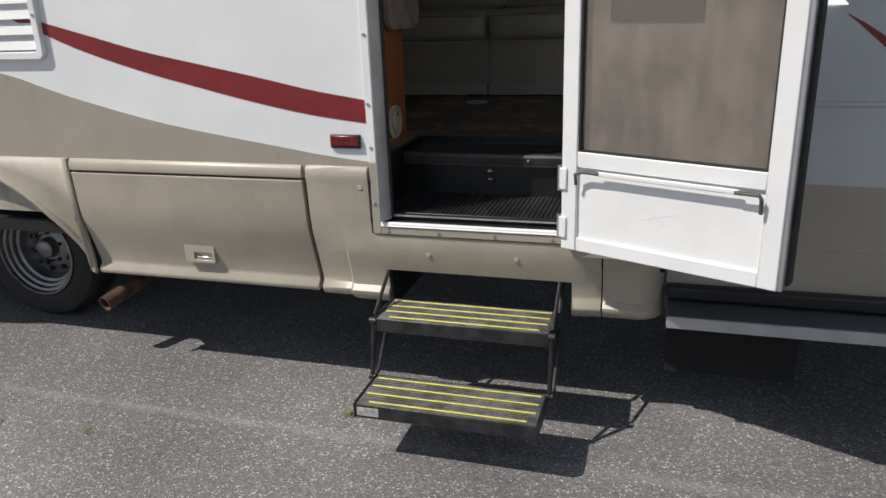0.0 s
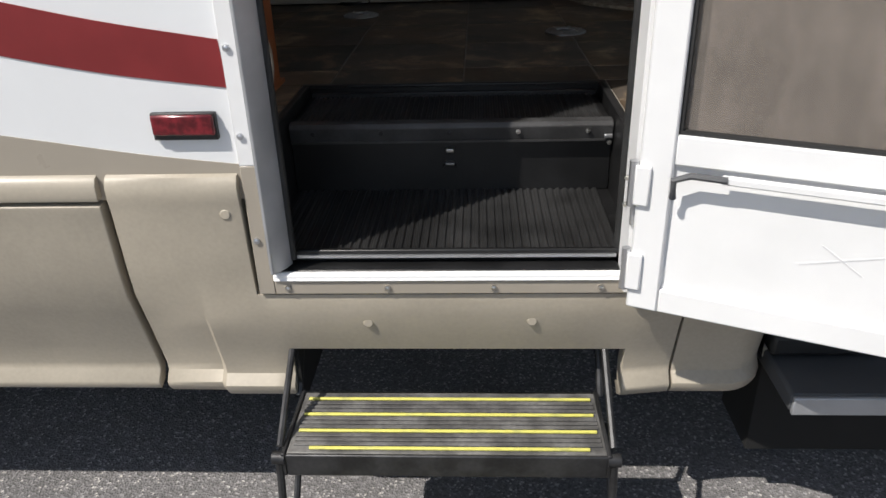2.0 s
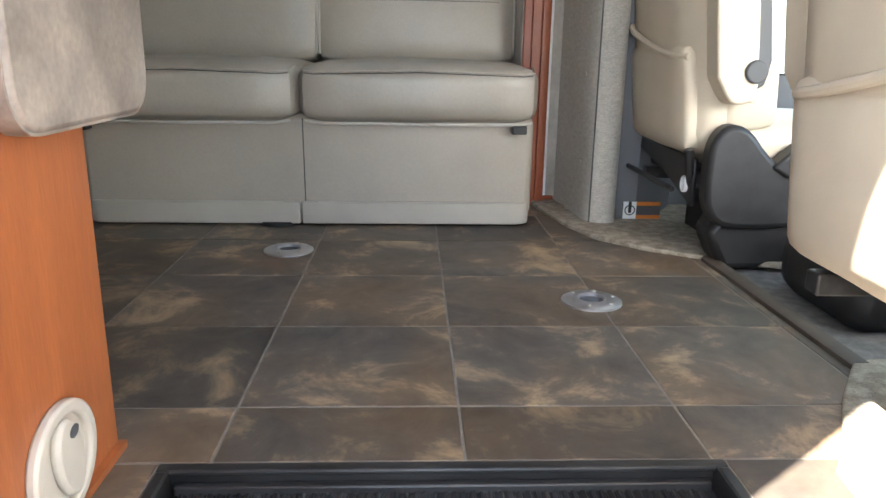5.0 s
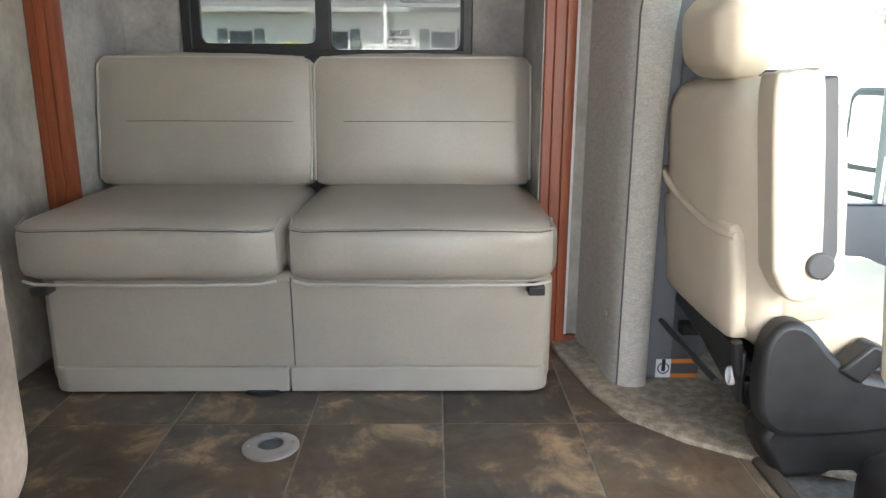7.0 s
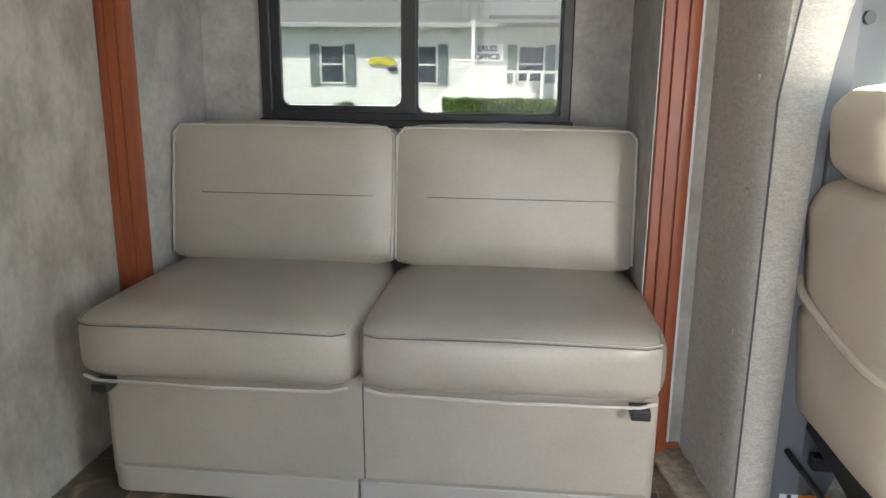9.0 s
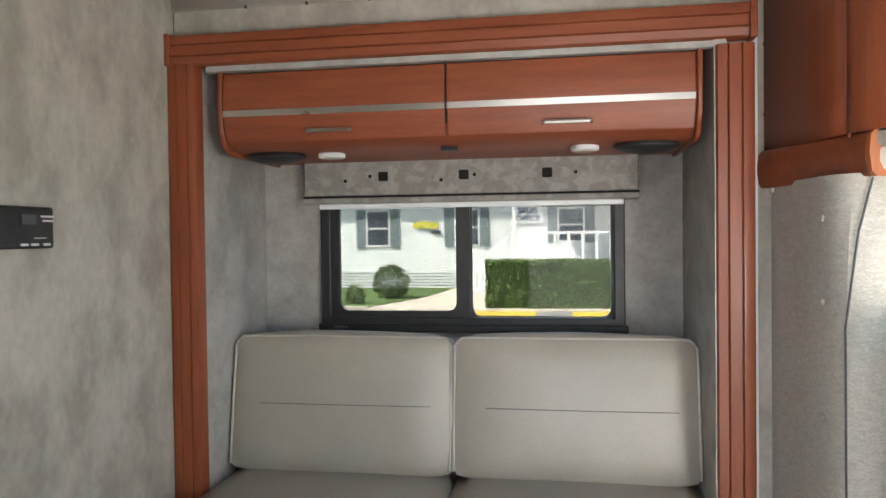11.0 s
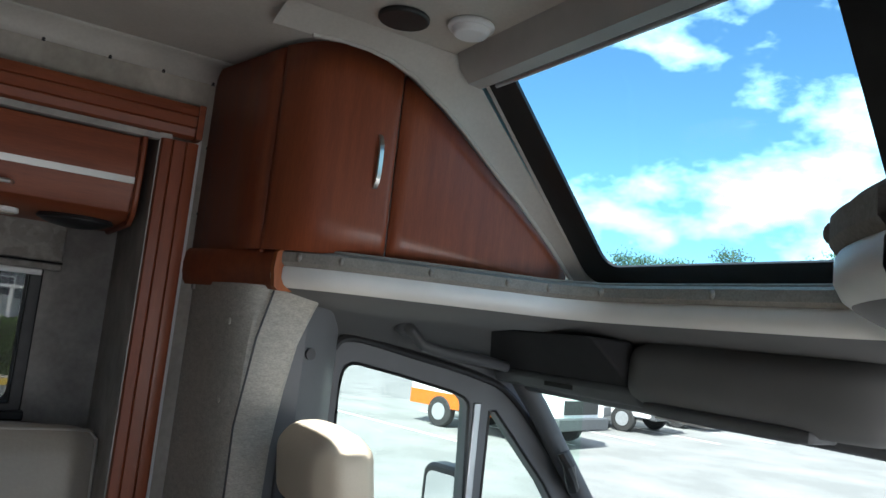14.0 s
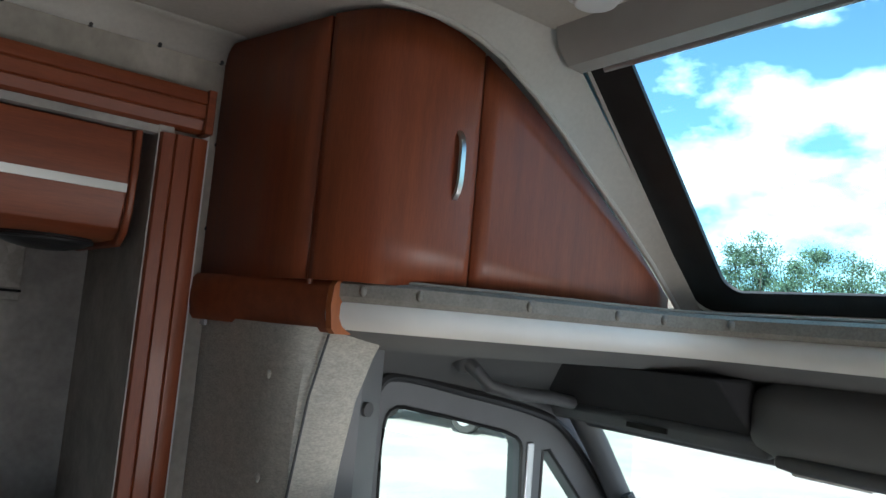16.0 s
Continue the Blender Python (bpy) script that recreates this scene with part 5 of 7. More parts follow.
rows = [[tuple(pb + nrm * d + Vector((0.0, -0.002, z))) for d, z in ((-0.04, 2.358), (0.0, 2.357), (0.012, 2.345), (0.016, 2.31), (0.010, 2.27), (0.0, 2.261), (-0.04, 2.261))],
        [tuple(pb + nrm * d + Vector((0.004, -0.014, z))) for d, z in ((-0.04, 2.358), (0.0, 2.357), (0.012, 2.345), (0.016, 2.31), (0.010, 2.27), (0.0, 2.261), (-0.04, 2.261))]]
b = sheet(rows)
b.faces.new([v for v in b.verts][7:14])
part("end_cap", b, WOOD_O, kn)

# ---- corner cabinet over the cab ----
TOPC = [(-0.12, 2.845), (-0.03, 2.842), (0.03, 2.846), (0.10, 2.842), (0.16, 2.828), (0.22, 2.802), (0.30, 2.748), (0.37, 2.690), (0.44, 2.626), (0.53, 2.548), (0.62, 2.462), (0.69, 2.385), (0.72, 2.35)]
def ztop(x):
    return curve_at(TOPC, x)
ccab = thing("corner_cabinet", (0.1, 4.4, 2.345), "cherry wood corner cabinet with curved door above the cab", "cabinet")
def wall_strip(pts, z0=2.354):
    return sheet([[(x, y, z0 + (ztop(x) + 0.004 - z0) * k / 6) for k in range(7)] for x, y in pts])
part("side_panel", wall_strip([(-0.10, NY), (-0.04, 4.50), (-0.026, 4.44)]), WOOD_V, ccab, solid=0.012)
part("stile", tube([(-0.030, 4.432, 2.345), (-0.028, 4.430, 2.84)], 0.006), WOOD_V, ccab)
door_pts = [tuple(p) for p in spline([(-0.026, 4.43), (0.0, 4.38), (0.035, 4.342), (0.085, 4.316), (0.15, 4.302), (0.212, 4.294)], 5)]
cd = part("curved_door", wall_strip(door_pts), WOOD_V, ccab, "curved cherry door", solid=0.012)
part("handle", sheet([[(0.170 + u, 4.304 - 0.030 * (1 - (k / 6 - 1) ** 4) + v, 2.508 + 0.155 * k / 12) for u, v in ((-0.007, 0.003), (-0.005, -0.002), (0.005, -0.002), (0.007, 0.003), (0.0, 0.005), (-0.007, 0.003))] for k in range(13)]), CHROME, cd, "brushed bar handle")
part("gap", box(0.213, 0.217, 4.294, 4.304, 2.358, 2.80), BLACK_GAP, ccab)
part("fixed_panel", wall_strip([(0.218 + (0.69 - 0.218) * k / 14, 4.293 + (4.198 - 4.293) * k / 14) for k in range(15)]), WOOD_V, ccab, "triangular cherry panel", solid=0.012)

# ---- cap and front window ----
cap = thing("ceiling_cap", (0.3, CC, 2.4), "beige moulded front cap lining", "ceiling", kind="structure")
edgeA = [(x, 4.30 - 0.155 * (x + 0.12), z) for x, z in TOPC]
for k, (x, y, z) in enumerate(edgeA):
    edgeA[k] = (x, min(y, 4.37 if x < 0 else 4.290 - 0.20 * (x - 0.218)) - 0.006, z - 0.010)
GW = [(0.330, 4.186, 2.840), (0.730, 4.116, 2.340)]
edgeB = []
for k in range(len(TOPC)):
    x = TOPC[k][0]
    if x < 0.33:
        edgeB.append((x, 4.192, CZ - 0.001))
    else:
        f = (x - 0.33) / 0.39
        edgeB.append((GW[0][0] + (GW[1][0] - GW[0][0]) * f, GW[0][1] + (GW[1][1] - GW[0][1]) * f, GW[0][2] + (GW[1][2] - GW[0][2]) * f))
edgeM = [((a[0] * 0.5 + b2[0] * 0.5), a[1] * 0.5 + b2[1] * 0.5, min(CZ - 0.001, a[2] * 0.5 + b2[2] * 0.5 + 0.004)) for a, b2 in zip(edgeA, edgeB)]
part("side_lining", sheet([edgeA, edgeM, edgeB]), VINYL, cap)
part("lip", tube(edgeA[1:], 0.0055), VINYL, cap)
mirB = [(x, 2 * CC - y, z) for x, y, z in edgeB]
part("side_lining", sheet([[(x, 2.48, z + 0.01) for x, y, z in mirB], mirB]), VINYL, cap)
part("roof_lining", box(0.06, 0.42, 3.15, 4.19, CZ, CZ + 0.03), VINYL, cap)
part("roof_side", box(0.06, 0.42, 4.19, 4.72, CZ, CZ + 0.03), VINYL, cap)
part("roof_side", box(0.06, 0.42, 2.47, 3.15, CZ, CZ + 0.03), VINYL, cap)
ge = Vector((0.40, 0.0, -0.50)).normalized()
def gp(s, y, d=0.0):
    """A point on the sloping front window: s down the slope, d outwards."""
    y = CC + (y - CC) * (0.99 - 0.13 * max(0.0, s))
    p = Vector((0.345, y, 2.845)) + ge * s + Vector((-ge.z, 0, ge.x)) * d
    return p
def slope_frame(y0, y1, s0, s1, w, d0, d1, r):
    o = rounded(y0, y1, s0, s1, r)
    i = rounded(y0 + w[0], y1 - w[1], s0 + w[2], s1 - w[3], r)
    own = bmesh.new()
    q = [[own.verts.new(gp(s, y, d)) for y, s in line] for d in (d0, d1) for line in (o, i)]
    k = len(o)
    for a in range(k):
        c = (a + 1) % k
        for m, t in ((0, 1), (1, 3), (3, 2), (2, 0)):
            own.faces.new((q[m][a], q[m][c], q[t][c], q[t][a]))
    return own
fw = thing("window_front", (0.5, CC, 2.4), "sloping front cap window with black border", "window", kind="structure")
part("window_frame", slope_frame(2 * CC - 4.19, 4.19, -0.06, 0.66, (0.003, 0.003, 0.02, 0.045), -0.002, 0.008, 0.05), VINYL, fw, "beige window moulding")
part("black_border", slope_frame(2 * CC - 4.20, 4.20, -0.08, 0.68, (0.105, 0.105, 0.06, 0.11), 0.010, 0.018, 0.04), BLACK, fw, "black glass border")
own = bmesh.new()
own.faces.new([own.verts.new(gp(s, y, 0.02)) for y, s in ((3.2, -0.08), (4.24, -0.08), (4.24, 0.68), (3.2, 0.68))])
part("pane", own, glass_mat("front_glass", (0.50, 0.84, 0.92)), fw).visible_shadow = False
ro = thing("front_blind", (0.36, CC, 2.78), "rolled pale blind along the front window top", "blind")
own = bmesh.new()
q = [[own.verts.new(gp(s, y, d)) for s, d in ((-0.06, 0.012), (-0.05, -0.03), (-0.01, -0.048), (0.03, -0.045), (0.055, -0.02), (0.058, 0.012))] for y in (3.255, 4.187)]
for k in range(5):
    own.faces.new((q[0][k], q[0][k + 1], q[1][k + 1], q[1][k]))
part("roller", own, mat("blind_fabric", (0.40, 0.39, 0.37), 0.8, var=0.06), ro)
part("hem_bar", tube([gp(0.062, 3.30, -0.008), gp(0.062, 4.14, -0.008)], 0.006), ALU, ro)
for z, y in ((0.12, 4.215), (0.28, 4.205), (0.42, 4.195)):
    p = gp(z, y, -0.02)
    part("screw", ball(p, 0.007, None, 1), VINYL, cap)
# outer cap shell
b = box(-6.6, RX0, 2.44, 4.8, 2.95, 2.965)
box(RX1, 0.30, 2.44, 4.8, 2.95, 2.965, b)
box(RX0, RX1, 2.44, RY0, 2.95, 2.965, b)
box(RX0, RX1, RY1, 4.8, 2.95, 2.965, b)
solo("roof", b, WHITE_GEL, "white coach roof", "roof", kind="structure")
rv = thing("window_roof", (-0.40, 3.775, CZ), "clear roof vent over the seating area", "roof vent", kind="structure")
part("window_frame", ring_prism([(RX0 - 0.03, RY0 - 0.03), (RX1 + 0.03, RY0 - 0.03), (RX1 + 0.03, RY1 + 0.03), (RX0 - 0.03, RY1 + 0.03)], [(RX0, RY0), (RX1, RY0), (RX1, RY1), (RX0, RY1)], "z", CZ - 0.012, CZ - 0.001), WHITE, rv, bevel=0.003)
part("well", ring_prism([(RX0 - 0.012, RY0 - 0.012), (RX1 + 0.012, RY0 - 0.012), (RX1 + 0.012, RY1 + 0.012), (RX0 - 0.012, RY1 + 0.012)], [(RX0, RY0), (RX1, RY0), (RX1, RY1), (RX0, RY1)], "z", CZ + 0.041, 2.949), WHITE, rv)
part("pane", box(RX0 - 0.02, RX1 + 0.02, RY0 - 0.02, RY1 + 0.02, 2.967, 2.971), GLASS, rv).visible_shadow = False
b = box(-0.1, 1.0, 4.74, 4.78, 2.25, 2.93)
box(-0.1, 1.0, 2.44, 2.47, 2.25, 2.93, b)
solo("cap_side", b, WHITE_GEL, "white overcab side wall", "wall", kind="structure")
b = sheet([[(0.34, y, 2.90), (0.92, y, 2.28)] for y in (2.45, 3.24)])
sheet([[(0.34, y, 2.90), (0.92, y, 2.28)] for y in (4.20, 4.76)], b)
solo("cap_front", b, WHITE_GEL, "white sloping overcab front", "wall", kind="structure", solid=0.01)

solo("wall_rear", box(-6.64, -6.6, 2.44, 4.80, 0.66, 2.97), WHITE_GEL, "white coach rear wall", "wall", kind="structure")
solo("wall_north_outer", box(-6.6, -1.72, 4.81, 4.84, 0.45, 2.97), WHITE_GEL, "white coach wall on the driver side", "wall", kind="structure")
vt = thing("ceiling_vent", (0.14, 4.09, 2.85), "black round ceiling speaker", "speaker")
part("grille", cyl((0.10, 4.10, CZ - 0.012), (0.10, 4.10, CZ), 0.055, seg=32), BLACK, vt, bevel=0.004)
lt = thing("ceiling_light", (0.24, 4.04, 2.84), "white round ceiling spot light, switched off", "light")
part("base", cyl((0.225, 4.03, CZ - 0.012), (0.225, 4.03, CZ), 0.05, seg=32), WHITE, lt, bevel=0.004)
part("lens", cyl((0.225, 4.03, CZ - 0.026), (0.225, 4.03, CZ - 0.010), 0.035, seg=32, r2=0.042), WHITE, lt, bevel=0.003)

# ---- driver side of the cab ----
DY = 4.672
cs = thing("cab_side", (0.7, DY, 1.0), "grey plastic driver door lining with window opening", "vehicle door", kind="structure")
o = [(0.24, 0.92), (1.60, 0.92), (1.60, 1.32), (1.33, 1.64), (1.00, 2.05), (0.97, 2.082), (0.93, 2.108), (0.87, 2.127), (0.80, 2.14), (0.30, 2.22), (0.24, 2.22)]
hole = [(0.335, 1.42), (0.79, 1.42), (0.775, 1.85), (0.768, 1.985), (0.762, 2.000), (0.745, 2.014), (0.70, 2.030), (0.50, 2.070), (0.375, 2.092), (0.352, 2.092), (0.336, 2.084), (0.326, 2.070), (0.321, 2.045), (0.320, 1.95)]
def holed(outer, holes, y0, y1):
    own = bmesh.new()
    loops = []
    for line in [outer] + holes:
        vs = [own.verts.new((x, y0, z)) for x, z in line]
        loops.append([own.edges.new((vs[k], vs[(k + 1) % len(vs)])) for k in range(len(vs))])
    bmesh.ops.triangle_fill(own, edges=[e for lp in loops for e in lp], use_beauty=True)
    ret = bmesh.ops.extrude_face_region(own, geom=own.faces[:])
    bmesh.ops.translate(own, verts=[v for v in ret["geom"] if isinstance(v, bmesh.types.BMVert)], vec=(0, y1 - y0, 0))
    return own
quarter = [(0.845, 1.42), (1.28, 1.42), (1.25, 1.55), (1.10, 1.745), (0.875, 1.975), (0.850, 1.975)]
part("lining", holed(o, [hole, quarter], DY, DY + 0.06), GREYPL, cs, bevel=0.008)
part("window_seal", tube([(x, DY + 0.002, z) for x, z in hole + hole[:1]], 0.005, seg=6), BLACK, cs)
part("window_seal", tube([(x, DY + 0.002, z) for x, z in quarter + quarter[:1]], 0.005, seg=6), BLACK, cs)
part("division_post", box(0.785, 0.812, DY - 0.006, DY + 0.02, 1.42, 2.0), ALU, cs, "bright division post", bevel=0.004)
p = part("pane", box(0.30, 1.28, DY + 0.03, DY + 0.034, 1.40, 2.12), SCREEN_GLASS, cs)
p.visible_shadow = False
part("lock_knob", box(0.775, 0.80, DY - 0.03, DY - 0.005, 1.62, 1.69), BLACK, cs, bevel=0.004)
part("door_top", tube(spline([(0.25, DY - 0.012, 2.04), (0.28, DY - 0.015, 2.13), (0.34, DY - 0.015, 2.165), (0.55, DY - 0.012, 2.13), (0.78, DY - 0.01, 2.085), (0.92, DY - 0.01, 2.03), (1.10, DY - 0.01, 1.86), (1.35, DY - 0.01, 1.58)], 5), 0.012), BLACK, cs, "black door seal")
sd = thing("cab_side", (0.7, 2.61, 1.0), "grey plastic passenger door lining with window opening", "vehicle door", kind="structure")
part("lining", holed([(0.11, 0.92), (1.60, 0.92), (1.60, 1.32), (1.33, 1.64), (1.00, 2.06), (0.80, 2.14), (0.30, 2.22), (0.11, 2.22)], [hole, quarter], 2.612, 2.64), GREYPL, sd)
# windscreen pillars, header, windscreen
ap = thing("windscreen_frame", (1.2, 3.65, 1.5), "dark windscreen pillars and header", "window frame", kind="structure")
for y, s in ((4.60, 1), (2.70, -1)):
    part("pillar", tube([(0.88, y, 2.12), (0.99, y + 0.005 * s, 2.00), (1.13, y + 0.015 * s, 1.83), (1.30, y + 0.03 * s, 1.63), (1.50, y + 0.04 * s, 1.40)], 0.034, seg=14), DARKPL, ap, "dark windscreen pillar")
part("grip", tube([(1.07, 4.555, 1.87), (1.085, 4.54, 1.83), (1.10, 4.545, 1.79), (1.13, 4.56, 1.755)], 0.02, seg=10), BLACK, ap)
part("header", box(0.90, 0.99, 2.68, 4.62, 2.055, 2.13), DARKPL, ap, bevel=0.02)
own = sheet([[(0.94, y, 2.07), (1.62, y, 1.36)] for y in (2.68, 4.62)])
part("pane", own, SCREEN_GLASS, ap).visible_shadow = False
dash = thing("dashboard", (1.3, 3.65, 1.2), "dark grey moulded cab dashboard", "dashboard")
part("body", prism([(0.95, 0.95), (0.92, 1.28), (1.0, 1.36), (1.2, 1.40), (1.62, 1.34), (1.62, 0.95)], "y", 2.66, 4.66), DARKPL, dash, bevel=0.02)
hood = thing("engine_hood", (2.2, 3.65, 1.2), "silver engine hood beyond the windscreen", "hood", kind="structure")
part("panel", sheet([[(1.62, y, 1.36 - 0.1 * abs(y - 3.65) ** 2), (1.9, y, 1.27 - 0.12 * abs(y - 3.65) ** 2), (2.35, y, 1.08 - 0.15 * abs(y - 3.65) ** 2), (2.5, y, 0.85)] for y in [2.65 + 0.2 * k for k in range(11)]]), SILVER, hood, solid=0.01)
part("nose", box(1.6, 2.45, 2.66, 4.64, 0.4, 0.86), SILVER, hood, bevel=0.05)
sw2 = thing("steering_wheel", (0.82, 4.17, 1.5), "black three-spoke steering wheel on its column", "steering wheel")
m = Matrix.Translation((0.80, 4.15, 1.58)) @ Matrix.Rotation(radians(-62), 4, "Y")
part("rim", tube([m @ Vector((0.19 * math.cos(a), 0.19 * math.sin(a), 0)) for a in (2 * math.pi * k / 40 for k in range(41))], 0.015, seg=10), BLACK, sw2)
part("hub", cyl(m @ Vector((0, 0, -0.02)), m @ Vector((0, 0, 0.04)), 0.06), BLACK, sw2, bevel=0.01)
for a in (0.3, 2.6, 4.71):
    part("spoke", tube([m @ Vector((0.05 * math.cos(a), 0.05 * math.sin(a), 0)), m @ Vector((0.185 * math.cos(a), 0.185 * math.sin(a), 0))], 0.014), BLACK, sw2)
part("column", tube([m @ Vector((0, 0, 0)), (1.05, 4.15, 1.32)], 0.04, seg=12), BLACK, sw2)

# cab headliner
hd = thing("cab_headliner", (0.7, CC, 2.2), "grey cab headliner with storage shelf and console", "headliner", kind="structure")
lo = off_line(side * 0.10)
rows = [[(x, y, 2.245) for x, y in lo[:len(half)]]]
outer_pts = []
for k, (x, y) in enumerate(lo[:len(half)]):
    f = k / (len(half) - 1)
    if f < 0.62:
        outer_pts.append((0.24 + (0.92 - 0.24) * f / 0.62, DY + 0.01, 2.17 - 0.08 * f / 0.62))
    else:
        outer_pts.append((0.92 + 0.0 * f, DY + 0.01 - (DY + 0.01 - CC) * (f - 0.62) / 0.38, 2.07))
mid = [((a[0] + b2[0]) / 2, (a[1] + b2[1]) / 2, 2.225) for a, b2 in zip(rows[0], outer_pts)]
part("lining", sheet([rows[0], mid, outer_pts]), HEADL, hd)
mirr = [[(x, max(2.63, 2 * CC - y), z) for x, y, z in r] for r in (rows[0], mid, outer_pts)]
part("lining", sheet(mirr), HEADL, hd)
# solid block; near-black colour stands in for the shade inside the open pocket
POCKET = mat("pocket_shade", (0.032, 0.032, 0.034), 0.95, var=0.1, spec=0.1)
part("shelf_pocket", prism([(0.66, 2.235), (0.80, 2.235), (0.915, 2.12), (0.905, 2.085), (0.86, 2.085)], "y", 4.05, 4.60), POCKET, hd, "storage pocket, its inner shade put into black colour", bevel=0.008)
part("shelf_lip", prism([(0.80, 2.115), (0.86, 2.155), (0.875, 2.135), (0.89, 2.085), (0.82, 2.075)], "y", 4.02, 4.62), DARKPL, hd, "dark visor shelf", bevel=0.012)
part("visor_slot", box(0.797, 0.803, 4.25, 4.36, 2.092, 2.104), BLACK_GAP, hd)
con = part("console", cushion(0.78, 0.99, CC - 0.30, 4.06, 2.085, 2.24, 0.05, 0.008), HEADL, hd, "moulded overhead console")
part("map_lamp", box(0.803, 0.88, CC + 0.10, 3.97, 2.060, 2.072), mat("lamp_lens", (0.6, 0.6, 0.58), 0.2, var=0.05), con, "clear map lamp lens", bevel=0.008)
part("lamp_housing", cushion(0.79, 0.90, CC - 0.14, 4.00, 2.066, 2.10, 0.015, 0.003), DARKPL, con, "dark lamp housing")
part("grab_handle", tube([(0.43, 4.53, 2.215), (0.44, 4.505, 2.20), (0.47, 4.49, 2.165), (0.55, 4.49, 2.15), (0.68, 4.50, 2.14), (0.78, 4.52, 2.125), (0.80, 4.55, 2.13)], 0.016, seg=12), DARKPL, hd, "dark grab handle")
part("handle_base", ball((0.435, 4.54, 2.215), 0.03, None, 2), DARKPL, hd)

# door mirror
dm = thing("door_mirror", (0.95, 4.83, 1.45), "black door mirror with two glasses", "mirror")
MZ = 1.68
m = Matrix.Translation((0.86, 4.90, MZ - 0.28)) @ Matrix.Rotation(radians(-76), 4, "Z")
own = prism(rounded(-0.10, 0.10, 0.0, 0.36, 0.045), "y", -0.01, 0.07)
bmesh.ops.transform(own, matrix=m, verts=own.verts)
part("housing", own, BLACK, dm, bevel=0.012)
own = prism(rounded(-0.074, 0.074, 0.11, 0.334, 0.03), "y", -0.016, -0.009)
bmesh.ops.transform(own, matrix=m, verts=own.verts)
part("main_glass", own, MIRROR, dm, "mirror glass")
own = prism(rounded(-0.074, 0.074, 0.022, 0.092, 0.02), "y", -0.016, -0.009)
bmesh.ops.transform(own, matrix=m, verts=own.verts)
part("small_glass", own, MIRROR, dm, "small wide-angle mirror glass")
part("arm", tube([(0.90, 4.74, 1.47), (0.90, 4.90, 1.46)], 0.03, seg=10), BLACK, dm)


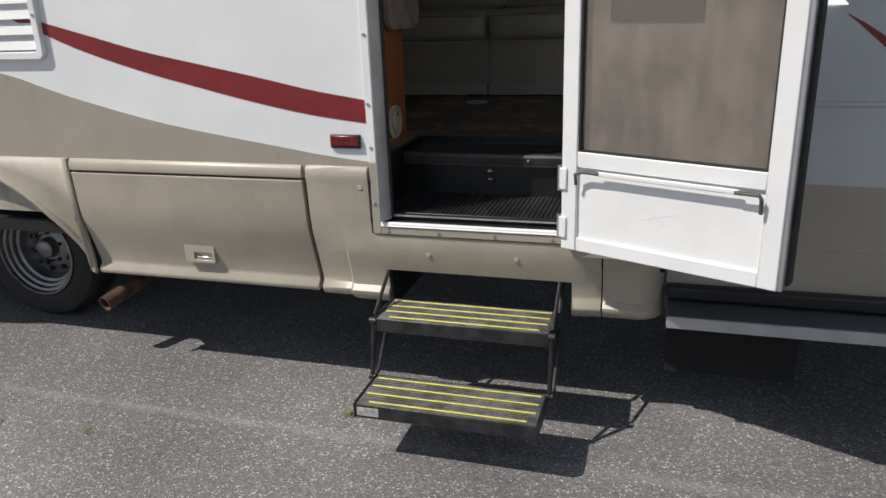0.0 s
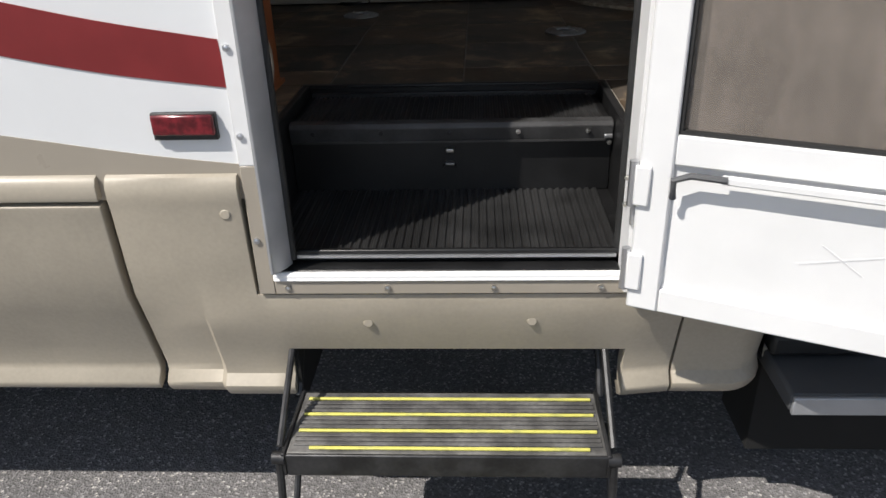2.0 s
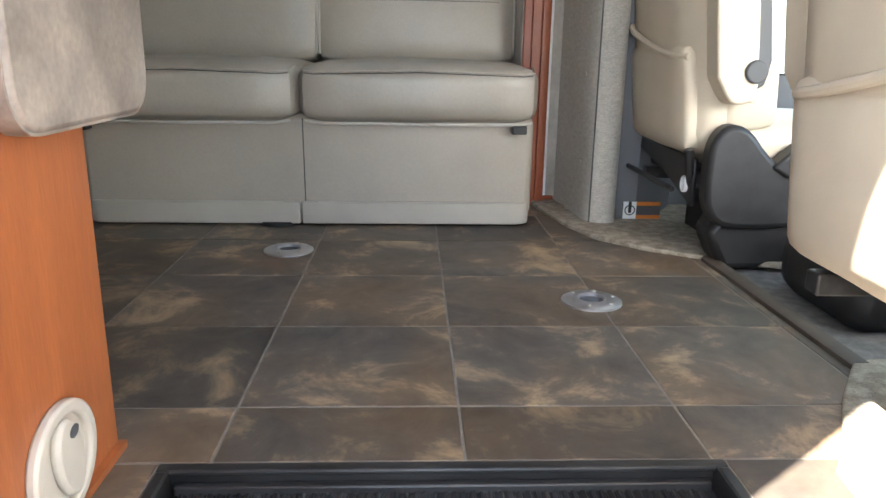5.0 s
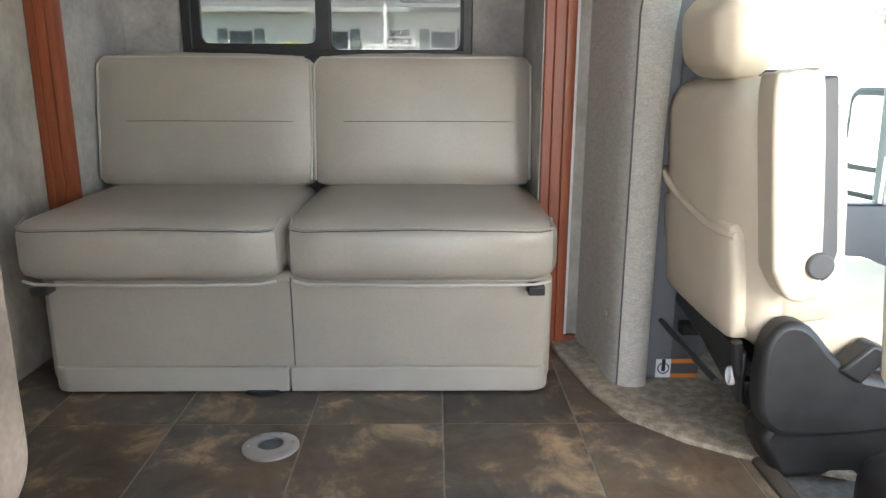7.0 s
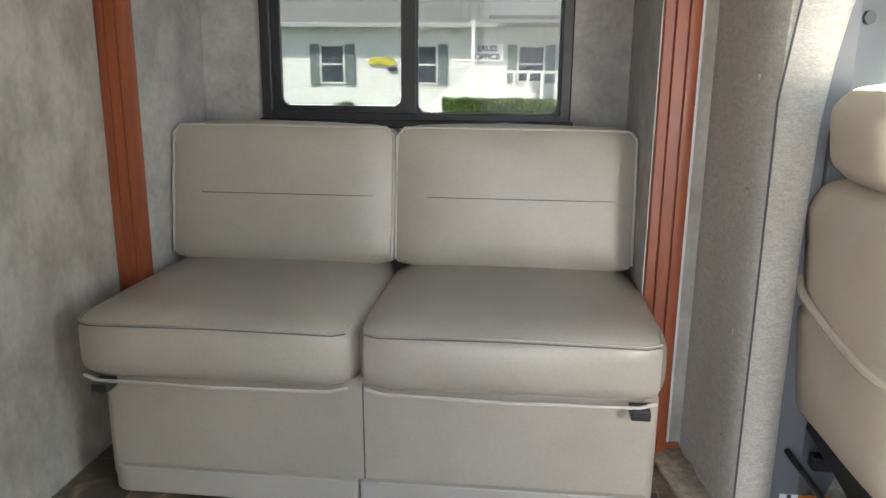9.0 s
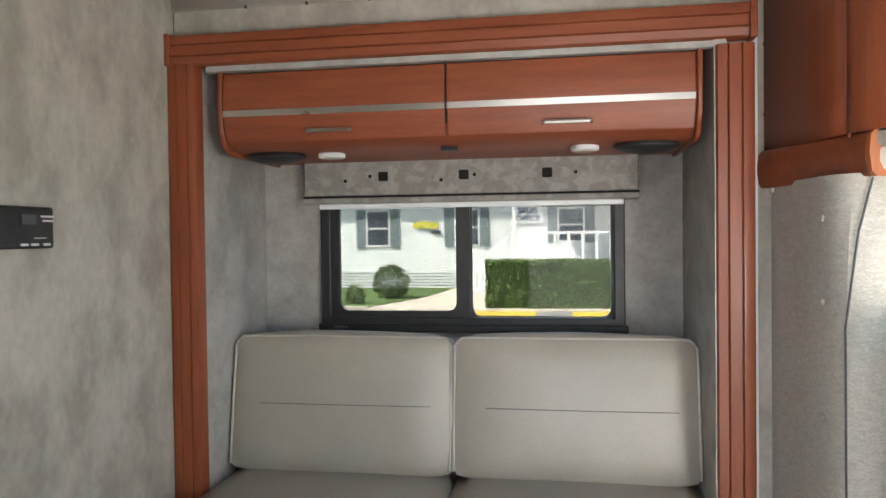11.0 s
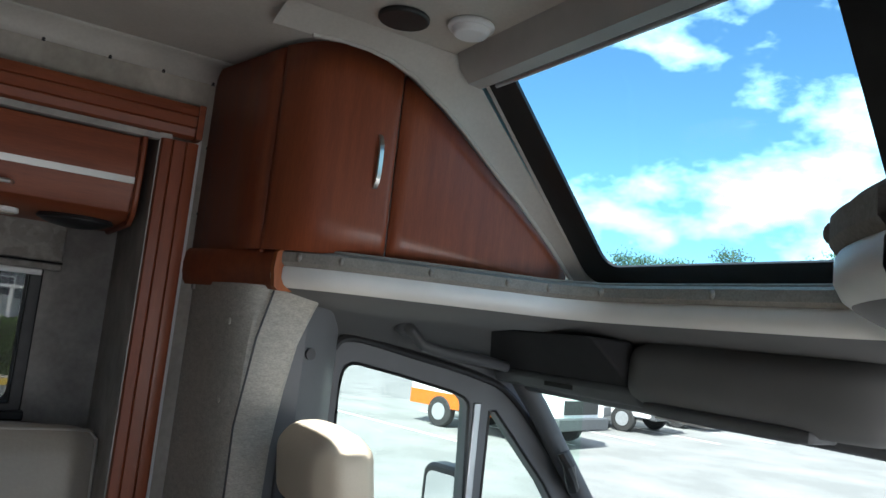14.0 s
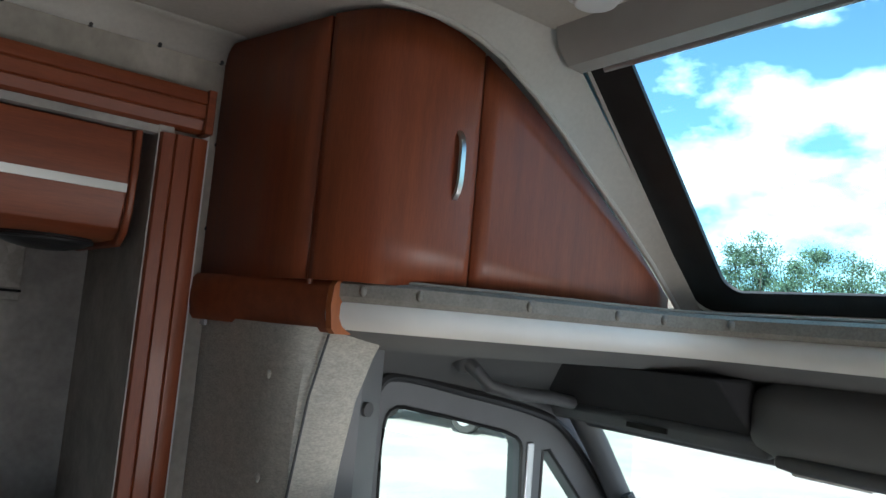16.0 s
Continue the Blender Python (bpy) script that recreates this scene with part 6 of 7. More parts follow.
# ---- cab seats ----
def cab_seat(loc, rz, label, inboard=-1, low=0.30, cover=True):
    """Local: x forward, y to its left, z up from the floor; the back is at x = 0."""
    s = thing("cab_seat", loc, label, "seat", "cab seats", rz=rz)
    if not rz:
        origin[s.name] = Vector((0, 0, 0))
    own = cushion(-0.075, 0.09, -0.25, 0.25, low, 0.845, 0.06, 0.02)
    tilt = Matrix.Translation((0, 0, 0.30)) @ Matrix.Rotation(radians(-6), 4, "Y") @ Matrix.Translation((0, 0, -0.30))
    for v in own.verts:
        f = (v.co.z - 0.30) / 0.56
        v.co.y *= 1.0 - 0.13 * max(0, f - 0.35)
    bmesh.ops.transform(own, matrix=tilt, verts=own.verts)
    bk = part("backrest", own, SEAT, s, "cream vinyl backrest")
    own = cushion(-0.094, -0.03, -0.225, 0.225, low + 0.01, low + 0.275, 0.025, 0.010)
    bmesh.ops.transform(own, matrix=tilt, verts=own.verts)
    pk = part("map_pocket", own, SEAT, bk, "sagging rear map pocket")
    part("pocket_hem", tube([tilt @ Vector((-0.074 - 0.026 * (1 - (k / 6 - 1) ** 6), -0.228 + 0.456 * k / 12, low + 0.290 - inboard * 0.045 * (k / 6 - 1) - 0.012 * (1 - (k / 6 - 1) ** 2))) for k in range(13)], 0.009), SEAT, bk, "folded pocket hem")
    part("seam", tube([tilt @ Vector((-0.082, -0.22 + 0.44 * k / 6, low + 0.10)) for k in range(7)], 0.003), PIPING, bk)
    own = cushion(-0.065, 0.065, -0.14, 0.14, 0.866, 1.040, 0.05, 0.012)
    bmesh.ops.transform(own, matrix=tilt, verts=own.verts)
    hr = part("headrest", own, SEAT, s, "cream padded headrest")
    part("headrest_base", box(-0.03, 0.03, -0.08, 0.08, 0.835, 0.875), BLACK, s, bevel=0.008)
    part("seat_cushion", cushion(0.0, 0.48, -0.25, 0.25, 0.24, 0.38, 0.05, 0.012), SEAT, s, "cream seat cushion")
    part("pedestal", box(0.08, 0.40, -0.17, 0.17, 0.0, 0.16), BLACK, s, bevel=0.02)
    part("swivel_plate", cyl((0.22, 0, 0.16), (0.22, 0, 0.20), 0.19, seg=32), STEEL, s)
    part("seat_pan", box(-0.02, 0.46, -0.24, 0.24, 0.20, 0.25), BLACK, s, bevel=0.01)
    for y in (-0.19, 0.19):
        part("rail", box(-0.05, 0.44, y - 0.018, y + 0.018, 0.165, 0.20), STEEL, s, bevel=0.004)
    def across(a, b2):
        """Two places along the seat's width, on its inboard side."""
        return sorted((inboard * a, inboard * b2))
    if cover:
        curve = spline([(-0.055, 0.25), (-0.05, 0.33), (-0.015, 0.375), (0.04, 0.365), (0.10, 0.30), (0.17, 0.255), (0.30, 0.23), (0.31, 0.17), (0.22, 0.13), (0.06, 0.12), (-0.015, 0.13), (-0.05, 0.18), (-0.055, 0.245)], 3)
        rc = part("recliner_cover", prism([tuple(p) for p in curve], "y", *across(0.255, 0.315)), BLACK, s, "black recliner side cover", bevel=0.014)
        part("recliner_lever", prism([(0.10, 0.275), (0.165, 0.335), (0.21, 0.315), (0.15, 0.245)], "y", *across(0.27, 0.325)), BLACK, rc, bevel=0.008)
        part("base_cover", prism([(0.02, 0.002), (-0.03, 0.10), (0.0, 0.15), (0.10, 0.17), (0.44, 0.215), (0.49, 0.17), (0.50, 0.012)], "y", *across(0.18, 0.285)), BLACK, s, "black seat base side cover", bevel=0.02)
        part("slide_bar", tube([(-0.10, y, 0.20) for y in (-0.20, -0.07, 0.07, 0.20)], 0.008), STEEL, s)
        part("plastic_ring", ring_prism(disc_outline(-0.205, 0.215, 0.018, 0.022, 0, 20), disc_outline(-0.205, 0.215, 0.013, 0.016, 0, 20), "x", -0.076, -0.064), WHITE, s, "white plastic ring under the seat back", bevel=0.003)
        part("frame_panel", prism([(-0.24, 0.16), (-0.24, 0.285), (0.20, 0.295), (0.21, 0.255), (0.0, 0.225)], "x", -0.065, -0.05), BLACK, s, bevel=0.006)
    own = prism([tuple(p) for p in spline([(-0.045, 0.50), (-0.045, 0.84), (-0.02, 0.875), (0.03, 0.875), (0.052, 0.84), (0.052, 0.47), (0.03, 0.430), (-0.015, 0.435), (-0.045, 0.495)], 3)], "y", *across(0.262, 0.335))
    bmesh.ops.transform(own, matrix=tilt, verts=own.verts)
    ar = part("armrest", own, SEAT, s, "folded-up cream armrest", bevel=0.018, seg=3)
    own = prism([(0.050, 0.455), (0.075, 0.465), (0.092, 0.52), (0.085, 0.86), (0.050, 0.86)], "y", *across(0.258, 0.318))
    bmesh.ops.transform(own, matrix=tilt, verts=own.verts)
    part("arm_underside", own, DARKPL, ar, "dark armrest underside", bevel=0.006)
    a, b2 = across(0.26, 0.345)
    part("arm_pivot", cyl(tilt @ Vector((0.045, a, 0.50)), tilt @ Vector((0.045, b2, 0.50)), 0.027, seg=24), DARKPL, ar, "dark pivot cap", bevel=0.004)
    own = cushion(0.0, 0.135, min(inboard * 0.225, inboard * 0.268), max(inboard * 0.225, inboard * 0.268), 0.36, 0.80, 0.02, 0.006)
    bmesh.ops.transform(own, matrix=tilt, verts=own.verts)
    part("side_bolster", own, SEAT, bk, "cream side bolster")
    return s


cab_seat((0.172, 4.235, 0.940), 0.001, "cream vinyl driver seat on black swivel base")
cab_seat((0.050, 3.02, 0.967), 0.001, "cream vinyl passenger seat on black swivel base", 1, 0.225, False)
hb = thing("handbrake_cover", (0.4, 3.67, 0.938), "black rounded plastic cover beside the driver seat", "cover")
part("shell", cushion(0.27, 0.52, 3.50, 3.84, 0.935, 1.10, 0.06, 0.01), BLACK, hb)
part("lever", tube([(0.42, 3.66, 1.09), (0.34, 3.70, 1.15), (0.28, 3.73, 1.19)], 0.016, seg=10), BLACK, hb)
wr = thing("belt_buckle", (0.2, 4.05, 1.05), "black seat belt buckle stalk beside the driver seat", "seat belt")
part("stalk", tube([(0.12, 4.02, 1.14), (0.10, 4.0, 1.20), (0.09, 3.99, 1.25)], 0.012), BLACK, wr)

# ---- outside: office building ----
SIDING = mat("white_siding", (0.74, 0.74, 0.72), 0.5, var=0.04, scale=3)
SHUT = mat("grey_shutter", (0.16, 0.19, 0.19), 0.6, var=0.08, scale=8)
ROOFM = mat("grey_shingles", (0.13, 0.125, 0.12), 0.9, var=0.2, scale=20)
DGLASS = mat("dark_window", (0.05, 0.06, 0.075), 0.08, var=0.3, scale=2)
HY = 32.0
of = thing("office_building", (-2, HY, 0), "white clapboard sales office with grey shutters", "building")
part("wall", box(-14, 4.6, HY + 0.03, HY + 7, 0.72, 4.0), SIDING, of)
for k in range(26):
    z = 0.73 + k * 0.125
    part("siding_board", prism([(HY - 0.012, z), (HY + 0.028, z + 0.127), (HY + 0.04, z + 0.127), (HY + 0.04, z)], "x", -14, 4.6), SIDING, of, smooth=False)
part("roof", prism([(HY - 0.5, 3.92), (HY + 3.5, 5.6), (HY + 7.5, 3.92)], "x", -14.5, 5.1), ROOFM, of)
part("fascia", box(-14.5, 5.1, HY - 0.53, HY - 0.49, 3.85, 4.02), mat("fascia", (0.35, 0.36, 0.36), 0.6, var=0.05), of)
part("backing", box(-14, 4.6, HY + 0.1, HY + 0.2, 0.0, 0.72), DARKPL, of)
for k in range(6):
    part("skirting_slat", box(-14, 4.6, HY - 0.02, HY + 0.02, 0.03 + k * 0.12, 0.115 + k * 0.12), SIDING, of)
def house_window(x0, x1, z0, z1, sl=True, sr=True):
    w = part("window", ring_prism([(x0 - 0.06, z0 - 0.06), (x1 + 0.06, z0 - 0.06), (x1 + 0.06, z1 + 0.06), (x0 - 0.06, z1 + 0.06)], [(x0, z0), (x1, z0), (x1, z1), (x0, z1)], "y", HY - 0.05, HY + 0.02), SIDING, of)
    part("pane", box(x0, x1, HY - 0.02, HY + 0.0, z0, z1), DGLASS, w)
    part("mullion", box(x0, x1, HY - 0.045, HY - 0.02, (z0 + z1) / 2 - 0.03, (z0 + z1) / 2 + 0.03), SIDING, w)
    for use, a in ((sl, x0 - 0.46), (sr, x1 + 0.08)):
        if use:
            part("shutter", box(a, a + 0.38, HY - 0.06, HY - 0.015, z0 - 0.1, z1 + 0.1), SHUT, w, "grey shutter")
house_window(-8.42, -7.54, 1.78, 3.15)
house_window(-4.75, -3.85, 1.78, 3.15)
house_window(-0.62, 0.30, 1.9, 3.15)
house_window(2.2, 3.1, 1.9, 3.15)
sg = thing("office_sign", (-1.86, HY - 0.06, 2.65), "white sign board reading sales office", "sign")
part("board", box(-2.48, -1.24, HY - 0.07, HY - 0.02, 2.62, 3.28), WHITE, sg)


def lettering(text, loc, size, material, parent):
    cu = bpy.data.curves.new("lettering", "FONT")
    cu.body, cu.size, cu.align_x, cu.extrude, cu.offset = text, size, "CENTER", 0.002, 0.012
    tmp = new("lettering_tmp", cu)
    dg = bpy.context.evaluated_depsgraph_get()
    me = bpy.data.meshes.new_from_object(tmp.evaluated_get(dg))
    bpy.data.objects.remove(tmp)
    own = bmesh.new()
    own.from_mesh(me)
    bmesh.ops.transform(own, matrix=pose(*loc, 90, 0, 0), verts=own.verts)
    return part("lettering", own, material, parent, "dark capital letters", smooth=False)


INK = mat("sign_ink", (0.03, 0.035, 0.05), 0.6, var=0.1)
lettering("SALES", (-1.86, HY - 0.075, 3.00), 0.30, INK, sg)
lettering("OFFICE", (-1.86, HY - 0.075, 2.69), 0.30, INK, sg)
lg2 = thing("wall_emblem", (-5.95, HY - 0.05, 2.4), "yellow and green dealer emblem on the siding", "sign")
b = prism([(-6.55, 2.52), (-6.45, 2.70), (-6.1, 2.74), (-5.6, 2.72), (-5.42, 2.60), (-5.5, 2.46), (-5.9, 2.42), (-6.3, 2.43)], "y", HY - 0.06, HY - 0.025)
part("shape", b, mat("emblem_yellow", (0.70, 0.58, 0.06), 0.5, dark=(0.22, 0.26, 0.05), scale=5, lo=0.45, hi=0.52), lg2)
part("bar", box(-5.75, -5.38, HY - 0.06, HY - 0.025, 2.22, 2.36), INK, lg2)
# porch
WPAINT = mat("white_paint", (0.78, 0.78, 0.77), 0.5, var=0.04)
po = thing("porch", (0.5, 30, 0), "white wooden porch with railings and stairs", "porch")
part("deck", box(-2.3, 4.6, 29.2, 31.95, 0.85, 0.97), WPAINT, po)
part("skirt", box(-2.3, 4.6, 29.25, 29.3, 0.0, 0.85), WPAINT, po)
part("top_rail", box(-2.4, 4.6, 29.2, 29.29, 2.16, 2.25), WPAINT, po)
part("low_rail", box(-2.4, 4.6, 29.2, 29.29, 1.12, 1.19), WPAINT, po)
for k in range(15):
    x = -2.3 + k * 0.49
    part("post", box(x, x + 0.10, 29.2, 29.29, 0.97, 2.2), WPAINT, po)
for dy in (29.25, 30.6):
    part("stair_rail", prism([(-2.3, 2.15), (-2.3, 2.25), (-4.0, 0.95), (-4.0, 0.85)], "y", dy, dy + 0.07), WPAINT, po)
    for k in range(8):
        x = -2.45 - k * 0.21
        zt = 2.15 - (-2.3 - x) * 0.765
        part("baluster", box(x, x + 0.06, dy, dy + 0.06, max(0.0, zt - 1.05), zt), WPAINT, po)
for k in range(5):
    part("stair", box(-2.3 - 0.32 * (k + 1), -2.3 - 0.32 * k, 29.3, 30.6, 0, 0.80 - 0.17 * k), WPAINT, po)
for x in (-2.3, 1.2, 4.5):
    part("column", box(x, x + 0.12, 29.22, 29.34, 2.2, 3.95), WPAINT, po)

# unseen roof, added to shade the siding behind the railing; stops short of the sign
part("porch_shade_roof", prism([(28.9, 3.95), (HY - 0.55, 4.35), (HY - 0.55, 4.5), (28.9, 4.08)], "x", -1.7, 4.9), ROOFM, po)

# lawn, path, kerbs
GRASS = mat("grass", (0.10, 0.16, 0.035), 0.9, dark=(0.05, 0.09, 0.02), scale=6, fine=0.5, fscale=60, bump=1.0, bscale=60)
CONC = mat("concrete", (0.52, 0.45, 0.36), 0.85, var=0.1, scale=3, fine=0.2)
lawn = [(-30, 24.2), (-6.2, 24.2), (-5.2, 27.5), (-4.8, 31.9), (-30, 31.9)]
solo("lawn", prism(lawn, "z", -0.05, 0.05), GRASS, "mown green lawn by the office", "lawn", kind="structure")
solo("path", prism([(-6.2, 23.2), (-3.2, 23.2), (-3.0, 29.5), (-3.0, 31.9), (-4.8, 31.9), (-5.2, 27.5), (-6.2, 24.2)], "z", -0.05, 0.03), CONC, "pale concrete path to the office stairs", "path", kind="structure")
solo("pavement", prism([(-3.2, 23.2), (6.5, 23.2), (9.5, 26.5), (9.5, 29.2), (-3.0, 29.2)], "z", -0.05, 0.03), CONC, "pale concrete pavement in front of the hedge", "pavement", kind="structure")
YKERB = mat("yellow_kerb_paint", (0.75, 0.50, 0.06), 0.7, var=0.1, scale=4)
for x0, x1 in ((-3.4, -1.25), (-0.3, 1.8), (2.7, 4.8)):
    solo("parking_bumper", prism([(21.9, 0), (21.93, 0.13), (22.07, 0.13), (22.1, 0)], "x", x0, x1), YKERB, "yellow painted concrete parking bumper", "parking bumper", "parking bumpers before the hedge")
for x, y in ((-7.2, 23.4), (-9.6, 23.4)):
    solo("kerb", box(x - 1.0, x + 1.0, y, y + 0.2, 0, 0.10), CONC, "low pale concrete kerb", "kerb", "kerbs by the lawn", bevel=0.02)

LEAF = mat("hedge_leaf", (0.17, 0.25, 0.06), 0.45, dark=(0.03, 0.06, 0.013), scale=12, lo=0.35, hi=0.6)
LEAF_D = mat("shrub_leaf", (0.11, 0.15, 0.05), 0.6, dark=(0.05, 0.08, 0.025), scale=10)
LEAF_R = mat("purple_leaf", (0.20, 0.05, 0.07), 0.6, dark=(0.09, 0.02, 0.035), scale=10)
# needle green is lightened to stand in for haze over the distance
PINE = mat("hazed_pine_needles", (0.12, 0.155, 0.085), 0.8, dark=(0.075, 0.105, 0.06), scale=2)
BARK = mat("bark", (0.12, 0.09, 0.065), 0.9, var=0.3, scale=12)


def leaves(points, size, seed):
    """Many small leaf blades at the given places."""
    rnd = random.Random(seed)
    own_v, own_f = [], []
    for p in points:
        q = Euler((rnd.uniform(0, 6.3), rnd.uniform(0, 6.3), rnd.uniform(0, 6.3))).to_matrix()
        s = size * rnd.uniform(0.6, 1.3)
        i = len(own_v)
        own_v += [tuple(Vector(p) + q @ Vector(c) * s) for c in ((-1, 0, 0), (0, 0.45, 0.12), (1, 0, 0), (0, -0.45, 0.12))]
        own_f.append((i, i + 1, i + 2, i + 3))
    me = bpy.data.meshes.new("leaves")
    me.from_pydata(own_v, [], own_f)
    own = bmesh.new()
    own.from_mesh(me)
    bpy.data.meshes.remove(me)
    return own


def shrub(name, loc, fill, size, n, material, label, category, seed, core):
    s = thing(name, loc, label, category)
    rnd = random.Random(seed)
    part("leaves", leaves([fill(rnd) for _ in range(n)], size, seed), material, s, smooth=False)
    part("twigs", core, BARK, s)
    return s


def hedge_fill(r):
    f = r.random()
    x = r.uniform(-2.75, 2.9)
    bumps = 0.06 * noise.noise((x * 3, 0, 1)) + 0.04 * noise.noise((x * 9, 2, 1))
    if f < 0.30:
        return (x, r.uniform(23.7, 24.8), 1.40 + bumps - abs(r.gauss(0, 0.05)))
    if f < 0.42:
        return (-2.72 + abs(r.gauss(0, 0.05)), r.uniform(23.7, 24.8), r.uniform(0.02, 1.4))
    z = r.uniform(0.02, 1.4)
    return (x, 23.70 + abs(r.gauss(0, 0.07)) + 0.10 * noise.noise((x * 2.5, z * 2.5, 4)), z + bumps)


shrub("hedge", (0, 24, 0), hedge_fill, 0.058, 14000, LEAF, "clipped green hedge before the porch", "hedge", 3, box(-2.62, 2.8, 23.86, 24.7, 0.02, 1.30))


def ball_fill(c, r0, sq=1.0):
    def f(r):
        d = Vector((r.gauss(0, 1), r.gauss(0, 1), r.gauss(0, 1))).normalized()
        k = r0 * (0.72 + 0.3 * r.random() + 0.15 * noise.noise(d * 2.5))
        return (c[0] + d.x * k, c[1] + d.y * k, max(0.02, c[2] + d.z * k * sq))
    return f


shrub("bush", (-6.3, 27, 0), ball_fill((-6.3, 27, 0.55), 0.62), 0.05, 2600, LEAF_D, "round green bush on the lawn", "bush", 5, cyl((-6.3, 27, 0), (-6.3, 27, 0.5), 0.06))
shrub("bush", (-7.0, 25, 0), ball_fill((-7.0, 25, 0.25), 0.32, 1.3), 0.04, 1100, LEAF_D, "small upright green bush on the lawn", "bush", 6, cyl((-7.0, 25, 0), (-7.0, 25, 0.3), 0.03))
shrub("bush", (6.3, 23.2, 0), ball_fill((6.3, 23.2, 0.95), 0.62, 1.35), 0.06, 2400, LEAF_R, "purple-leaved bush at the porch corner", "bush", 7, cyl((6.3, 23.2, 0), (6.3, 23.2, 0.8), 0.05))


# vehicles across the lot
def lot_vehicle(loc, rz, length, height, band, label, cat, nose=True):
    """Local: x forward, z up."""
    v = thing("parked_vehicle", loc, label, cat, rz=rz)
    L, W, Hh = length, 1.05, height
    prof = [(-L / 2, 0.45), (-L / 2, Hh - 0.1), (-L / 2 + 0.1, Hh)]
    prof += [(L / 2 - 1.35, Hh), (L / 2 - 1.0, 1.55), (L / 2 - 0.05, 1.30), (L / 2, 1.1), (L / 2, 0.45)] if nose else [(L / 2 - 0.1, Hh), (L / 2, Hh - 0.1), (L / 2, 0.45)]
    part("body", prism(prof, "y", -W, W), WHITE_GEL, v, bevel=0.05)
    if band:
        part("colour_band", box(-L / 2 + 0.02, L / 2 - 0.9, -W - 0.006, W + 0.006, 0.46, 0.80), band, v, "coloured lower body band")
    for x in (-L / 2 + 1.0, L / 2 - 0.9):
        for s in (-1, 1):
            w = part("wheel", cyl((x, s * (W - 0.18), 0.36), (x, s * (W + 0.03), 0.36), 0.36, seg=24), RUBBER, v, "black tyre", bevel=0.03)
            part("rim", cyl((x, s * (W + 0.02), 0.36), (x, s * (W + 0.045), 0.36), 0.20, seg=20), GREY_ALU, w, "silver rim")
    for s in (-1, 1):
        part("side_window", box(L / 2 - 1.9, L / 2 - 1.25, s * W - 0.01, s * W + 0.01, 1.45, Hh - 0.25 if Hh < 2.3 else 2.1), DGLASS, v, "dark side window")
        part("side_window", box(-L / 2 + 0.7, -L / 2 + 1.3, s * W - 0.01, s * W + 0.01, 1.5, min(Hh - 0.3, 2.2)), DGLASS, v, "dark side window")
    part("bumper", box(L / 2 - 0.1, L / 2 + 0.12, -W, W, 0.42, 0.68), DARKPL, v, "dark bumper", bevel=0.03)
    if nose:
        part("windscreen", prism([(L / 2 - 1.32, Hh - 0.12), (L / 2 - 1.02, 1.60), (L / 2 - 0.99, 1.62), (L / 2 - 1.29, Hh - 0.10)], "y", -W + 0.1, W - 0.1), DGLASS, v, "dark windscreen")
        part("grille", box(L / 2 - 0.02, L / 2 + 0.02, -0.7, 0.7, 0.75, 1.05), BLACK, v, "black grille")
    return v


ORANGE = mat("orange_paint", (0.60, 0.13, 0.01), 0.35, var=0.05)
BLUE = mat("light_blue_paint", (0.12, 0.48, 0.66), 0.35, var=0.05)
lot_vehicle((10.29, 16.83, 0), -74, 4.2, 2.3, ORANGE, "white and orange parked van across the lot", "van")
lot_vehicle((12.9, 19.5, 0), -74, 4.5, 2.7, BLUE, "white and light blue parked motorhome across the lot", "motorhome", nose=False)
lot_vehicle((15.7, 19.7, 0), -74, 5.4, 2.0, None, "white parked pickup truck across the lot", "truck")
lot_vehicle((19.2, 20.7, 0), -74, 5.4, 2.0, None, "white parked pickup truck at the row's end", "truck")
LINE = mat("white_line_paint", (0.62, 0.62, 0.60), 0.8, var=0.15, scale=8)
for k in range(9):
    m = pose(7.8 + k * 2.9, 17.6 + k * 0.25, 0, 0, 0, -78)
    own = box(-2.6, 2.6, -0.05, 0.05, 0.0, 0.009)
    bmesh.ops.transform(own, matrix=m, verts=own.verts)
    solo("bay_line", own, LINE, "worn white parking bay line on asphalt", "road marking", "parking bay lines", kind="structure")


# trees beyond the lot
def tree(loc, h, seed):
    t = thing("tree", loc, "tall pine with an open green crown, lightened for haze", "tree", "trees beyond the lot")
    r = random.Random(seed)
    x, y, z = loc
    part("trunk", cyl((x, y, 0), (x + r.uniform(-0.3, 0.3), y, h * 0.93), 0.28, seg=8, r2=0.05), BARK, t)
    own = bmesh.new()
    pts = []
    for k in range(22):
        zz = h * r.uniform(0.45, 0.98)
        a, d = r.uniform(0, 6.3), r.uniform(0.3, 1.0) * (0.32 * h * (1.08 - zz / h)) + 0.5
        c = Vector((x + d * math.cos(a), y + d * math.sin(a), zz))
        tube([(x, y, zz - 0.5), tuple(c)], 0.05, own, 4)
        for _ in range(170):
            pts.append(c + Vector((r.gauss(0, 0.75), r.gauss(0, 0.75), r.gauss(0, 0.42))))
    part("limbs", own, BARK, t)
    part("crown", leaves(pts, 0.17, seed), PINE, t, smooth=False)


rt = random.Random(11)
for k in range(56):
    a = radians(-28 + k * 1.6 + rt.uniform(-1, 1))
    d = rt.uniform(88, 108)
    tree((d * math.cos(a), d * math.sin(a), 0), rt.uniform(11.5, 17.5), 100 + k)

# paler sheet over the asphalt; the glare of the sunlit lot is in its colour
LOT = mat("brightened_asphalt", (0.23, 0.228, 0.22), 0.9, dark=(0.165, 0.163, 0.157), scale=0.6, fine=0.3, fscale=40)
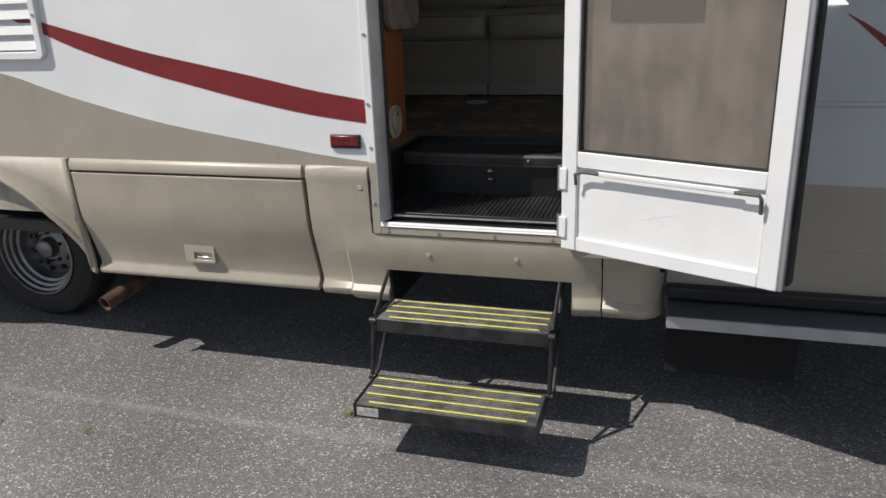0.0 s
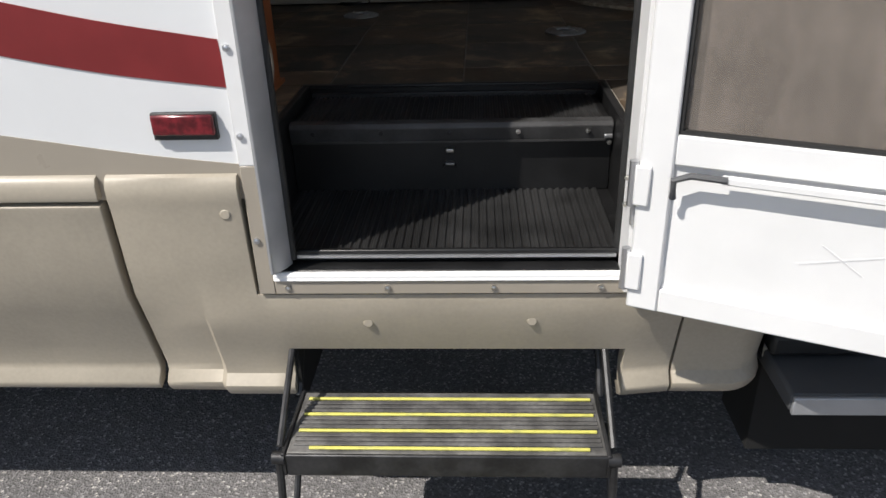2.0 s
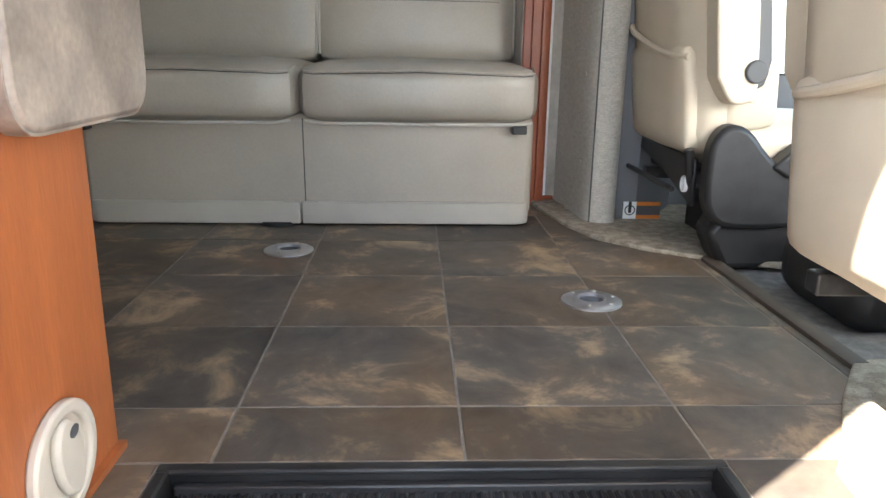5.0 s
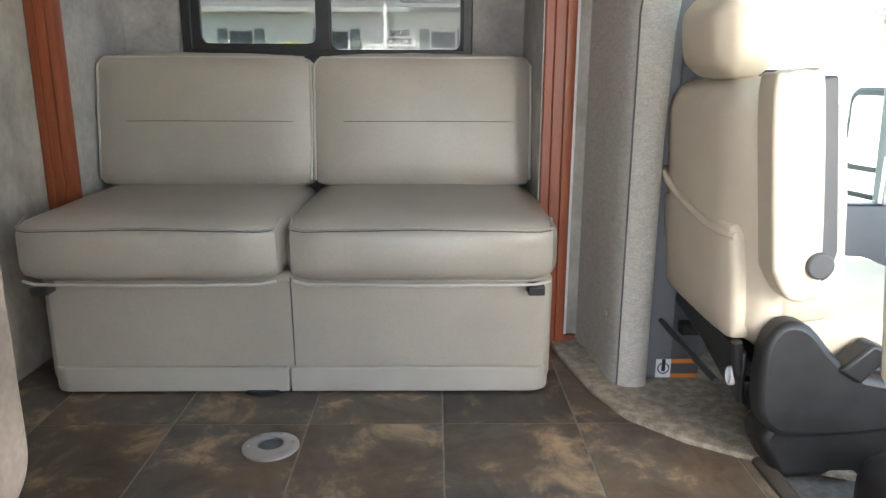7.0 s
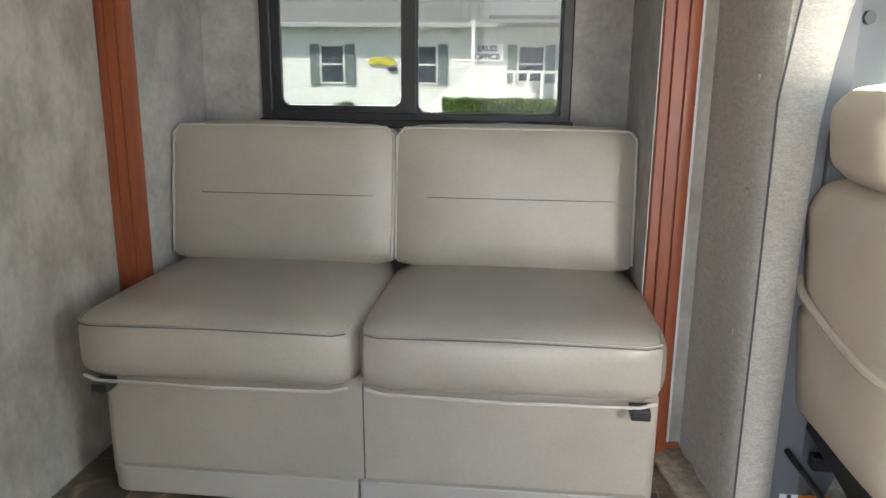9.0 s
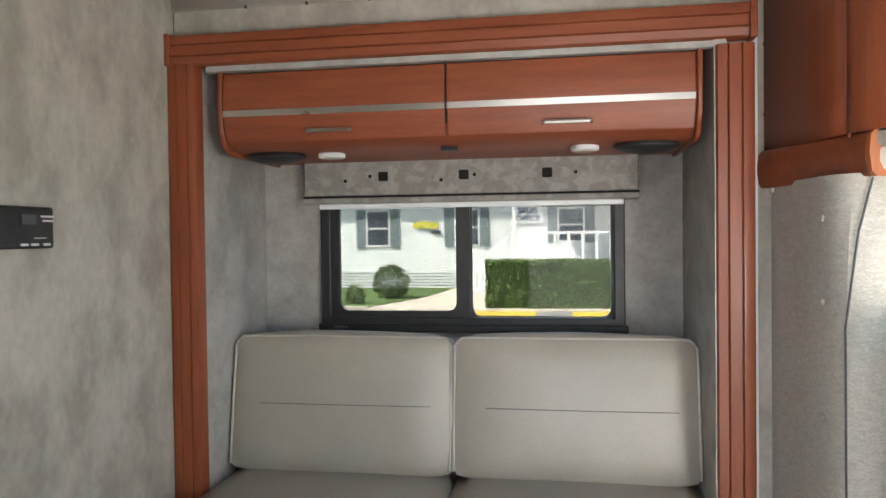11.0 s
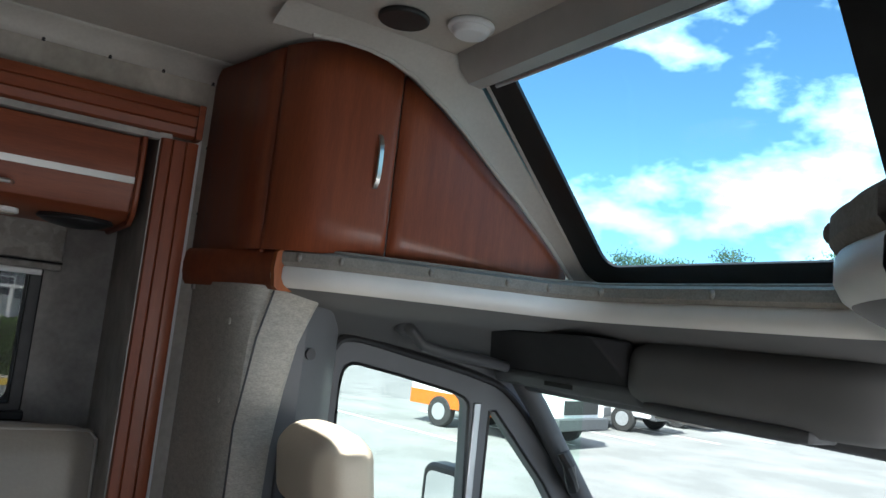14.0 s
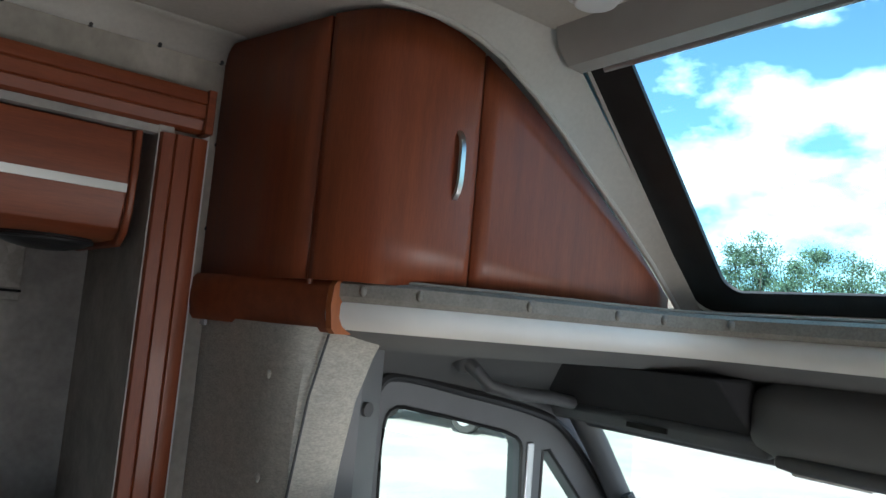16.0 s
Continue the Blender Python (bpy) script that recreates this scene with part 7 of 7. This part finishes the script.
solo("lot", box(-40, 60, 7.2, 23.15, -0.05, 0.004), LOT, "pale lot beyond the motorhome, sunlit glare put into its colour", "pavement", kind="structure")

# grass tufts in the asphalt
for k, (x, y) in enumerate(((-1.035, 2.31), (-1.02, 2.33), (-2.35, 1.95), (-1.95, 1.98))):
    r = random.Random(k)
    own = bmesh.new()
    for j in range(14):
        a, l = r.uniform(0, 6.3), r.uniform(0.015, 0.045)
        p0 = Vector((x + r.uniform(-0.02, 0.02), y + r.uniform(-0.015, 0.015), 0))
        p1 = p0 + Vector((l * math.cos(a), l * math.sin(a), l * 0.6))
        w = Vector((-math.sin(a), math.cos(a), 0)) * 0.002
        own.faces.new([own.verts.new(q) for q in (p0 - w, p0 + w, p1)])
    solo("grass_tuft", own, mat("weed", (0.16, 0.17, 0.04), 0.8, var=0.2), "small dry weed growing from the asphalt", "weed", "weeds in the asphalt", smooth=False)

# ---- floor tiles ----
P = 0.335
tile_me = {}
def tile_mesh(w, d):
    key = (round(w, 3), round(d, 3))
    if key not in tile_me:
        own = box(-w / 2, w / 2, -d / 2, d / 2, -0.006, 0.0)
        top = [e for e in own.edges if all(v.co.z > -0.001 for v in e.verts)]
        bmesh.ops.bevel(own, geom=top, offset=0.0015, segments=1, affect="EDGES")
        me = bpy.data.meshes.new("tile")
        own.to_mesh(me)
        own.free()
        me.materials.append(SLATE)
        tile_me[key] = me
    return tile_me[key]


def lay(x0, x1, y0, y1):
    g = 0.0016
    if x1 - x0 < 0.02 or y1 - y0 < 0.02:
        return
    ob = new("tile", tile_mesh(x1 - x0 - 2 * g, y1 - y0 - 2 * g))
    ob.parent = floor
    ob.location = ((x0 + x1) / 2, (y0 + y1) / 2, FZ)


for i in range(-4, 3):
    for j in range(-3, 6):
        x0, y0 = -0.534 + P * i, 3.190 + P * j
        x1, y1 = min(x0 + P, 0.16), min(y0 + P, 5.2)
        x0, y0 = max(x0, -1.724), max(y0, 2.48)
        if y1 <= 3.036:
            for a, b2 in ((x0, min(x1, -0.935)), (max(x0, -0.185), x1)):
                lay(a, b2, y0, y1)
        elif y0 < 3.036:
            lay(x0, x1, 3.036, y1)
            for a, b2 in ((x0, min(x1, -0.935)), (max(x0, -0.185), x1)):
                lay(a, b2, y0, 3.036)
        else:
            lay(x0, x1, y0, y1)
